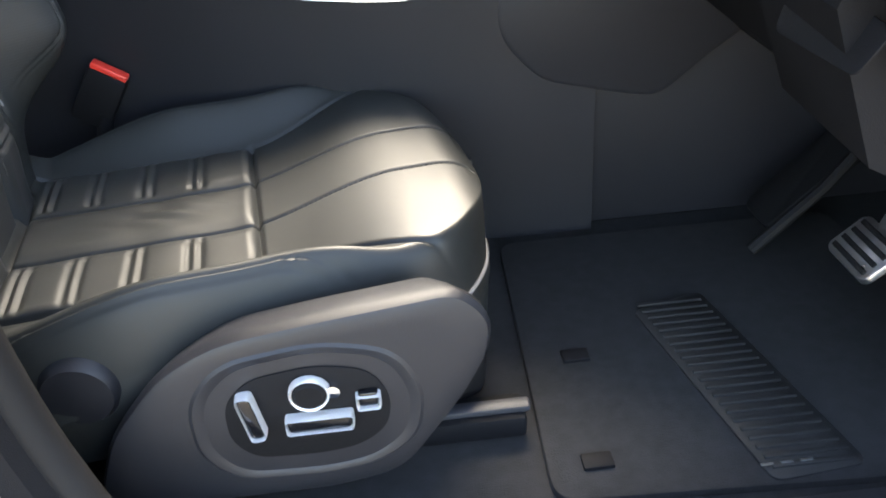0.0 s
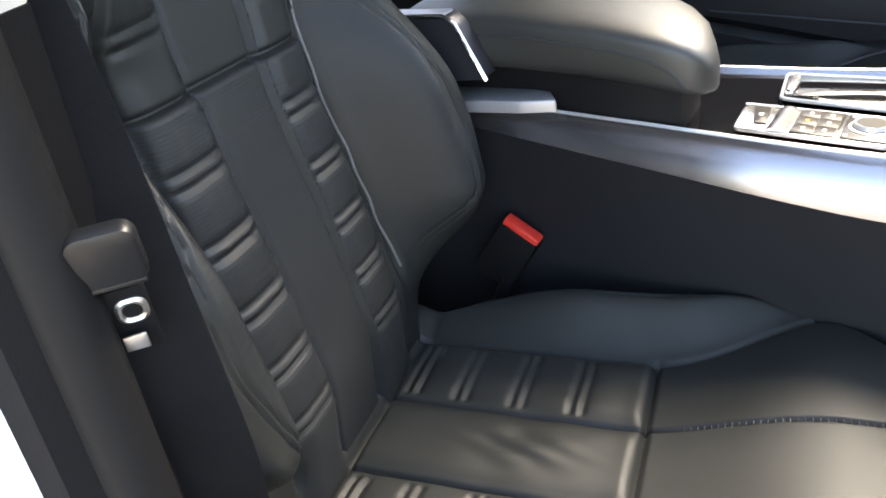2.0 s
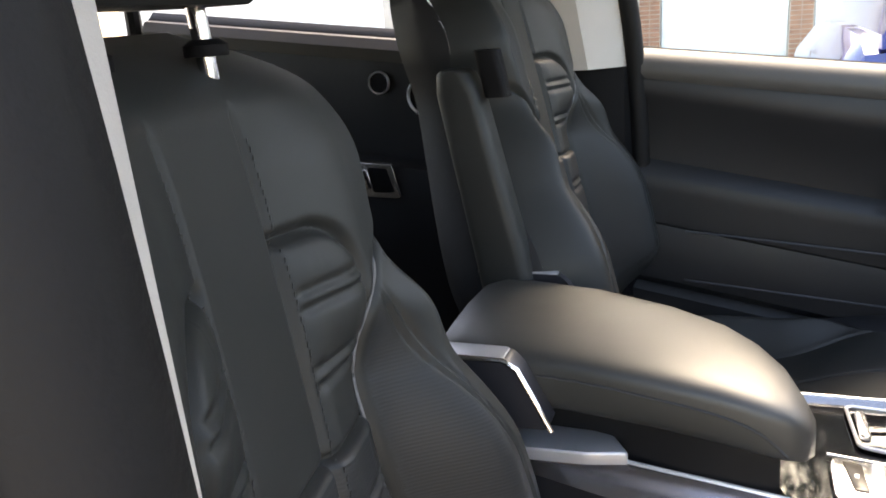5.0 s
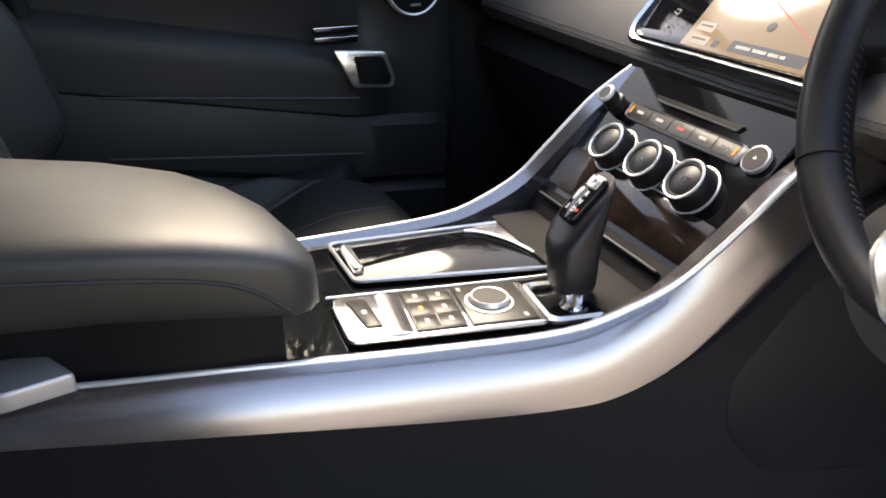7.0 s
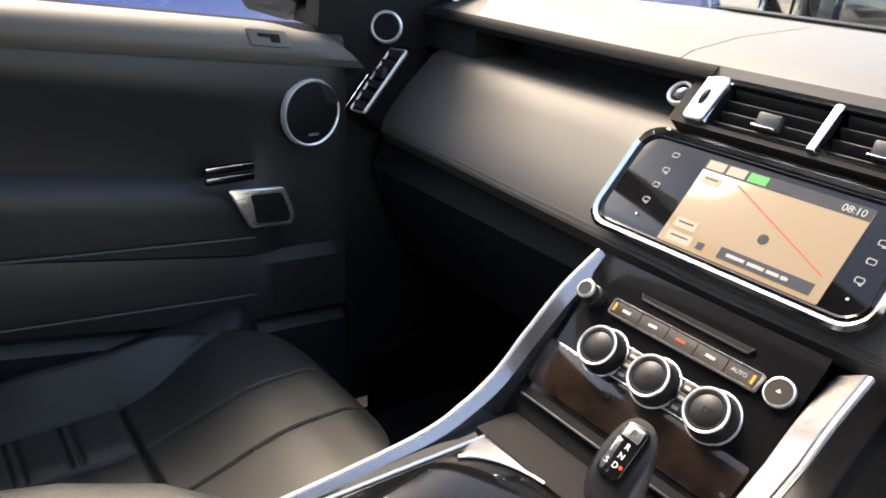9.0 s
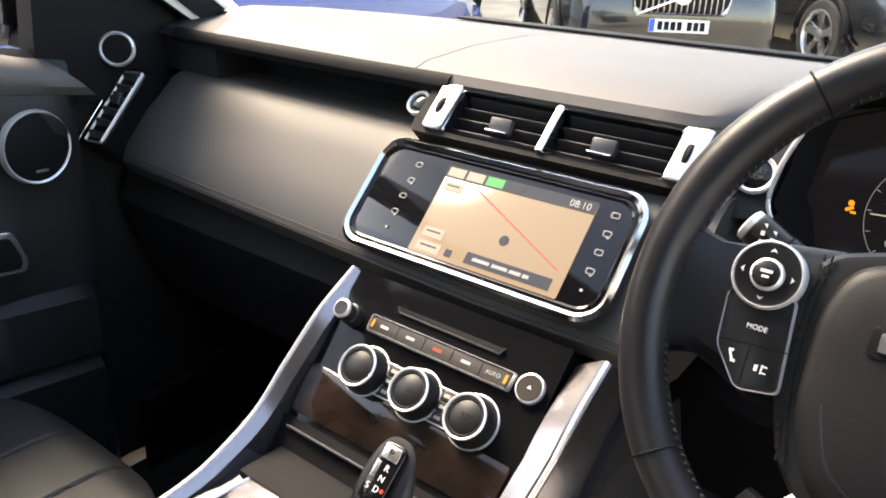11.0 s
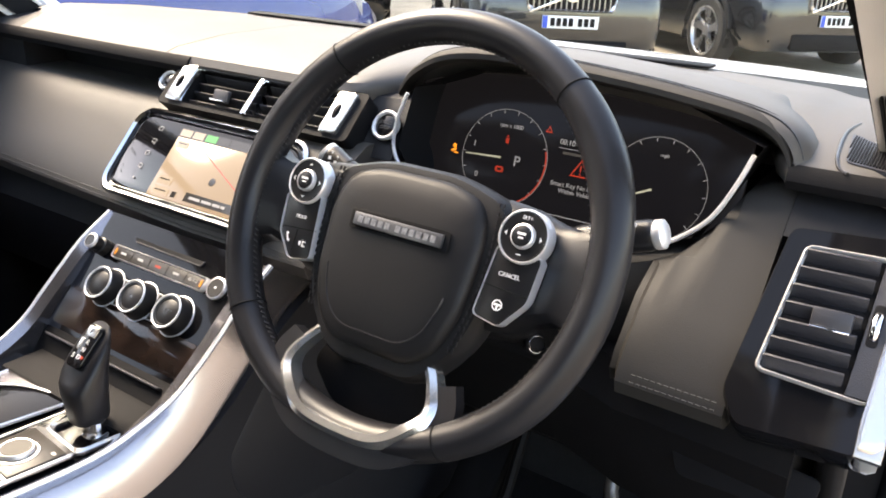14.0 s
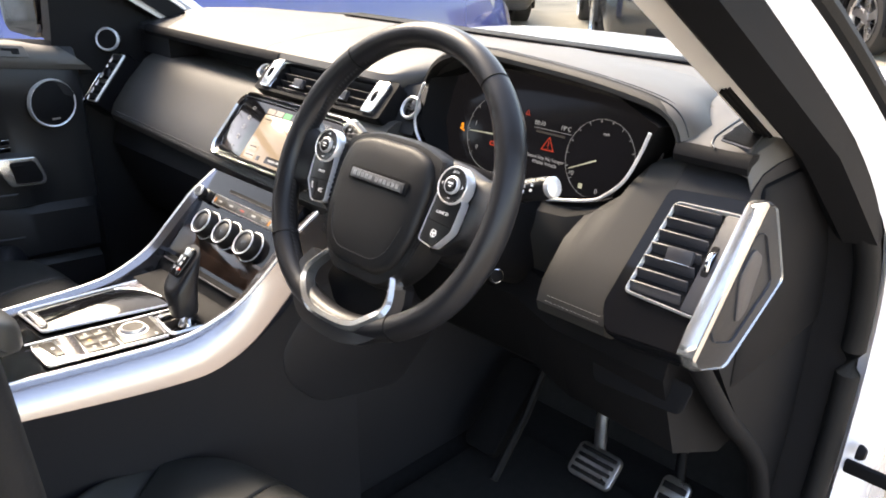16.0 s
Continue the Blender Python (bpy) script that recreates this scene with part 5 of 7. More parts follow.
        j = W @ at(s * 0.1145, 0.0205, 0.004)
        pad = part("thumb_pad", revolve([(0.0001, -0.012), (0.0205, -0.012), (0.0205, 0.004), (0.0190, 0.0055), (0.0110, 0.0045), (0.0001, 0.0045)], 40, j), POD, p)
        part("pad_ring", revolve([(0.0198, -0.010), (0.0226, -0.008), (0.0222, 0.0045), (0.0208, 0.0062), (0.0198, 0.004)], 44, j), BRIGHT, pad, "chrome ring")
        part("pad_centre", revolve([(0.0001, 0.003), (0.0092, 0.003), (0.0086, 0.0080), (0.0072, 0.0090), (0.0001, 0.0090)], 28, j), POD, pad)
        part("pad_centre_ring", revolve([(0.0085, 0.004), (0.0106, 0.0045), (0.0100, 0.0078), (0.0086, 0.0086)], 32, j), BRIGHT, pad)
        part("centre_mark", joined(bar(0.0075, 0.0020, j @ at(0, 0.0016, 0.0091)), bar(0.0045, 0.0016, j @ at(0, -0.0018, 0.0091))), PRINT, pad)
        for dx, dy, a in ((0.0152, 0, 0), (-0.0152, 0, 180), (0, 0.0152, 90), (0, -0.0152, 270)):
            if s > 0 and dx == 0:
                continue
            part("pad_mark", slab([(0.0015, 0), (-0.0009, 0.0022), (-0.0003, 0), (-0.0009, -0.0022)], 0.0005, j @ at(dx, dy, 0.0052) @ pose(0, 0, 0, 0, 0, a)), PRINT, pad)
        part("pod_gap", bar(0.041, 0.0009, W @ at(s * 0.110, -0.0245, 0.0062) @ pose(0, 0, 0, 0, 0, -s * 4)), DARK, p)
        if s < 0:
            lettering("pod_text", "MODE", 0.0046, W @ at(-0.111, -0.0135, 0.0063), PRINT, p)
            part("pod_icon", joined(bar(0.0016, 0.007, W @ at(-0.121, -0.0345, 0.0063) @ pose(0, 0, 0, 0, 0, 25)), bar(0.003, 0.0018, W @ at(-0.1215, -0.0313, 0.0063)), bar(0.003, 0.0018, W @ at(-0.1190, -0.0377, 0.0063))), PRINT, p)
            part("pod_icon", joined(bar(0.0022, 0.004, W @ at(-0.1045, -0.0375, 0.0063)), bar(0.0009, 0.006, W @ at(-0.101, -0.0375, 0.0063)), bar(0.0026, 0.0009, W @ at(-0.0990, -0.0355, 0.0063)), bar(0.0026, 0.0009, W @ at(-0.0990, -0.0395, 0.0063))), PRINT, p)
            part("key_gap", bar(0.0009, 0.025, W @ at(-0.1115, -0.0385, 0.0062)), DARK, p)
        else:
            lettering("pod_text", "CANCEL", 0.0050, W @ at(0.111, -0.0125, 0.0063), PRINT, p)
            lettering("pad_text", "SET+", 0.0042, j @ at(0, 0.0148, 0.0056), PRINT, pad)
            part("pad_mark", bar(0.004, 0.0010, j @ at(0, -0.0150, 0.0053)), PRINT, pad)
            part("pod_icon", joined(band([(0.0046 * math.cos(t), 0.0046 * math.sin(t)) for t in np.linspace(0, 6.283, 20, endpoint=False)], [(0.0036 * math.cos(t), 0.0036 * math.sin(t)) for t in np.linspace(0, 6.283, 20, endpoint=False)], 0.0005, W @ at(0.108, -0.0375, 0.0062)), bar(0.006, 0.0018, W @ at(0.108, -0.0370, 0.0063)), bar(0.0016, 0.004, W @ at(0.108, -0.0395, 0.0063))), PRINT, p)
    # lower spoke: a silver U between the hub and the rim, dark inside
    U = smooth_path([(-0.062, -0.100, -0.008), (-0.074, -0.116, -0.002), (-0.083, -0.137, 0.005), (-0.074, -0.160, 0.012), (-0.044, -0.180, 0.0165), (0, -0.184, 0.0175), (0.044, -0.180, 0.0165), (0.074, -0.160, 0.012), (0.083, -0.137, 0.005), (0.074, -0.116, -0.002), (0.062, -0.100, -0.008)], 6)
    inner = smooth_path([(-0.054, -0.104, -0.008), (-0.065, -0.119, -0.002), (-0.072, -0.138, 0.005), (-0.060, -0.153, 0.012), (-0.038, -0.169, 0.0165), (0, -0.173, 0.0175), (0.038, -0.169, 0.0165), (0.060, -0.153, 0.012), (0.072, -0.138, 0.005), (0.065, -0.119, -0.002), (0.054, -0.104, -0.008)], 6)
    part("lower_spoke", loft([[W @ (p + Vector((0, 0, 0.002))), W @ (p * 0.5 + q * 0.5 + Vector((0, 0, 0.0062))), W @ (q + Vector((0, 0, 0.004))), W @ (q - Vector((0, 0, 0.012))), W @ (p - Vector((0, 0, 0.012)))] for p, q in zip(U, inner)]), SILVER_PANEL, w, "satin silver lower spoke")
    part("lower_leather", loft([[W @ (p + Vector((0, 0, 0.001))), W @ (p + (p - q).normalized() * 0.016), W @ (p + (p - q).normalized() * 0.016 - Vector((0, 0, 0.014))), W @ (p - Vector((0, 0, 0.014)))] for p, q in zip(U[6:-6], inner[6:-6])]), RIM_LEATHER, w)
    part("spoke_back", slab([(v.x, v.y) for v in inner], 0.004, W @ at(0, 0, -0.030), 0.001), DARK, w, "dark back of the lower spoke")
    part("hub_shroud", revolve([(0.0001, -0.06), (0.052, -0.06), (0.056, -0.03), (0.054, -0.014), (0.0001, -0.014)], 32, W), DARK, w)
    col = thing("steering_column", "black steering column with two control stalks", "steering column")
    part("shroud", loft([[W @ Vector((x * k, y * k - 0.01, h)) for x, y in rrect(0.15, 0.13, 0.04, 6)] for k, h in ((0.85, -0.05), (1.0, -0.07), (1.05, -0.17), (1.1, -0.30))]), DARK, col)
    for s in (-1, 1):
        a, b = W @ Vector((s * 0.06, 0.01, -0.068)), W @ Vector((s * (0.198 if s > 0 else 0.146), 0.052 if s > 0 else 0.055, -0.050))
        pts = [a.lerp(b, t) for t in (0, 0.45, 0.52, 0.56, 0.74, 0.76, 0.97, 1.0)]
        stk = part("stalk", tube(pts, [0.008, 0.009, 0.0125, 0.0138, 0.0138, 0.0130, 0.0132, 0.0118], 24, up=(1, 0, 0)), POD, col, "black control stalk")
        part("stalk_groove", tube([a.lerp(b, t) for t in (0.742, 0.758)], 0.0140, 24, up=(1, 0, 0)), DARK, stk)
        part("stalk_cap", tube([a.lerp(b, 1.0), a.lerp(b, 1.01), a.lerp(b, 1.05), a.lerp(b, 1.065)], [0.0112, 0.0122, 0.0120, 0.0085], 24, up=(1, 0, 0)), BRIGHT, stk, "silver stalk end")
        part("stalk_mark", joined(*[rbox(0.0028, 0.0034, 0.0010, 0, Matrix.Translation(a.lerp(b, t)) @ W.to_3x3().to_4x4() @ at(0, q * 0.0136, math.sqrt(1 - q * q) * 0.0136)) for t in (0.61, 0.68, 0.81, 0.89) for q in (-0.35, 0.1, 0.5)]), PRINT, stk, smooth=False)
    lock = part("column_adjuster", revolve([(0.0001, 0), (0.011, 0), (0.011, 0.006), (0.0001, 0.008)], 24, Matrix.Translation((0.60, -0.462, 0.652)) @ W.to_3x3().to_4x4() @ pose(0, 0, 0, 0, 50, 0)), DARK, col)
    part("adjuster_ring", revolve([(0.0085, 0.005), (0.0098, 0.006), (0.0094, 0.0085), (0.0085, 0.009)], 28, Matrix.Translation((0.60, -0.462, 0.652)) @ W.to_3x3().to_4x4() @ pose(0, 0, 0, 0, 50, 0)), CHROME, lock)
    return w


wheel()


# ---- seats ----
YAW = 8.3   # the driver's seat is turned slightly inwards


def seat(side, at_xyz, label):
    s = thing("bucket_seat", label, "seat", at_xyz, group="front seats")
    oz = at_xyz[2]
    turn = Matrix.Rotation(radians(YAW if side < 0 else 0.0), 4, "Z")

    def pad_part(*a, **k):
        ob = part(*a, **k)
        ob.data.transform(turn)
        if side < 0:        # the upper back leans a little towards the console
            for v in ob.data.vertices:
                v.co.y += 0.040 * float(sstep(0.62, 0.97, v.co.z))
        return ob
    # cushion: a ribbed insert between raised bolsters, and a smooth nose with two stitched seams
    nx, nv = 320, 280
    t = np.linspace(0, 1, nx)
    xs = -0.215 + 0.603 * t ** 0.9
    X = np.repeat(xs[:, None], nv, 1)
    V = np.repeat(np.linspace(-1, 1, nv)[None, :], nx, 0)
    half_in = 0.252 * np.sqrt(np.maximum(1 - np.clip((X - 0.215) / 0.173, 0, 1) ** 2.4, 0.0))
    half_out = 0.250 * np.sqrt(np.maximum(1 - np.clip((X - 0.235) / 0.153, 0, 1) ** 2.6, 0.0))
    half = np.where(V * side > 0, half_out, half_in) - 0.02 * sstep(-0.10, -0.20, X)
    Y = V * half
    A = np.abs(Y)
    def crown(x):
        return 0.302 + 0.046 * sstep(0.08, 0.29, x) - 0.036 * np.clip((x - 0.325) / 0.065, 0, 1) ** 2.6
    Z = crown(X) + 0.022 * sstep(-0.155, -0.20, X)
    split = 0.163 + 0.062 * sstep(0.11, 0.32, X) ** 1.3     # seam between the middle and the bolsters
    bol = sstep(0.0, 0.055, A - split) * 0.056 * sstep(0.37, 0.08, X) * (0.12 + 0.88 * sstep(-0.21, 0.03, X))
    Z = Z + bol - 0.080 * np.clip((np.abs(V) - 0.88) / 0.12, 0, 1) ** 2.4
    insert = sstep(0.115, 0.098, X) * sstep(-0.170, -0.155, X) * sstep(0.166, 0.150, A)
    Z += 0.007 * insert * (1 - 0.8 * groove(A - 0.055, 0.014))
    Z -= 0.008 * groove(X - 0.113, 0.0035) * sstep(0.172, 0.160, A)
    Z -= 0.010 * groove(X + 0.168 + 0.03 * (A / 0.16) ** 4, 0.0045) * sstep(0.185, 0.165, A)
    Z -= 0.0045 * groove(A - 0.055, 0.0026) * sstep(0.395, 0.36, X) * sstep(-0.175, -0.16, X)
    Z -= 0.0065 * groove(A - split, 0.0032) * sstep(0.335, 0.26, X)
    Z -= 0.0028 * (groove(A - split - 0.060, 0.0018) + groove(A - split - 0.067, 0.0018)) * sstep(0.30, 0.20, X)
    rib = np.zeros_like(X)
    for x0 in (0.040, -0.024, -0.088, -0.145):
        rib += groove(X - x0 - 0.0065, 0.0042) + groove(X - x0 + 0.0065, 0.0042) - 0.3 * groove(X - x0, 0.004) + 0.35 * groove(X - x0, 0.018)
    Z -= 0.0032 * rib * sstep(0.060, 0.070, A) * sstep(0.160, 0.148, A)
    crease = np.sin((X * 16 + Y * 13 + 0.5 * np.sin(Y * 60)) * 2 * math.pi + 0.3) * 0.6 + np.sin((X * 9 - Y * 21) * 2 * math.pi + 1.0) * 0.4
    Z += 0.0024 * crease * np.exp(-((X - 0.0) / 0.055) ** 2 - ((Y - 0.004) / 0.036) ** 2)
    Z += 0.0010 * np.sin((X * 7 + Y * 5) * 2 * math.pi) * np.sin((X * 4 - Y * 8) * 2 * math.pi + 1.3) * insert
    pad_part("cushion", surface(X, Y, Z), LEATHER_SEAT, s, "quilted black leather seat cushion")
    rim = [(X[i, 0], Y[i, 0], Z[i, 0]) for i in range(0, nx, 5)] + [(X[-1, j], Y[-1, j], Z[-1, j]) for j in range(0, nv, 5)] + [(X[i, -1], Y[i, -1], Z[i, -1]) for i in range(nx - 1, -1, -5)]
    def drop(p, k, z):
        return (p[0] * 1.0 + max(k, 0) * (0.006 if p[0] > 0.3 else 0), p[1] * (1 + 0.03 * k), z)
    pad_part("cushion_side", loft([rim, [drop(p, 0.6, p[2] - 0.018) for p in rim], [drop(p, 0.4, p[2] * 0.4 + 0.13) for p in rim], [drop(p, -1.0, 0.165) for p in rim]], closed=False), LEATHER_SEAT, s)
    nose = [p for p in rim if p[0] > 0.270]
    pad_part("cushion_piping", tube([(p[0] + 0.001, p[1] * 1.004, p[2] - 0.001) for p in nose], 0.0026, 8), PIPING, s, "grey piped cushion edge")
    sti = []
    for q in (-0.055, 0.055):
        for x in np.arange(0.150, 0.355, 0.0062):
            sti.append(rbox(0.0010, 0.0075, 0.0010, 0, at(x, q, float(crown(x)) - 0.0022)))
    pad_part("cushion_stitching", joined(*sti), COVER_LEATHER, s, smooth=False)
    pad_part("seat_pan", rbox(0.50, 0.44, 0.13, 0.03, at(0.10, 0, 0.165)), DARK, s)
    # backrest: ribbed columns, side bolsters and shoulder wings
    nz = 380
    zz = np.linspace(0.29, 1.00, nz)
    Zb = np.repeat(zz[:, None], nv, 1)
    Vb = np.repeat(np.linspace(-1, 1, nv)[None, :], nz, 0)
    hz = np.interp(zz, (0.29, 0.38, 0.44, 0.49, 0.56, 0.62, 0.68, 0.76, 0.815, 0.85, 0.89, 0.94, 0.975, 1.0), (0.190, 0.200, 0.232, 0.272, 0.291, 0.283, 0.262, 0.230, 0.208, 0.210, 0.218, 0.207, 0.187, 0.155))
    ker = np.exp(-np.linspace(-2, 2, 31) ** 2)
    hz = np.convolve(np.pad(hz, 15, mode="edge"), ker / ker.sum(), mode="valid")
    hw = np.repeat(hz[:, None], nv, 1)
    Yb = Vb * hw
    Ab = np.abs(Yb)
    seam = np.interp(zz, (0.29, 0.45, 0.55, 0.65, 0.72, 0.765, 0.80, 0.825, 0.85, 1.0), (0.150, 0.144, 0.140, 0.138, 0.138, 0.142, 0.158, 0.182, 0.207, 0.26))
    seam = np.convolve(np.pad(seam, 6, mode="edge"), np.ones(13) / 13, mode="valid")
    sm = np.repeat(seam[:, None], nv, 1)
    Xb = -0.172 - 0.235 * (Zb - 0.42) - 0.03 * sstep(0.42, 0.29, Zb)
    wing = sstep(0.72, 0.80, Zb + 0.25 * np.maximum(Ab - 0.12, 0)) * sstep(0.04, 0.15, Ab) * sstep(1.01, 0.90, Zb)
    Xb = Xb + 0.034 * wing
    bol = sstep(0.0, 0.070, Ab - sm) * 0.100 * sstep(0.36, 0.50, Zb) * sstep(0.87, 0.60, Zb)
    Xb = Xb + bol - 0.075 * np.clip((np.abs(Vb) - 0.86) / 0.14, 0, 1) ** 2.2 - 0.06 * np.clip((Zb - 0.95) / 0.05, 0, 1) ** 2
    col = 0.046 + 0.006 * sstep(0.66, 0.74, Zb)
    out = 0.126 + 0.010 * sstep(0.66, 0.76, Zb)
    rad = np.sqrt((np.maximum(Ab - 0.085, 0) / 0.051) ** 2 + (np.maximum(Zb - 0.80, 0) / 0.056) ** 2)
    past = np.where((Zb > 0.80) & (Ab > 0.085), (rad - 1) * 0.053, np.maximum(Ab - out, Zb - 0.856))
    inpad = (Ab > col) & (past < 0)
    Xb -= 0.009 * groove(past, 0.0050) * sstep(col - 0.006, col + 0.004, Ab) * sstep(0.33, 0.36, Zb)
    Xb -= 0.0055 * groove(Ab - col, 0.0036) * sstep(0.965, 0.93, Zb)
    Xb -= 0.0075 * groove(Zb - 0.695, 0.0030) * sstep(0.138, 0.128, Ab)
    Xb += 0.006 * sstep(0.700, 0.690, Zb) * sstep(0.138, 0.125, Ab) * sstep(0.40, 0.55, Zb)
    rib = np.zeros_like(Xb)
    for z0 in (0.405, 0.463, 0.522, 0.581, 0.642, 0.752, 0.809):
        rib += groove(Zb - z0 - 0.0062, 0.0042) + groove(Zb - z0 + 0.0062, 0.0042) - 0.3 * groove(Zb - z0, 0.004) + 0.3 * groove(Zb - z0, 0.017)
    Xb -= 0.0034 * rib * np.where(inpad, sstep(col + 0.004, col + 0.014, Ab) * np.clip(-past / 0.012, 0, 1), 0)
    Xb += 0.008 * np.where(inpad, np.sin(np.clip(-past / 0.03, 0, 1) * math.pi / 2) * np.sin(np.clip((Ab - col) / 0.022, 0, 1) * math.pi / 2), 0)
    Xb -= 0.012 * groove(Ab - sm, 0.0055) * sstep(0.38, 0.44, Zb) * sstep(0.90, 0.85, Zb)
    edge_d = Ab - (hw - 0.062)
    Xb -= 0.0030 * (groove(edge_d, 0.0018) + groove(edge_d - 0.007, 0.0018)) * sstep(0.42, 0.50, Zb) * sstep(0.80, 0.76, Zb)
    back = pad_part("backrest", surface(Xb, Yb, Zb), LEATHER_SEAT, s, "quilted leather backrest with side bolsters")
    back.data.materials.append(LEATHER_PERF)
    mid_z, mid_y = (Zb[:-1, :-1] + Zb[1:, 1:]) / 2, (Ab[:-1, :-1] + Ab[1:, 1:]) / 2
    perf = ((mid_z < 0.693) & (mid_y < 0.128)) | ((mid_z > 0.40) & (mid_z < 0.78) & (mid_y > sm[:-1, :-1] + 0.012) & (mid_y < hw[:-1, :-1] - 0.068))
    back.data.polygons.foreach_set("material_index", perf.astype(np.int32).ravel())
    for q in (-1, 1):
        line = []
        for z in np.linspace(0.42, 0.845, 44):
            i = int(np.argmin(np.abs(zz - z)))
            j = int(np.argmin(np.abs(Yb[i] - q * (seam[i] + 0.004))))
            line.append((Xb[i, j] + 0.0015, Yb[i, j], z))
        pad_part("bolster_piping", tube(smooth_path(line[::3], 3), 0.0017, 8), PIPING, s, "fine grey piping")
    edge = [(Xb[i, 0], Yb[i, 0], Zb[i, 0]) for i in range(0, nz, 9)] + [(Xb[-1, j], Yb[-1, j], Zb[-1, j]) for j in range(0, nv, 6)] + [(Xb[i, -1], Yb[i, -1], Zb[i, -1]) for i in range(nz - 1, -1, -9)]
    pad_part("back_shell", loft([edge, [(p[0] - 0.02, p[1] * 1.015, p[2] + (0.006 if p[2] > 0.98 else 0)) for p in edge], [(-0.172 - 0.235 * (p[2] - 0.42) - 0.085, p[1] * 1.0, p[2]) for p in edge], [(-0.172 - 0.235 * (p[2] - 0.42) - 0.125, p[1] * 0.90, p[2] - (0.02 if p[2] > 0.98 else 0)) for p in edge], [(-0.172 - 0.235 * (p[2] - 0.42) - 0.135, p[1] * 0.5, p[2] * 0.97 + 0.01) for p in edge]], closed=False), SOFT, s, "dark seat-back shell")
    for q in (-1, 1):
        pad_part("back_piping", tube([(x - 0.018, y * 1.01, z) for x, y, z in (edge if q < 0 else edge[::-1])[3:34]], 0.003, 8), SOFT_GREY, s)
    sti = []
    for q in (-1, 1):
        for z in np.arange(0.37, 0.93, 0.0062):
            i = int(np.argmin(np.abs(zz - z)))
            y = q * (col[i, 0] + 0.006)
            j = int(np.argmin(np.abs(Yb[i] - y)))
            sti.append(rbox(0.0010, 0.0012, 0.0042, 0, at(Xb[i, j] + 0.0003, y, z)))
    pad_part("back_stitching", joined(*sti), THREAD, s, smooth=False)
    # head restraint
    hr = []
    for z, w, d in ((1.022, 0.110, 0.036), (1.030, 0.125, 0.045), (1.08, 0.135, 0.055), (1.15, 0.13, 0.055), (1.195, 0.11, 0.04), (1.203, 0.09, 0.028)):
        xc = -0.325 - 0.10 * (z - 1.0)
        hr.append([(xc + d * math.copysign(abs(math.cos(a)) ** 0.6, math.cos(a)) + 0.012 * math.sin(a) ** 2, w * math.copysign(abs(math.sin(a)) ** 0.6, math.sin(a)), z) for a in np.linspace(0, 2 * math.pi, 28, endpoint=False)])
    pad_part("head_restraint", loft(hr), LEATHER_SEAT, s, "padded head restraint")
    for q in (-0.07, 0.07):
        pad_part("restraint_post", tube([(-0.318, q, 0.97), (-0.322, q, 1.03)], 0.007, 14), CHROME, s, "chrome post")
        pad_part("post_collar", revolve([(0.0001, 0), (0.016, 0), (0.016, 0.008), (0.010, 0.012), (0.0001, 0.012)], 20, at(-0.318, q, 0.988)), DARK, s)
    # side valance with the switches
    dy = -0.009 if side < 0 else 0.0
    for q in (side,):
        prof = rounded([(-0.045, 0.150), (-0.015, 0.226), (0.045, 0.296), (0.106, 0.330), (0.204, 0.345), (0.335, 0.361), (0.364, 0.326), (0.360, 0.285), (0.335, 0.235), (0.268, 0.140), (0.196, 0.124), (0.074, 0.124), (-0.01, 0.124)], 0.030)
        cx, cz = 0.17, 0.235
        rg = []
        for k, o in ((0.86, 0.225), (0.93, 0.245), (0.985, 0.264), (0.995, 0.273), (0.975, 0.280), (0.93, 0.2825), (0.80, 0.283)):
            rg.append([(cx + (x - cx) * k, dy + q * o, cz + (z - cz) * k) for x, z in prof])
        inn = rounded([(0.080, 0.262), (0.115, 0.302), (0.200, 0.315), (0.262, 0.298), (0.284, 0.250), (0.276, 0.198), (0.240, 0.168), (0.190, 0.160), (0.105, 0.164), (0.078, 0.200)], 0.03)
        c2 = (sum(p[0] for p in inn) / len(inn), sum(p[1] for p in inn) / len(inn))
        val = part("side_valance", loft(rg), VALANCE, s, "moulded plastic seat side panel")
        if q == side:
            part("valance_dish", loft([[(c2[0] + (x - c2[0]) * k, dy + q * o, c2[1] + (z - c2[1]) * k) for x, z in inn] for k, o in ((1.14, 0.2815), (1.08, 0.2855), (1.0, 0.2845), (0.97, 0.2825))]), VALANCE, val)
            E = Matrix(((1, 0, 0, 0), (0, 0, q, dy + q * 0.2835), (0, 1, 0, 0), (0, 0, 0, 1)))
            sw = part("switch_plate", slab([(c2[0] + (x - c2[0]) * 0.78, c2[1] + (z - c2[1]) * 0.74 + 0.004) for x, z in inn], 0.0015, E), DARK, val, "black switch plate")
            part("recline_switch", slab(rrect(0.013, 0.052, 0.005), 0.012, E @ at(0.128, 0.247) @ pose(0, 0, 0, 0, 0, 8), 0.003), GLOSS, sw)
            part("recline_rim", band(rrect(0.0165, 0.0565, 0.005), rrect(0.0133, 0.0533, 0.004), 0.014, E @ at(0.128, 0.247) @ pose(0, 0, 0, 0, 0, 8)), BRIGHT, sw, "chrome switch rim")
            part("lumbar_switch", revolve([(0.0001, 0), (0.016, 0), (0.016, 0.010), (0.013, 0.013), (0.0001, 0.012)], 32, E @ at(0.186, 0.268)), DARK, sw)
            part("lumbar_ring", revolve([(0.0165, 0.002), (0.0198, 0.003), (0.0195, 0.009), (0.0182, 0.0115), (0.0167, 0.010)], 36, E @ at(0.186, 0.268)), BRIGHT, sw, "chrome ring")
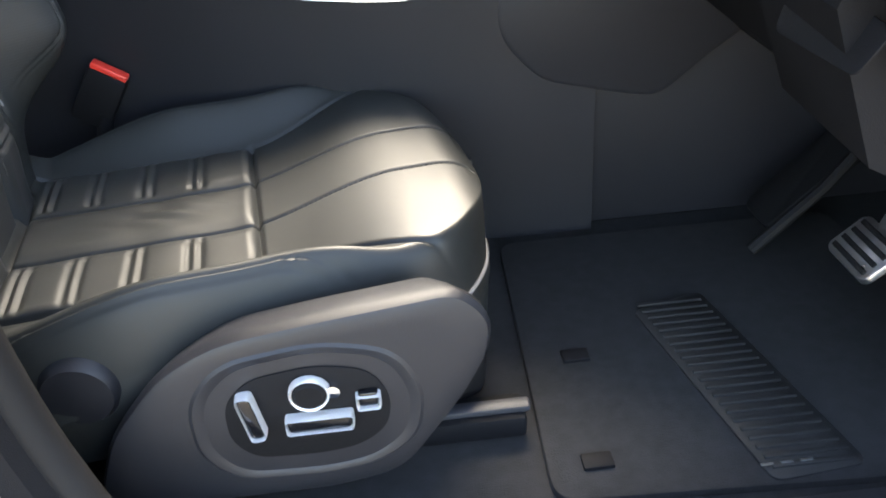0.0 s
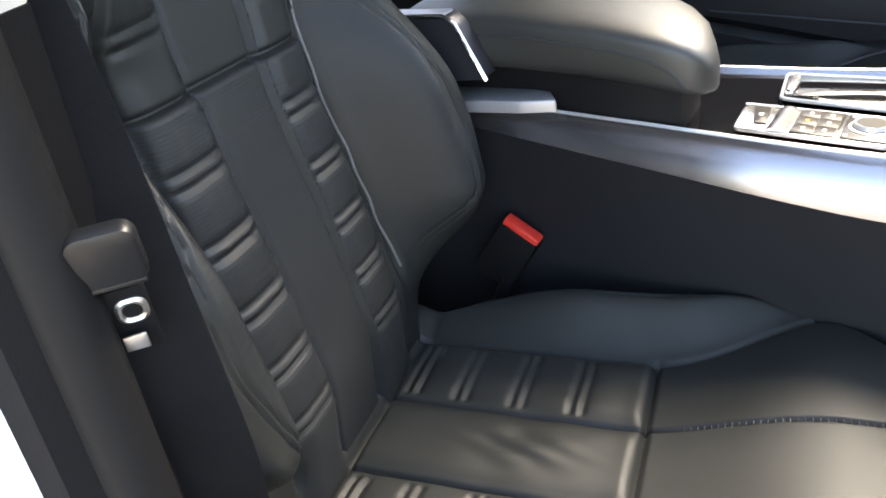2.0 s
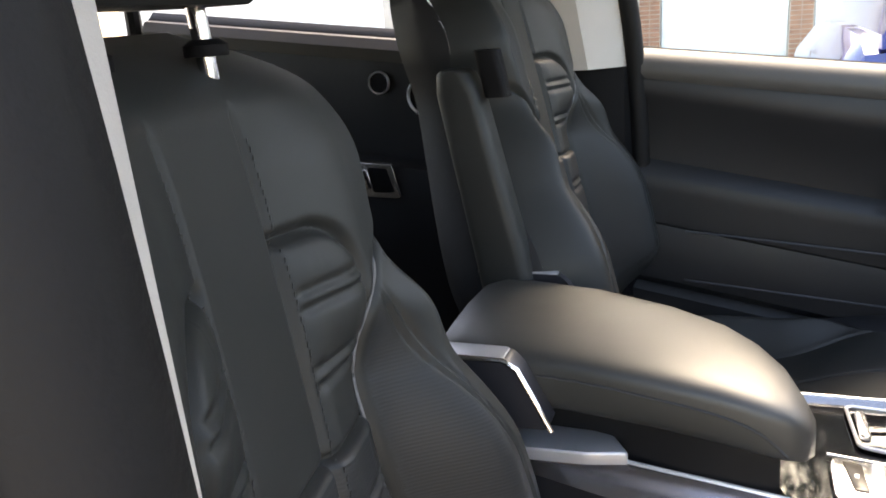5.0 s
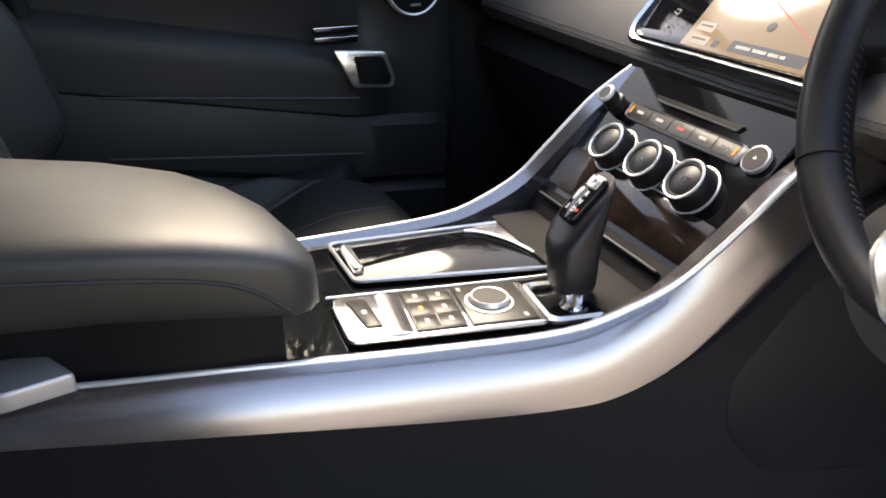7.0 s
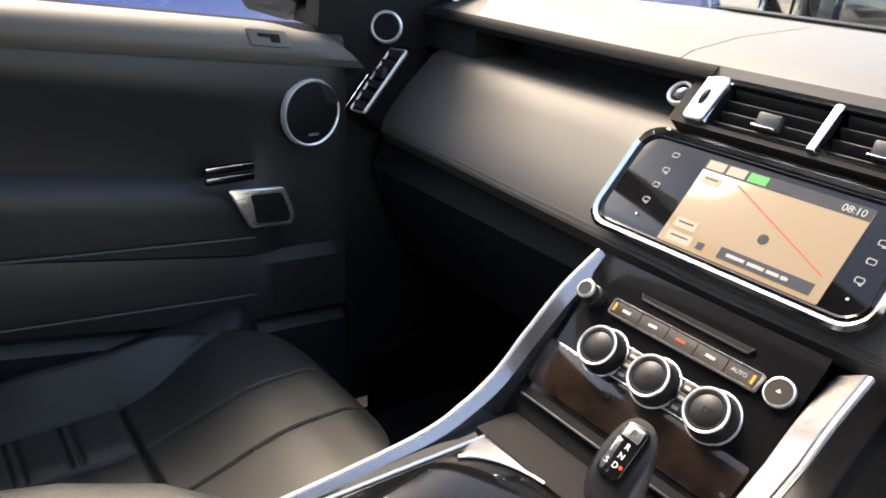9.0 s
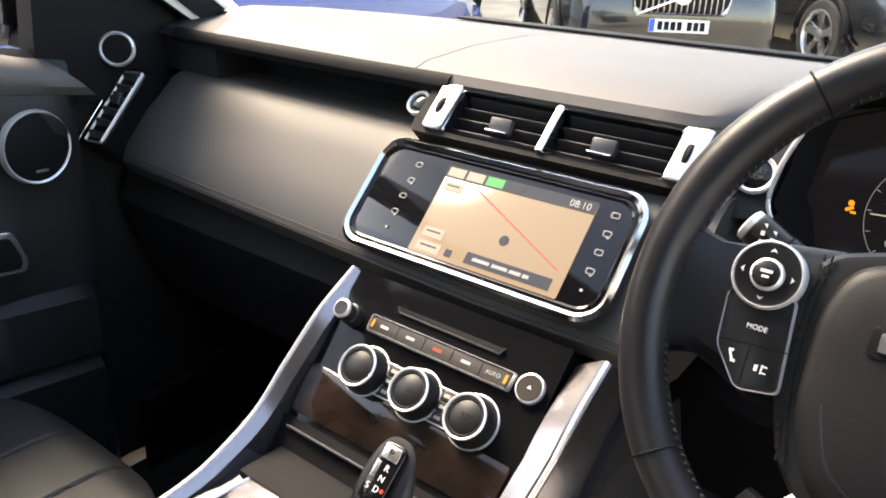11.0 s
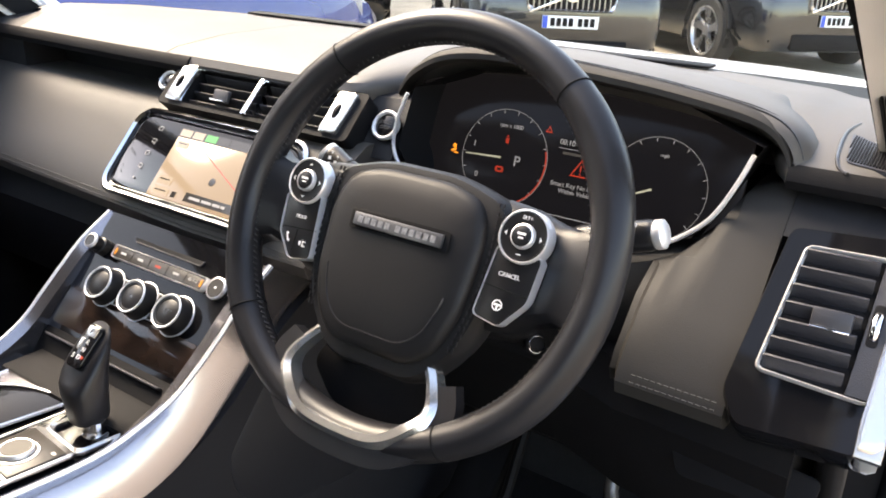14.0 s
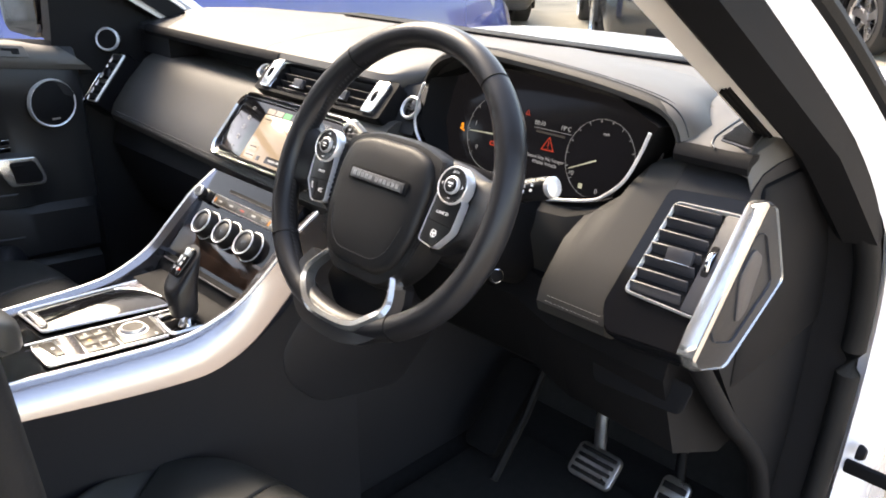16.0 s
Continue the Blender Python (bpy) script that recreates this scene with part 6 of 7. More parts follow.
            part("lumbar_tab", revolve([(0.0001, 0), (0.0075, 0), (0.0070, 0.009), (0.0001, 0.010)], 20, E @ at(0.208, 0.268)), CHROME, sw)
            part("height_switch", slab(rrect(0.062, 0.014, 0.004), 0.012, E @ at(0.191, 0.231) @ pose(0, 0, 0, 0, 0, 0), 0.003), GLOSS, sw)
            part("height_rim", band(rrect(0.0660, 0.0190, 0.004), rrect(0.0630, 0.0160, 0.003), 0.014, E @ at(0.191, 0.231)), BRIGHT, sw, "chrome switch rim")
            part("memory_switch", slab(rrect(0.019, 0.017, 0.003), 0.009, E @ at(0.240, 0.254), 0.003), GLOSS, sw)
            part("memory_rim", band(rrect(0.024, 0.018, 0.003), rrect(0.0195, 0.0135, 0.002), 0.012, E @ at(0.240, 0.251)), BRIGHT, sw)
    part("recliner_cap", revolve([(0.0001, 0), (0.040, 0), (0.040, 0.020), (0.034, 0.028), (0.0001, 0.030)], 32, Matrix(((1, 0, 0, -0.040), (0, 0, side, side * 0.235), (0, 1, 0, 0.262), (0, 0, 0, 1)))), VALANCE, s, "round recliner cover")
    for q in (-0.19, 0.19):
        rl = part("seat_rail", rbox(0.66, 0.045, 0.032, 0.006, at(0.08, q, 0.100 - oz)), DARK, s, "dark steel seat rail")
        part("rail_slide", rbox(0.66, 0.018, 0.010, 0.003, at(0.085, q - 0.004, 0.119 - oz)), SOFT_GREY, rl)
    if side > 0:
        # folding armrest, stowed upright against the backrest
        arm = []
        for z, x, w in ((0.44, -0.202, 0.068), (0.45, -0.204, 0.074), (0.64, -0.240, 0.068), (0.84, -0.282, 0.056), (0.865, -0.287, 0.044), (0.87, -0.288, 0.030)):
            arm.append([(x - 0.005 + b, -0.288 + a, z) for a, b in rrect(0.052, w, 0.014, 5)])
        part("folded_armrest", loft(arm), LEATHER_SEAT, s, "padded armrest folded upright")
        part("armrest_wheel", loft([[(x - 0.240 - 0.2 * (z - 0.84), -0.288 + y, z) for y, x in rrect(0.030, 0.030, 0.008, 5)] for z in (0.835, 0.84, 0.885, 0.892)]), DARK, s, "ribbed armrest thumbwheel")
    return s


seat(-1, (0.0, -0.388, 0.0), "black quilted leather driver's seat with silver power switches")
seat(1, (-0.005, 0.425, 0.066), "black quilted leather front passenger seat")


def buckle():
    b = thing("seat_belt_buckle", "black seat belt buckle with a red release button", "buckle", (-0.10, -0.130, 0.33))
    b.matrix_world = Matrix()
    m = Matrix.Translation((-0.103, -0.122, 0.405)) @ pose(0, 0, 0, 0, 33, 0)
    part("body", rbox(0.056, 0.026, 0.085, 0.006, m @ at(0, 0, -0.045)), DARK, b)
    part("release_button", rbox(0.052, 0.020, 0.010, 0.003, m), RED, b, "red release button")
    part("stem", tube([(-0.125, -0.125, 0.34), (-0.16, -0.13, 0.24)], 0.012, 10), DARK, b)
    part("stem_foot", rbox(0.04, 0.03, 0.17, 0.005, at(-0.17, -0.13, 0.165)), DARK, b)


buckle()


def ribbon(path, width, across, t=0.0013):
    """A strap of woven webbing along points; across: the direction of its width at each point."""
    rings = []
    P = [Vector(p) for p in path]
    for i, p in enumerate(P):
        d = (P[min(i + 1, len(P) - 1)] - P[max(i - 1, 0)]).normalized()
        a = Vector(across[i] if isinstance(across, list) else across)
        a = (a - d * a.dot(d)).normalized()
        n = d.cross(a)
        rings.append([p + a * width * k + n * h for k, h in ((-0.5, -t), (0.5, -t), (0.5, t), (-0.5, t))])
    return loft(rings)


def belt():
    b = thing("seat_belt", "black seat belt hanging beside the centre pillar", "seat belt", (-0.08, -0.69, 0.10))
    b.matrix_world = Matrix()
    path = smooth_path([(-0.30, -0.585, 1.12), (-0.21, -0.615, 0.92), (-0.115, -0.655, 0.78), (-0.060, -0.682, 0.63), (-0.050, -0.684, 0.52), (-0.076, -0.680, 0.42), (-0.11, -0.672, 0.28), (-0.14, -0.672, 0.09)], 6)
    part("webbing", ribbon(path, 0.047, (0.62, 0.78, 0)), WEB, b, "black woven webbing")
    path2 = smooth_path([(-0.31, -0.595, 1.12), (-0.20, -0.645, 0.8), (-0.12, -0.665, 0.45), (-0.15, -0.672, 0.09)], 6)
    part("webbing", ribbon(path2, 0.047, (0.85, 0.25, 0)), WEB, b, "black woven webbing")
    up = Vector((0.10, -0.08, 0.60)).normalized()
    out = Vector((0.75, -0.65, 0.0))
    out = (out - up * out.dot(up)).normalized()
    side = out.cross(up)
    m = Matrix((( side.x, up.x, out.x, -0.045), (side.y, up.y, out.y, -0.703), (side.z, up.z, out.z, 0.664), (0, 0, 0, 1)))
    part("tongue", joined(band(rrect(0.016, 0.016, 0.006), rrect(0.010, 0.009, 0.004), 0.003, m @ at(0, 0.003)), rbox(0.012, 0.010, 0.002, 0.0008, m @ at(0.003, -0.014, 0.006))), STEEL, b, "steel belt tongue")
    part("tongue_slot", rbox(0.022, 0.042, 0.006, 0.002, m @ at(0.002, -0.004, -0.002)), DARK, b)
    part("tongue_grip", slab(rrect(0.034, 0.034, 0.008), 0.010, m @ at(0.002, 0.038, -0.003), 0.004), POD_BELT, b)
    part("grip_edge", rbox(0.030, 0.003, 0.003, 0.001, m @ at(0.002, 0.024, 0.006)), POD_BELT, b)
    part("stop_button", revolve([(0.0001, 0), (0.007, 0), (0.006, 0.003), (0.0001, 0.004)], 16, Matrix.Translation((-0.06, -0.676, 0.575)) @ pose(0, 0, 0, 90, 0, 15)), DARK, b)


belt()


# ---- passenger doors ----
def door():
    d = thing("door_1", "black leather-trimmed front passenger door, closed", "door", (0.3, 0.76, 0.15), kind="structure")
    d.matrix_world = Matrix()
    def z_sill(x):
        return 0.902 - 0.12 * (x + 0.1)
    def z_belt(x):      # the recess and the armrest fall away faster than the sill
        return 0.912 - 0.19 * (min(x, 0.35) + 0.1) - 0.07 * max(0.0, x - 0.35)
    xs = np.linspace(-0.15, 0.95, 60)
    prof = [(0.755, 0.02), (0.735, 0.002), (0.722, -0.02), (0.710, -0.060), (0.712, -0.088), (0.730, -0.118), (0.735, -0.210), (0.706, -0.226), (0.688, -0.240), (0.684, -0.262), (0.690, -0.325), (0.704, -0.330), (0.700, -0.345), (0.700, -0.44), (0.715, -0.455), (0.690, -0.470), (0.690, -0.60), (0.70, -0.70), (0.78, -0.70), (0.80, 0.0)]
    rings = []
    for x in xs:
        f = float(sstep(0.30, 0.46, x))
        r = []
        for i, (y, dz) in enumerate(prof):
            yy = y
            if 5 <= i <= 11:      # the recess and armrest fade out towards the speaker
                yy = y * (1 - f) + 0.722 * f
            yy = max(yy, 0.70 + 0.07 * float(sstep(0.522, 0.565, x)))
            r.append((x, yy, (z_sill(x) - 0.010 if dz > -0.05 else z_belt(x)) + dz))
        rings.append(r)
    part("trim_panel", loft(rings), DOOR_LEATHER, d, "black stitched leather door panel")
    sill = [(0.714, -0.048), (0.706, -0.034), (0.707, -0.022), (0.716, -0.008), (0.735, 0.004), (0.760, 0.009), (0.765, -0.045)]
    # the lightened leather stands for window light on the sill
    part("sill_top", loft([[(x - 1.1 * max(0.0, dz + 0.048) * float(sstep(0.40, 0.565, x)), y, z_sill(x) + dz) for y, dz in sill] for x in np.linspace(-0.15, 0.568, 30)]), SKYLIT_LEATHER, d, "leather-covered window sill")
    def on_door(x, z, y=0.690):
        return Matrix(((1, 0, 0, x), (0, 0, -1, y), (0, 1, 0, z), (0, 0, 0, 1)))
    h = part("handle_bezel", slab(rounded([(-0.052, 0.036), (0.040, 0.028), (0.056, -0.020), (0.050, -0.036), (-0.020, -0.030)], 0.008), 0.010, on_door(0.368, 0.583), 0.003), SILVER_PANEL, d, "silver door handle bezel")
    part("handle_well", slab(rounded([(-0.018, 0.024), (0.034, 0.020), (0.047, -0.016), (0.043, -0.028), (-0.004, -0.024)], 0.008), 0.0112, on_door(0.368, 0.583), 0.0005), DARK, h, "dark handle recess")
    part("handle_lever", loft([[tuple((on_door(0.368, 0.583) @ at(x, y, z)).translation) for x, y, z in ((a, -0.022, 0.008), (a + 0.010, -0.022, 0.014), (a + 0.006, 0.016, 0.014), (a - 0.006, 0.016, 0.008))] for a in (-0.012, 0.0, 0.004)]), DARK, h)
    for k in range(2):
        part("memory_keys", rbox(0.075, 0.012, 0.012, 0.003, at(0.325, 0.690, 0.650 - 0.016 * k)), GLOSS, d)
        part("key_edge", rbox(0.075, 0.002, 0.0016, 0.0006, at(0.325, 0.6835, 0.655 - 0.016 * k)), CHROME, d)
    sp = part("speaker_grille", revolve([(0.0001, 0.004), (0.045, 0.004), (0.049, 0.002), (0.049, -0.01)], 44, on_door(0.470, 0.713, 0.712) @ pose(0, 0, 0, 0, 8, 0)), DARK, d, "round black speaker grille")
    part("speaker_ring", revolve([(0.0480, -0.006), (0.0530, -0.004), (0.0525, 0.004), (0.0505, 0.007), (0.0480, 0.005)], 52, on_door(0.470, 0.713, 0.712) @ pose(0, 0, 0, 0, 8, 0)), BRIGHT, sp, "chrome speaker ring")
    part("speaker_mark", rbox(0.022, 0.004, 0.001, 0, on_door(0.470, 0.679, 0.7075)), STEEL, sp)
    lock = on_door(0.404, 0.829, 0.7125) @ pose(0, 0, 0, -33, 0, -6.8)
    lk = part("lock_plate", slab(rounded([(-0.033, 0.013), (0.028, 0.013), (0.036, -0.013), (-0.028, -0.013)], 0.003), 0.0022, lock, 0.001), SKYLIT_LEATHER, d, "small beige lock plate")
    part("lock_switch", slab([(-0.016, 0.006), (0.018, 0.006), (0.018, -0.007), (0.004, -0.007), (0.002, 0.000), (-0.016, 0.001)], 0.003, lock, 0.0004), DARK, lk, "black lock switch")
    for z in (0.545, 0.445):
        part("pocket_line", tube([(x, 0.6895 + (0.004 if z < 0.5 else 0), z + 0.03 - 0.10 * (x + 0.06)) for x in np.linspace(-0.05, 0.36, 12)], 0.0022, 6), SOFT_GREY, d)
    # sail panel with the tweeter
    part("sail_panel", loft([[(0.500, y, 0.830), (0.55, y, 0.76), (0.80, y, 0.76), (0.70, y, 0.92), (0.56, y, 1.01), (0.515, y, 1.02)] for y in (0.742, 0.785)]), DARK, d, "black mirror sail panel")
    tw = part("tweeter", revolve([(0.0001, 0.004), (0.020, 0.004), (0.022, 0.0), (0.022, -0.03)], 32, facing((0.618, 0.730, 0.834), 78, 48)), DARK, d)
    part("tweeter_ring", revolve([(0.0215, -0.004), (0.0262, -0.002), (0.0258, 0.005), (0.0235, 0.0075), (0.0210, 0.004)], 36, facing((0.618, 0.730, 0.834), 78, 48)), BRIGHT, tw, "chrome tweeter ring")
    part("door_skin", loft([[(x, 0.80, -0.02), (x, 0.88, 0.0), (x, 0.91, 0.35), (x, 0.89, z_sill(x) - 0.06), (x, 0.82, z_sill(x) - 0.01), (x, 0.80, z_sill(x) - 0.03)] for x in np.linspace(-0.15, 1.0, 12)]), WHITE_PAINT, d)
    fr = smooth_path([(-0.20, 0.76, 0.91), (-0.255, 0.72, 1.10), (-0.26, 0.69, 1.22), (-0.1, 0.70, 1.25), (0.12, 0.72, 1.22), (0.40, 0.755, 1.09), (0.60, 0.775, 0.97)], 5)
    part("window_frame", tube(fr, 0.016, 8), RUBBER, d)
    g = part("window_pane", loft([[(-0.14, 0.770, 0.90), (0.42, 0.770, 0.80), (0.42, 0.774, 0.80), (-0.14, 0.774, 0.90)], [(-0.20, 0.730, 1.08), (0.40, 0.755, 1.06), (0.40, 0.759, 1.06), (-0.20, 0.734, 1.08)], [(-0.25, 0.70, 1.23), (0.08, 0.72, 1.235), (0.08, 0.724, 1.235), (-0.25, 0.704, 1.23)]]), GLASS, d, "clear side window")
    g.visible_shadow = False
    mir = thing("door_mirror", "black door mirror outside the passenger window", "mirror", (0.55, 0.95, 0.85))
    mir.matrix_world = Matrix()
    part("housing", loft([[(0.52 + fx, 0.985 + a * k, 0.905 + b * k) for a, b in rrect(0.24, 0.16, 0.05)] for k, fx in ((0.97, 0.0), (1.0, 0.01), (0.95, 0.06), (0.6, 0.10), (0.2, 0.115))]), GLOSS, mir)
    part("glass", slab(rrect(0.215, 0.135, 0.04), 0.002, Matrix(((0, 0, -1, 0.522), (1, 0, 0, 0.985), (0, 1, 0, 0.905), (0, 0, 0, 1)))), mat("mirror_silver", (0.9, 0.9, 0.9), 0.02, 1.0, rvar=0.01), mir, "silvered mirror glass")
    part("foot", loft([[(0.56 + a, y, 0.84 + b) for a, b in rrect(0.06, 0.03, 0.012)] for y in (0.79, 0.90)]), DARK, mir)
    # rear door
    r = thing("door_2", "black trimmed rear passenger door, closed", "door", (-0.7, 0.76, 0.15), kind="structure")
    r.matrix_world = Matrix()
    def zs(x):
        return 0.935 - 0.12 * (x + 0.45)
    prof = [(0.755, 0.02), (0.735, 0.005), (0.724, -0.03), (0.720, -0.10), (0.728, -0.18), (0.732, -0.25), (0.700, -0.262), (0.690, -0.30), (0.70, -0.42), (0.695, -0.60), (0.70, -0.75), (0.78, -0.75), (0.80, 0.0)]
    part("trim_panel", loft([[(x, y, zs(x) + dz) for y, dz in prof] for x in np.linspace(-1.25, -0.33, 20)]), SOFT, r)
    part("sill_top", loft([[(x, 0.712, zs(x) - 0.045), (x, 0.705, zs(x) - 0.02), (x, 0.72, zs(x)), (x, 0.765, zs(x) + 0.008), (x, 0.765, zs(x) - 0.045)] for x in np.linspace(-1.25, -0.33, 12)]), DASH_LEATHER, r)
    for (x, z, q) in ((-0.672, 0.872, 0.024), (-0.568, 0.842, 0.042)):
        sp = part("speaker_grille", revolve([(0.0001, 0.003), (q * 0.85, 0.003), (q * 0.9, -0.008)], 36, on_door(x, z, 0.716)), DARK, r)
        part("speaker_ring", revolve([(q * 0.88, -0.004), (q, -0.003), (q, 0.004), (q * 0.93, 0.007), (q * 0.86, 0.003)], 40, on_door(x, z, 0.716)), BRIGHT, sp, "chrome speaker ring")
    h = part("handle_bezel", slab(rounded([(-0.062, 0.040), (0.048, 0.034), (0.066, -0.036), (0.058, -0.042), (-0.038, -0.038)], 0.006), 0.010, on_door(-0.695, 0.672, 0.693), 0.003), SILVER_PANEL, r, "silver door handle bezel")
    part("handle_well", slab(rounded([(-0.008, 0.026), (0.036, 0.024), (0.052, -0.028), (0.002, -0.028)], 0.006), 0.0112, on_door(-0.695, 0.672, 0.693), 0.0005), DARK, h)
    part("handle_lever", rbox(0.012, 0.044, 0.010, 0.003, on_door(-0.695, 0.672, 0.693) @ at(-0.012, 0, 0.012) @ pose(0, 0, 0, 0, 0, 12)), CHROME, h)
    part("window_frame", tube(smooth_path([(-0.34, 0.765, 0.92), (-0.36, 0.72, 1.10), (-0.38, 0.69, 1.22), (-0.8, 0.68, 1.25), (-1.2, 0.69, 1.20), (-1.3, 0.74, 0.99)], 5), 0.018, 8), RUBBER, r)
    part("door_skin", loft([[(x, 0.80, 0.0), (x, 0.90, 0.3), (x, 0.86, zs(x) - 0.05), (x, 0.80, zs(x) - 0.02)] for x in (-1.3, -0.8, -0.35)]), WHITE_PAINT, r)
    # bench in the back, a dark shape behind the front seats
    b = thing("rear_seat", "black leather rear bench seat", "seat", (-1.2, 0, 0.1))
    b.matrix_world = Matrix()
    part("bench_cushion", rbox(0.50, 1.36, 0.18, 0.05, at(-1.15, 0, 0.30), 4), LEATHER_SEAT, b)
    part("bench_back", rbox(0.16, 1.36, 0.60, 0.06, at(-1.46, 0, 0.64) @ pose(0, 0, 0, 0, -14, 0), 4), LEATHER_SEAT, b)


door()


# ---- footwell ----
def footwell():
    m = thing("floor_mat", "black carpet footwell mat with a ribbed heel pad", "mat", (0.65, -0.45, FLOOR_Z))
    m.matrix_world = Matrix()
    part("mat_body", slab(rounded([(0.42, -0.70), (0.80, -0.72), (0.98, -0.60), (0.98, -0.19), (0.44, -0.19)], 0.03), 0.010, at(0, 0, FLOOR_Z), 0.004), CARPET, m)
    pad = rounded([(0.595, -0.40), (0.70, -0.37), (0.765, -0.70), (0.655, -0.71)], 0.015)
    hp = part("heel_pad", slab(pad, 0.013, at(0, 0, FLOOR_Z), 0.002), MATT_MAT, m, "ribbed black heel pad")
    for k in range(22):
        f = k / 21
        y = -0.392 - 0.300 * f
        x0, x1 = 0.604 + 0.056 * f, 0.695 + 0.060 * f
        part("rib", rbox(x1 - x0, 0.006, 0.004, 0.001, at((x0 + x1) / 2, y, FLOOR_Z + 0.0145)), MATT_MAT, hp)
    for x, y in ((0.478, -0.655), (0.495, -0.478)):
        part("mat_clip", rbox(0.035, 0.022, 0.006, 0.002, at(x, y, FLOOR_Z + 0.012)), DARK, m)
    for k in range(3):
        part("mat_mark", rbox(0.014, 0.003, 0.002, 0.0005, at(0.655 + 0.022 * k, -0.690, FLOOR_Z + 0.0165)), STEEL, m)
    p = thing("pedal", "ribbed steel brake pedal on a dark arm", "pedal", (0.84, -0.50, 0.23), group="pedals")
    p.matrix_world = Matrix()
    def pedal(parent, M, w, h):
        part("pad", slab(rrect(w, h, 0.012), 0.010, M, 0.003), STEEL, parent, "brushed steel pad")
        for k in range(4):
            part("grip", rbox(w * 0.82, h * 0.11, 0.004, 0.0015, M @ at(0, h * (-0.33 + 0.22 * k), 0.011)), RUBBER, parent, "black rubber grip")
    B = facing((0.842, -0.503, 0.228), 42)
    pedal(p, B, 0.085, 0.062)
    part("arm", tube([tuple((B @ at(0.0, 0.01, 0.0)).translation), (0.90, -0.47, 0.28), (0.98, -0.46, 0.40), (1.02, -0.45, 0.52)], 0.011, 10), STEEL, p)
    a = thing("pedal", "narrow ribbed steel accelerator pedal", "pedal", (0.83, -0.60, 0.2), group="pedals")
    a.matrix_world = Matrix()
    A = facing((0.865, -0.632, 0.205), 50)
    pedal(a, A, 0.05, 0.10)
    part("arm", tube([tuple((A @ at(0, 0.04, 0)).translation), (0.96, -0.60, 0.32), (1.02, -0.60, 0.46)], 0.009, 10), DARK, a)
    f = thing("foot_rest", "black ribbed foot rest on the bulkhead", "foot rest", (0.95, -0.25, 0.2))
    f.matrix_world = Matrix()
    part("plate", slab(rrect(0.08, 0.20, 0.015), 0.02, facing((0.92, -0.235, 0.18), 45), 0.004), RUBBER, f)
    part("edge", tube([(0.80, -0.31, 0.11), (0.90, -0.30, 0.20), (0.98, -0.29, 0.30)], 0.009, 8), RUBBER, f)
    lp = thing("lower_switches", "small grey switches under the dash", "switch panel", (0.62, -0.66, 0.58))
    lp.matrix_world = Matrix()
    L = facing((0.628, -0.672, 0.578), 62)
    part("plate", slab(rounded([(-0.075, 0.026), (0.075, 0.014), (0.07, -0.024), (-0.05, -0.028)], 0.01), 0.002, L, 0.001), DARK, lp)
    for x, w, h in ((-0.045, 0.008, 0.003), (0.0, 0.003, 0.009), (0.018, 0.008, 0.005)):
        part("mark", rbox(w, h, 0.001, 0, L @ at(x, 0.0, 0.0026)), PRINT, lp)
    kp = thing("side_kick_panel", "black plastic kick panel beside the pedals", "panel", (0.8, -0.73, 0.1))
    kp.matrix_world = Matrix()
    part("panel", slab([(1.02, 0.62), (0.66, 0.62), (0.72, 0.54), (0.80, 0.44), (0.89, 0.33), (0.94, 0.20), (0.95, 0.08), (1.02, 0.08)], 0.02, Matrix(((1, 0, 0, 0), (0, 0, -1, -0.735), (0, 1, 0, 0), (0, 0, 0, 1)))), DARK, kp)
    part("lip", tube(smooth_path([(0.615, -0.748, 0.645), (0.647, -0.75, 0.60), (0.742, -0.75, 0.495), (0.82, -0.752, 0.42), (0.885, -0.755, 0.335), (0.93, -0.76, 0.20), (0.93, -0.76, 0.10)], 5), 0.013, 10), DARK, kp)
    pk = thing("side_kick_panel", "black plastic kick panel in the passenger footwell", "panel", (0.8, 0.75, 0.1))
    pk.matrix_world = Matrix()
    part("panel", slab([(0.60, 0.05), (1.20, 0.05), (1.30, 0.62), (0.98, 0.62), (0.94, 0.40), (0.80, 0.26), (0.60, 0.22)], 0.012, Matrix(((1, 0, 0, 0), (0, 0, -1, 0.752), (0, 1, 0, 0), (0, 0, 0, 1)))), DARK, pk)
    part("lip", tube(smooth_path([(0.60, 0.742, 0.222), (0.80, 0.742, 0.262), (0.94, 0.742, 0.402), (0.98, 0.742, 0.62)], 5), 0.008, 8), RUBBER, pk)
    st = thing("door_check_strap", "black steel door check strap on the hinge pillar", "door strap", (1.0, -0.86, 0.35))
    st.matrix_world = Matrix()
    part("strap", rbox(0.012, 0.12, 0.022, 0.004, at(0.985, -0.90, 0.345)), DARK, st)
    part("bolt", revolve([(0.0001, 0), (0.012, 0), (0.012, 0.006), (0.008, 0.012), (0.0001, 0.012)], 12, Matrix.Translation((0.985, -0.853, 0.375)) @ pose(0, 0, 0, 90, 0, 0)), DARK, st)


footwell()


# ---- outside ----
def ground_z(x):
    return -0.45 + 0.0357 * x


GRAVEL = mat("pale_gravel", (0.33, 0.285, 0.22), 0.9, grain=-40, bump=1.0, var=0.3, var_scale=1.6)
BRICK = mat("red_brick", (0.34, 0.17, 0.11), 0.85, grain=-120, bump=0.6, var=0.25, var_scale=9)
MORTAR = mat("mortar", (0.45, 0.41, 0.36), 0.9, grain=-200, bump=0.5, var=0.1)
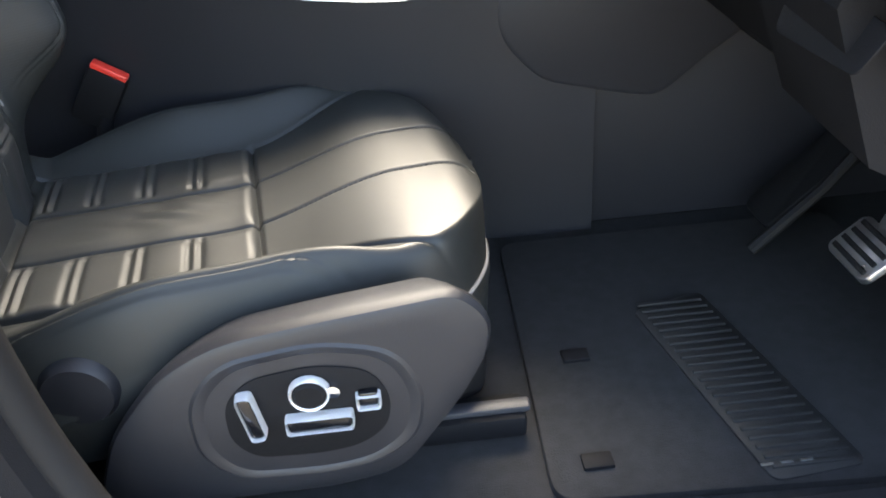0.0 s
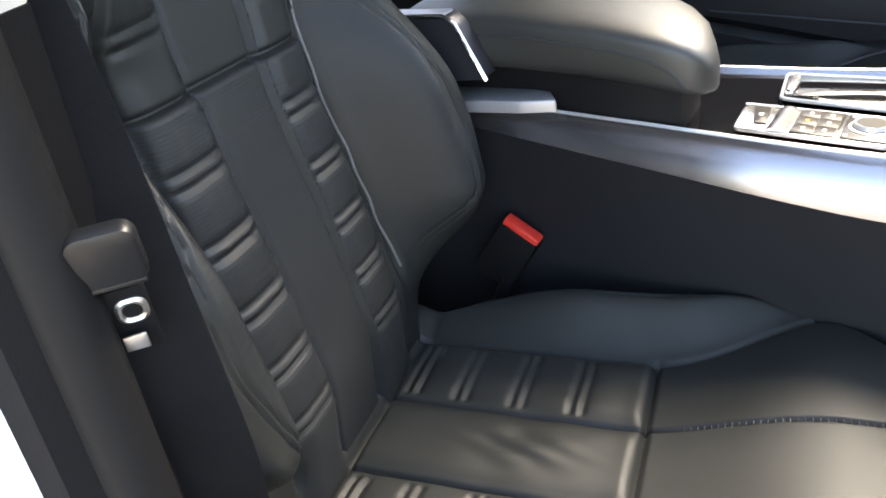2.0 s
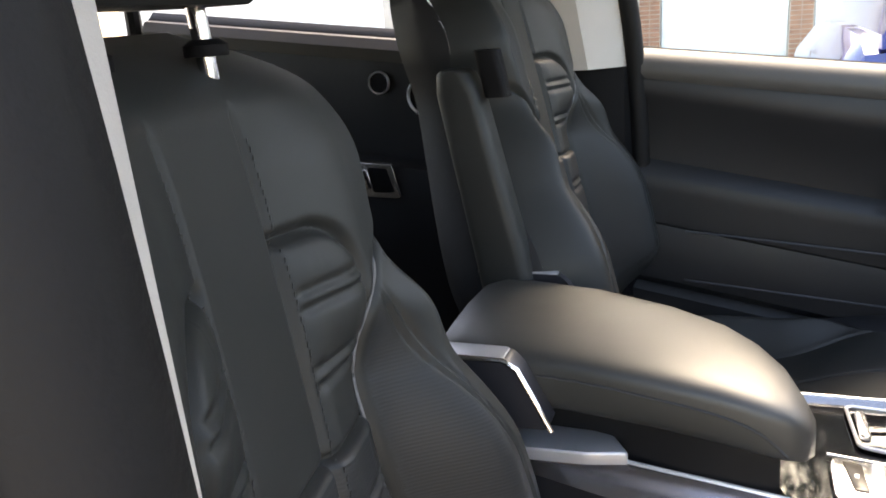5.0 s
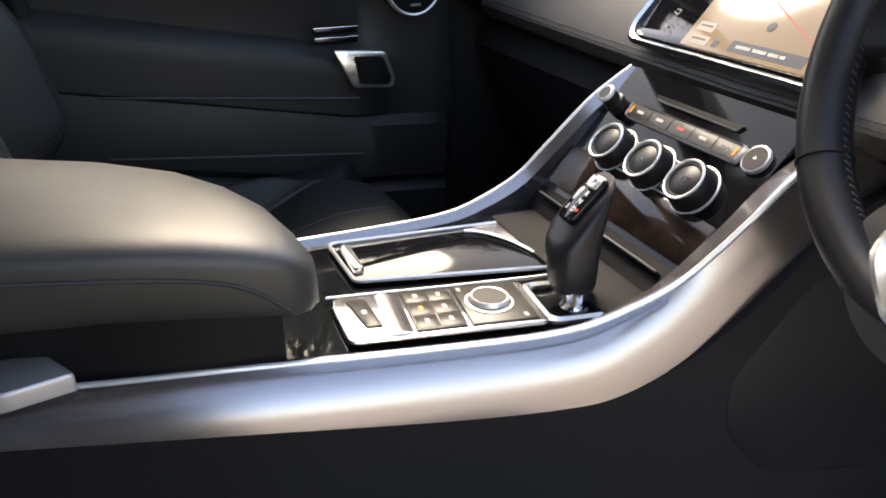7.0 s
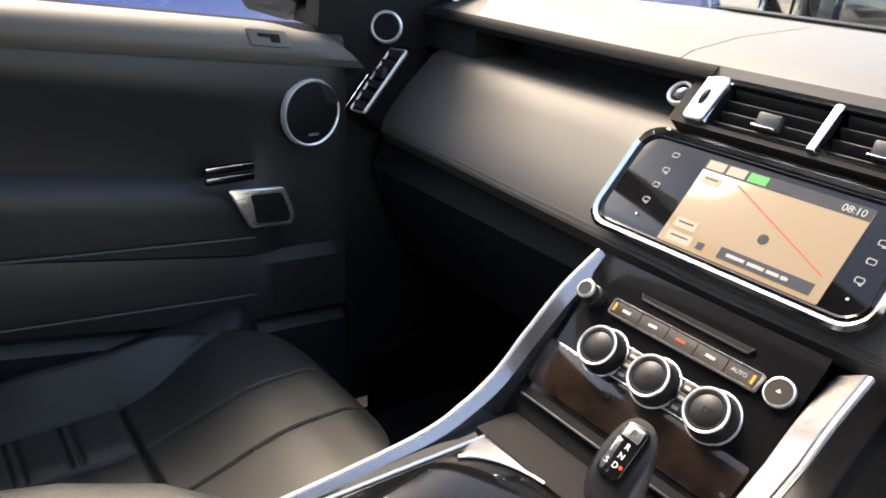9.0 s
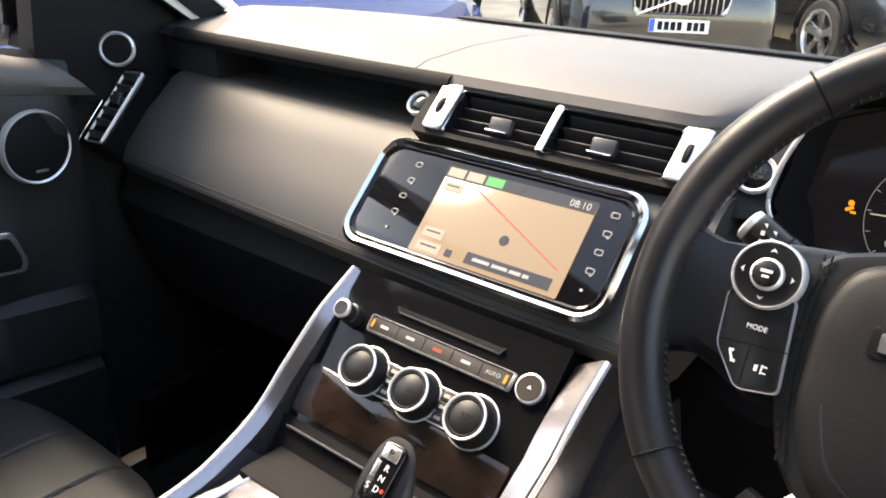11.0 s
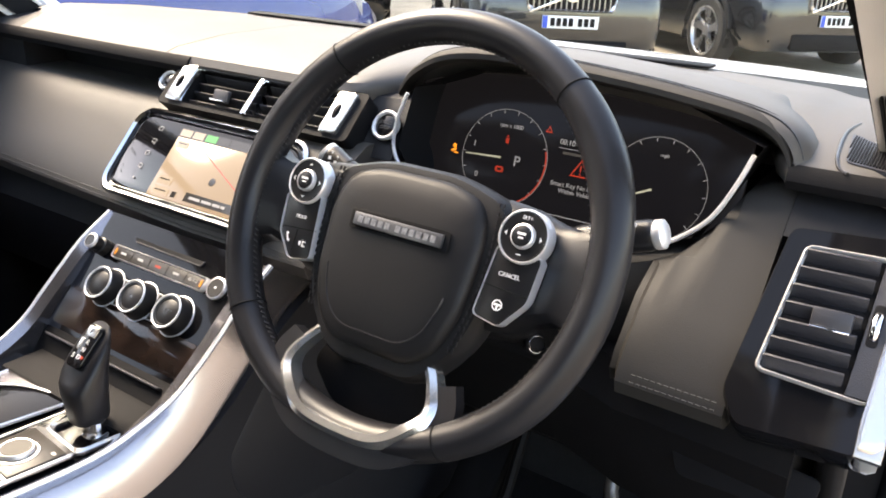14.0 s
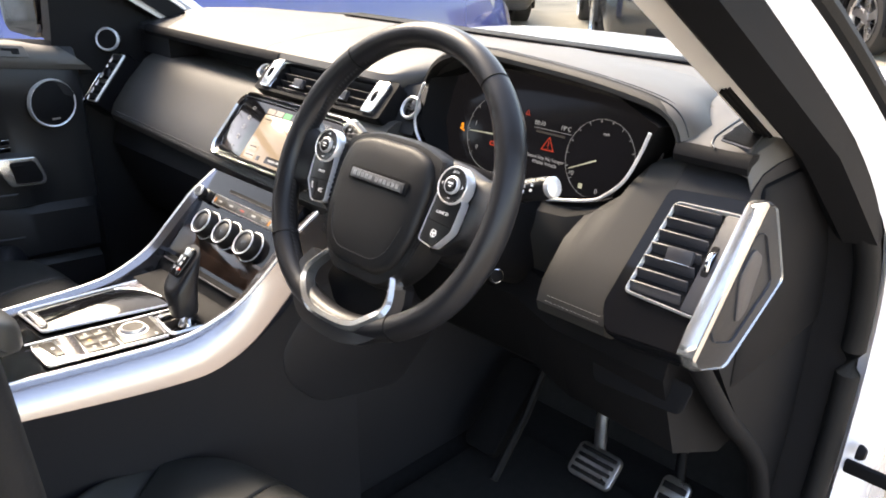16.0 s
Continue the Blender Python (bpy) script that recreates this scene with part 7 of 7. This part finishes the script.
WHITE_WALL = mat("white_render", (0.72, 0.70, 0.66), 0.85, grain=-60, bump=0.4, var=0.06, var_scale=2)
WHITE_DOOR = mat("white_garage_paint", (0.78, 0.78, 0.77), 0.45, var=0.03, rvar=0.05)
g = thing("ground", "pale gravel car park rising gently ahead", "ground", kind="structure")
xs = np.concatenate([np.linspace(-600, -40, 8), np.linspace(-30, 40, 36), np.linspace(60, 700, 10)])
ys = np.concatenate([np.linspace(-600, -40, 8), np.linspace(-30, 40, 36), np.linspace(60, 600, 8)])
GX, GY = np.meshgrid(xs, ys, indexing="ij")
part("gravel", surface(GX, GY, -0.45 + 0.0357 * np.clip(GX, -10, 14) + 0.006 * np.sin(GX * 1.7) * np.sin(GY * 1.3)), GRAVEL, g)


def alloy_wheel(parent, M, r=0.37, spokes=5, twin=True):
    """A wheel in the plane across z of M."""
    w = part("wheel", revolve([(r * 0.66, -0.11), (r * 0.93, -0.11), (r, -0.07), (r, 0.07), (r * 0.93, 0.105), (r * 0.70, 0.11), (r * 0.66, 0.10), (r * 0.64, -0.05), (0.0001, -0.05)], 48, M), TYRE, parent, "black tyre")
    part("rim", revolve([(r * 0.70, 0.105), (r * 0.71, 0.115), (r * 0.66, 0.118), (r * 0.62, 0.09), (r * 0.62, 0.06), (r * 0.66, 0.06)], 48, M), ALLOY, w)
    for k in range(spokes):
        for o in ((-7, 7) if twin else (0,)):
            a = 360 * k / spokes + 18 + o
            part("spoke", loft([[tuple((M @ pose(0, 0, 0, 0, 0, a) @ at(x, s * hw, z)).translation) for s, z in ((-1, z0 - 0.03), (-1, z0), (1, z0), (1, z0 - 0.03))] for x, hw, z0 in ((r * 0.10, 0.022, 0.085), (r * 0.4, 0.018, 0.095), (r * 0.67, 0.026, 0.105))]), ALLOY, w)
    part("hub", revolve([(0.0001, 0.05), (r * 0.17, 0.05), (r * 0.16, 0.09), (r * 0.10, 0.10), (0.0001, 0.10)], 20, M), ALLOY, w)


def vehicle(name, label, where, yaw, paint, size, bonnet, plate=True, grille=True):
    """A parked car, nose along its own +x. size: length, width, height; bonnet: its height."""
    L, Wd, H = size
    v = thing(name, label, "car", where, group="parked cars")
    v.matrix_world = Matrix.Translation(where) @ pose(0, 0, 0, 0, 0, yaw)
    hw = Wd / 2
    xs_ = [(-L / 2, 0.45, bonnet - 0.10, 0.86), (-L / 2 + 0.10, 0.30, bonnet + 0.02, 0.96), (-L / 2 + 0.8, 0.26, bonnet + 0.06, 1.0), (0, 0.25, bonnet + 0.04, 1.0), (L / 2 - 1.35, 0.25, bonnet + 0.02, 1.0), (L / 2 - 0.7, 0.26, bonnet - 0.03, 0.99), (L / 2 - 0.22, 0.24, bonnet - 0.10, 0.95), (L / 2 - 0.05, 0.26, bonnet - 0.20, 0.88), (L / 2, 0.34, bonnet - 0.34, 0.80)]
    rings = []
    for x, zb, zt, k in xs_:
        w = hw * k
        h = zt - zb
        rings.append([(x, -w * 0.86, zb), (x, -w * 0.97, zb + h * 0.18), (x, -w, zb + h * 0.45), (x, -w * 0.985, zb + h * 0.72), (x, -w * 0.93, zb + h * 0.93), (x, -w * 0.80, zt), (x, 0, zt + 0.03), (x, w * 0.80, zt), (x, w * 0.93, zb + h * 0.93), (x, w * 0.985, zb + h * 0.72), (x, w, zb + h * 0.45), (x, w * 0.97, zb + h * 0.18), (x, w * 0.86, zb)])
    part("body", loft(rings), paint, v)
    z0 = bonnet + 0.03
    cab = [(-L / 2 + 0.15, z0, 0.90, 0), (-L / 2 + 0.45, H - 0.06, 0.74, 0), (-0.2, H, 0.76, 0), (0.35, H - 0.05, 0.74, 0), (L / 2 - 1.30, z0 - 0.02, 0.88, 0)]
    part("cabin", loft([[(x, -hw * 0.93, z0 - 0.05), (x, -hw * k, z), (x, 0, z + 0.02), (x, hw * k, z), (x, hw * 0.93, z0 - 0.05)] for x, z, k, _ in cab]), paint, v)
    for s in (-1, 1):
        for x0, x1 in ((-L / 2 + 0.62, -0.42), (-0.36, 0.48)):
            y0, y1 = s * hw * 0.955, s * hw * 0.79
            part("side_window", loft([[(x0, y0, z0 + 0.02), (x1 + (0.35 if x1 > 0 else 0), y0, z0 + 0.02), (x1 + (0.35 if x1 > 0 else 0), y0 - s * 0.01, z0 + 0.02), (x0, y0 - s * 0.01, z0 + 0.02)], [(x0 + 0.05, y1, H - 0.10), (x1 - 0.05, y1, H - 0.10), (x1 - 0.05, y1 - s * 0.01, H - 0.10), (x0 + 0.05, y1 - s * 0.01, H - 0.10)]]), GLOSS, v, "dark side window")
        for x in (L / 2 - 0.92, -L / 2 + 0.85):
            alloy_wheel(v, Matrix(((1, 0, 0, x), (0, 0, s, s * (hw - 0.10)), (0, 1, 0, 0.37), (0, 0, 0, 1))))
            part("wheel_arch", tube([(x + 0.43 * math.cos(a), s * (hw - 0.012), 0.37 + 0.43 * math.sin(a)) for a in np.linspace(-0.3, math.pi + 0.3, 18)], 0.03, 8), RUBBER if paint is not BLUE_PAINT else paint, v)
        part("headlamp", loft([[(L / 2 - 0.02 - 0.30 * k, s * (hw * (0.42 + 0.50 * k)), bonnet - 0.30 + 0.06 * k + dz) for dz in (0, 0.05, 0.14, 0.16)] + [(L / 2 - 0.12 - 0.30 * k, s * (hw * (0.42 + 0.45 * k)), bonnet - 0.30 + 0.06 * k + dz) for dz in (0.16, 0)] for k in (0.0, 0.5, 1.0)]), LAMP_GLASS, v, "clear headlamp")
        part("fog_lamp_grille", rbox(0.06, hw * 0.42, 0.14, 0.02, at(L / 2 - 0.06, s * hw * 0.62, 0.42)), DARK, v)
    part("windscreen", loft([[(L / 2 - 1.24, -hw * 0.84, z0 + 0.02), (L / 2 - 1.24, hw * 0.84, z0 + 0.02), (L / 2 - 1.26, hw * 0.84, z0), (L / 2 - 1.26, -hw * 0.84, z0)], [(0.42, -hw * 0.72, H - 0.06), (0.42, hw * 0.72, H - 0.06), (0.40, hw * 0.72, H - 0.08), (0.40, -hw * 0.72, H - 0.08)]]), GLOSS, v)
    F = Matrix(((0, 0, 1, L / 2 - 0.005), (1, 0, 0, 0), (0, 1, 0, 0), (0, 0, 0, 1)))
    if grille:
        gr = part("grille", slab(rounded([(-0.44, bonnet - 0.16), (0.44, bonnet - 0.16), (0.38, bonnet - 0.42), (-0.38, bonnet - 0.42)], 0.05), 0.03, F, 0.01), DARK, v, "dark barred grille")
        part("grille_frame", band(rounded([(-0.46, bonnet - 0.14), (0.46, bonnet - 0.14), (0.40, bonnet - 0.44), (-0.40, bonnet - 0.44)], 0.05), rounded([(-0.43, bonnet - 0.17), (0.43, bonnet - 0.17), (0.37, bonnet - 0.41), (-0.37, bonnet - 0.41)], 0.05), 0.05, F), CHROME, gr)
        for k in range(15):
            part("grille_bar", rbox(0.010, 0.24, 0.02, 0.003, F @ at(-0.35 + 0.05 * k, bonnet - 0.29, 0.036)), STEEL, gr)
        part("grille_sash", rbox(0.62, 0.022, 0.01, 0.003, F @ at(-0.10, bonnet - 0.33, 0.052) @ pose(0, 0, 0, 0, 0, 22)), CHROME, gr)
        part("grille_badge", revolve([(0.0001, 0), (0.075, 0), (0.075, 0.014), (0.055, 0.018), (0.05, 0.008), (0.0001, 0.008)], 28, F @ at(0, bonnet - 0.28, 0.05)), CHROME, gr, "plain round badge")
        part("lower_intake", rbox(1.1, 0.16, 0.05, 0.02, F @ at(0, 0.36, 0.0)), DARK, v)
    if plate:
        pl = part("number_plate", rbox(0.52, 0.111, 0.012, 0.003, F @ at(0, bonnet - 0.53, 0.03)), PLATE_WHITE, v, "white number plate")
        part("plate_band", bar(0.045, 0.105, F @ at(-0.235, bonnet - 0.53, 0.0368)), PLATE_BLUE, pl)
        part("plate_mark", joined(*[rbox(0.042, 0.072, 0.001, 0, F @ at(-0.165 + 0.056 * k + (0.03 if k > 3 else 0), bonnet - 0.53, 0.037)) for k in range(7)]), DARK, pl, smooth=False)
    return v


def place(x, y, yaw, L):
    """Centre of a car whose nose is at (x, y)."""
    a = radians(yaw)
    return (x - math.cos(a) * L / 2, y - math.sin(a) * L / 2, ground_z(x))


vehicle("parked_suv", "black estate car with a chrome-framed grille, parked nose-on", place(6.75, 2.38, 218, 4.95), 218, BLACK_PAINT, (4.95, 1.95, 1.78), 1.13)
vehicle("parked_suv", "black off-road car with silver wheels, parked nose-on", place(9.0, 0.45, 228, 4.7), 228, BLACK_PAINT, (4.7, 1.9, 1.72), 1.10)
vehicle("parked_suv", "black car parked beside the pale building", place(7.4, 5.9, 235, 4.7), 235, BLACK_PAINT, (4.7, 1.9, 1.68), 1.08, plate=False, grille=False)
vehicle("parked_car", "white car at the far side of the car park", place(11.4, -2.3, 220, 4.5), 220, WHITE_PAINT, (4.5, 1.85, 1.5), 0.95)
vehicle("parked_car", "bright blue hatchback parked alongside", (2.4, 3.45, ground_z(2.4)), 2, BLUE_PAINT, (4.1, 1.8, 1.58), 1.14, plate=False, grille=False)


def building():
    b = thing("garage_building", "brick building with white garage doors and pale render", "building", (2, 14, ground_z(2)))
    b.matrix_world = Matrix()
    gz = ground_z(0) - 0.3
    part("wall", rbox(30, 0.3, 3.9, 0.01, at(2, 14.1, gz + 1.9)), WHITE_WALL, b)
    part("wall", rbox(0.3, 24, 3.6, 0.01, at(19.0, 4.0, gz + 2.2)), WHITE_WALL, b)
    part("roof", loft([[(x, 13.7, gz + 3.85), (x, 16.7, gz + 5.4), (x, 19.5, gz + 3.85), (x, 19.5, gz + 3.7), (x, 13.7, gz + 3.7)] for x in (-13.4, 17.4)]), mat("roof_tile", (0.16, 0.10, 0.08), 0.8, grain=-8, bump=0.8, var=0.25, var_scale=3), b)
    for k in range(-3, 4):
        x0 = -0.23 + k * 2.43
        dr = part("garage_door", rbox(2.03, 0.08, 2.2, 0.01, at(x0, 13.91, gz + 1.25)), WHITE_DOOR, b, "white panelled garage door")
        for j in range(5):
            part("door_panel", rbox(1.90, 0.02, 0.36, 0.008, at(x0, 13.865, gz + 0.38 + j * 0.43)), WHITE_DOOR, dr)
        pier = part("pier", rbox(0.38, 0.16, 2.6, 0.005, at(x0 + 1.215, 13.90, gz + 1.3)), MORTAR, b, "brick pier between the doors")
        if abs(k) < 2:
            for row in range(32):
                off = 0.09 if row % 2 else 0.0
                for i in range(2):
                    if row in (0, 31) and i:
                        continue
                    part("brick", rbox(0.165, 0.03, 0.063, 0, at(x0 + 1.215 - 0.088 + 0.176 * i, 13.82, gz + 0.10 + row * 0.076)), BRICK, pier, smooth=False)
    return b


building()


LEAF = mat("green_leaves", (0.055, 0.085, 0.022), 0.6, var=0.4, var_scale=1.5)
BARK = mat("tree_bark", (0.10, 0.075, 0.055), 0.9, grain=-20, bump=1.0, var=0.3, var_scale=4)


def tree(where, height, seed):
    """An unseen tree added behind the garages to block reflected sky: tapered trunk, limbs and a crown of loose leaf
    clumps.
    """
    rnd = random.Random(seed)
    t = thing("tree", "unseen tree added to keep bright sky out of reflections", "tree", where, group="trees behind the garages")
    limbs = [tube([(0, 0, 0), (0.1, 0.05, height * 0.3), (0.0, 0.1, height * 0.6), (0.1, 0, height * 0.9)], [0.28, 0.22, 0.13, 0.03], 10)]
    tips = []
    for k in range(20):
        a, h = rnd.uniform(0, 6.28), height * rnd.uniform(0.22, 0.80)
        r = height * 0.30 * (1.15 - abs(h / height - 0.5)) * rnd.uniform(0.6, 1.1)
        tip = Vector((r * math.cos(a), r * math.sin(a), h + r * 0.45))
        limbs.append(tube([(0.05, 0.05, h), tip * 0.5 + Vector((0, 0, h * 0.45)), tip], [0.09, 0.05, 0.015], 6))
        tips += [tip, tip * 0.7 + Vector((0, 0, h * 0.3))]
    part("trunk", joined(*limbs), BARK, t)
    tips.append(Vector((0.1, 0, height * 0.93)))
    verts, faces = [], []
    for tip in tips:
        size = height * rnd.uniform(0.08, 0.13)
        for k in range(300):
            c = tip + Vector((rnd.gauss(0, size), rnd.gauss(0, size), rnd.gauss(0, size * 0.75)))
            u = Vector((rnd.gauss(0, 1), rnd.gauss(0, 1), rnd.gauss(0, 0.6))).normalized()
            w = u.cross(Vector((rnd.gauss(0, 1), rnd.gauss(0, 1), rnd.gauss(0, 1)))).normalized()
            q = rnd.uniform(0.14, 0.28)
            i = len(verts)
            verts += [tuple(c - u * q), tuple(c + w * q * 0.45), tuple(c + u * q), tuple(c - w * q * 0.45)]
            faces.append((i, i + 1, i + 2, i + 3))
    me = bpy.data.meshes.new("crown")
    me.from_pydata(verts, [], faces)
    part("crown", me, LEAF, t, smooth=False)


# added out of view, where the gloss console deck would mirror bright sky
for k, (x, y, h) in enumerate(((4.4, 21.0, 15.0), (8.4, 20.2, 15.6), (12.8, 21.5, 15.2))):
    tree((x, y, ground_z(x) - 0.1), h, k + 3)
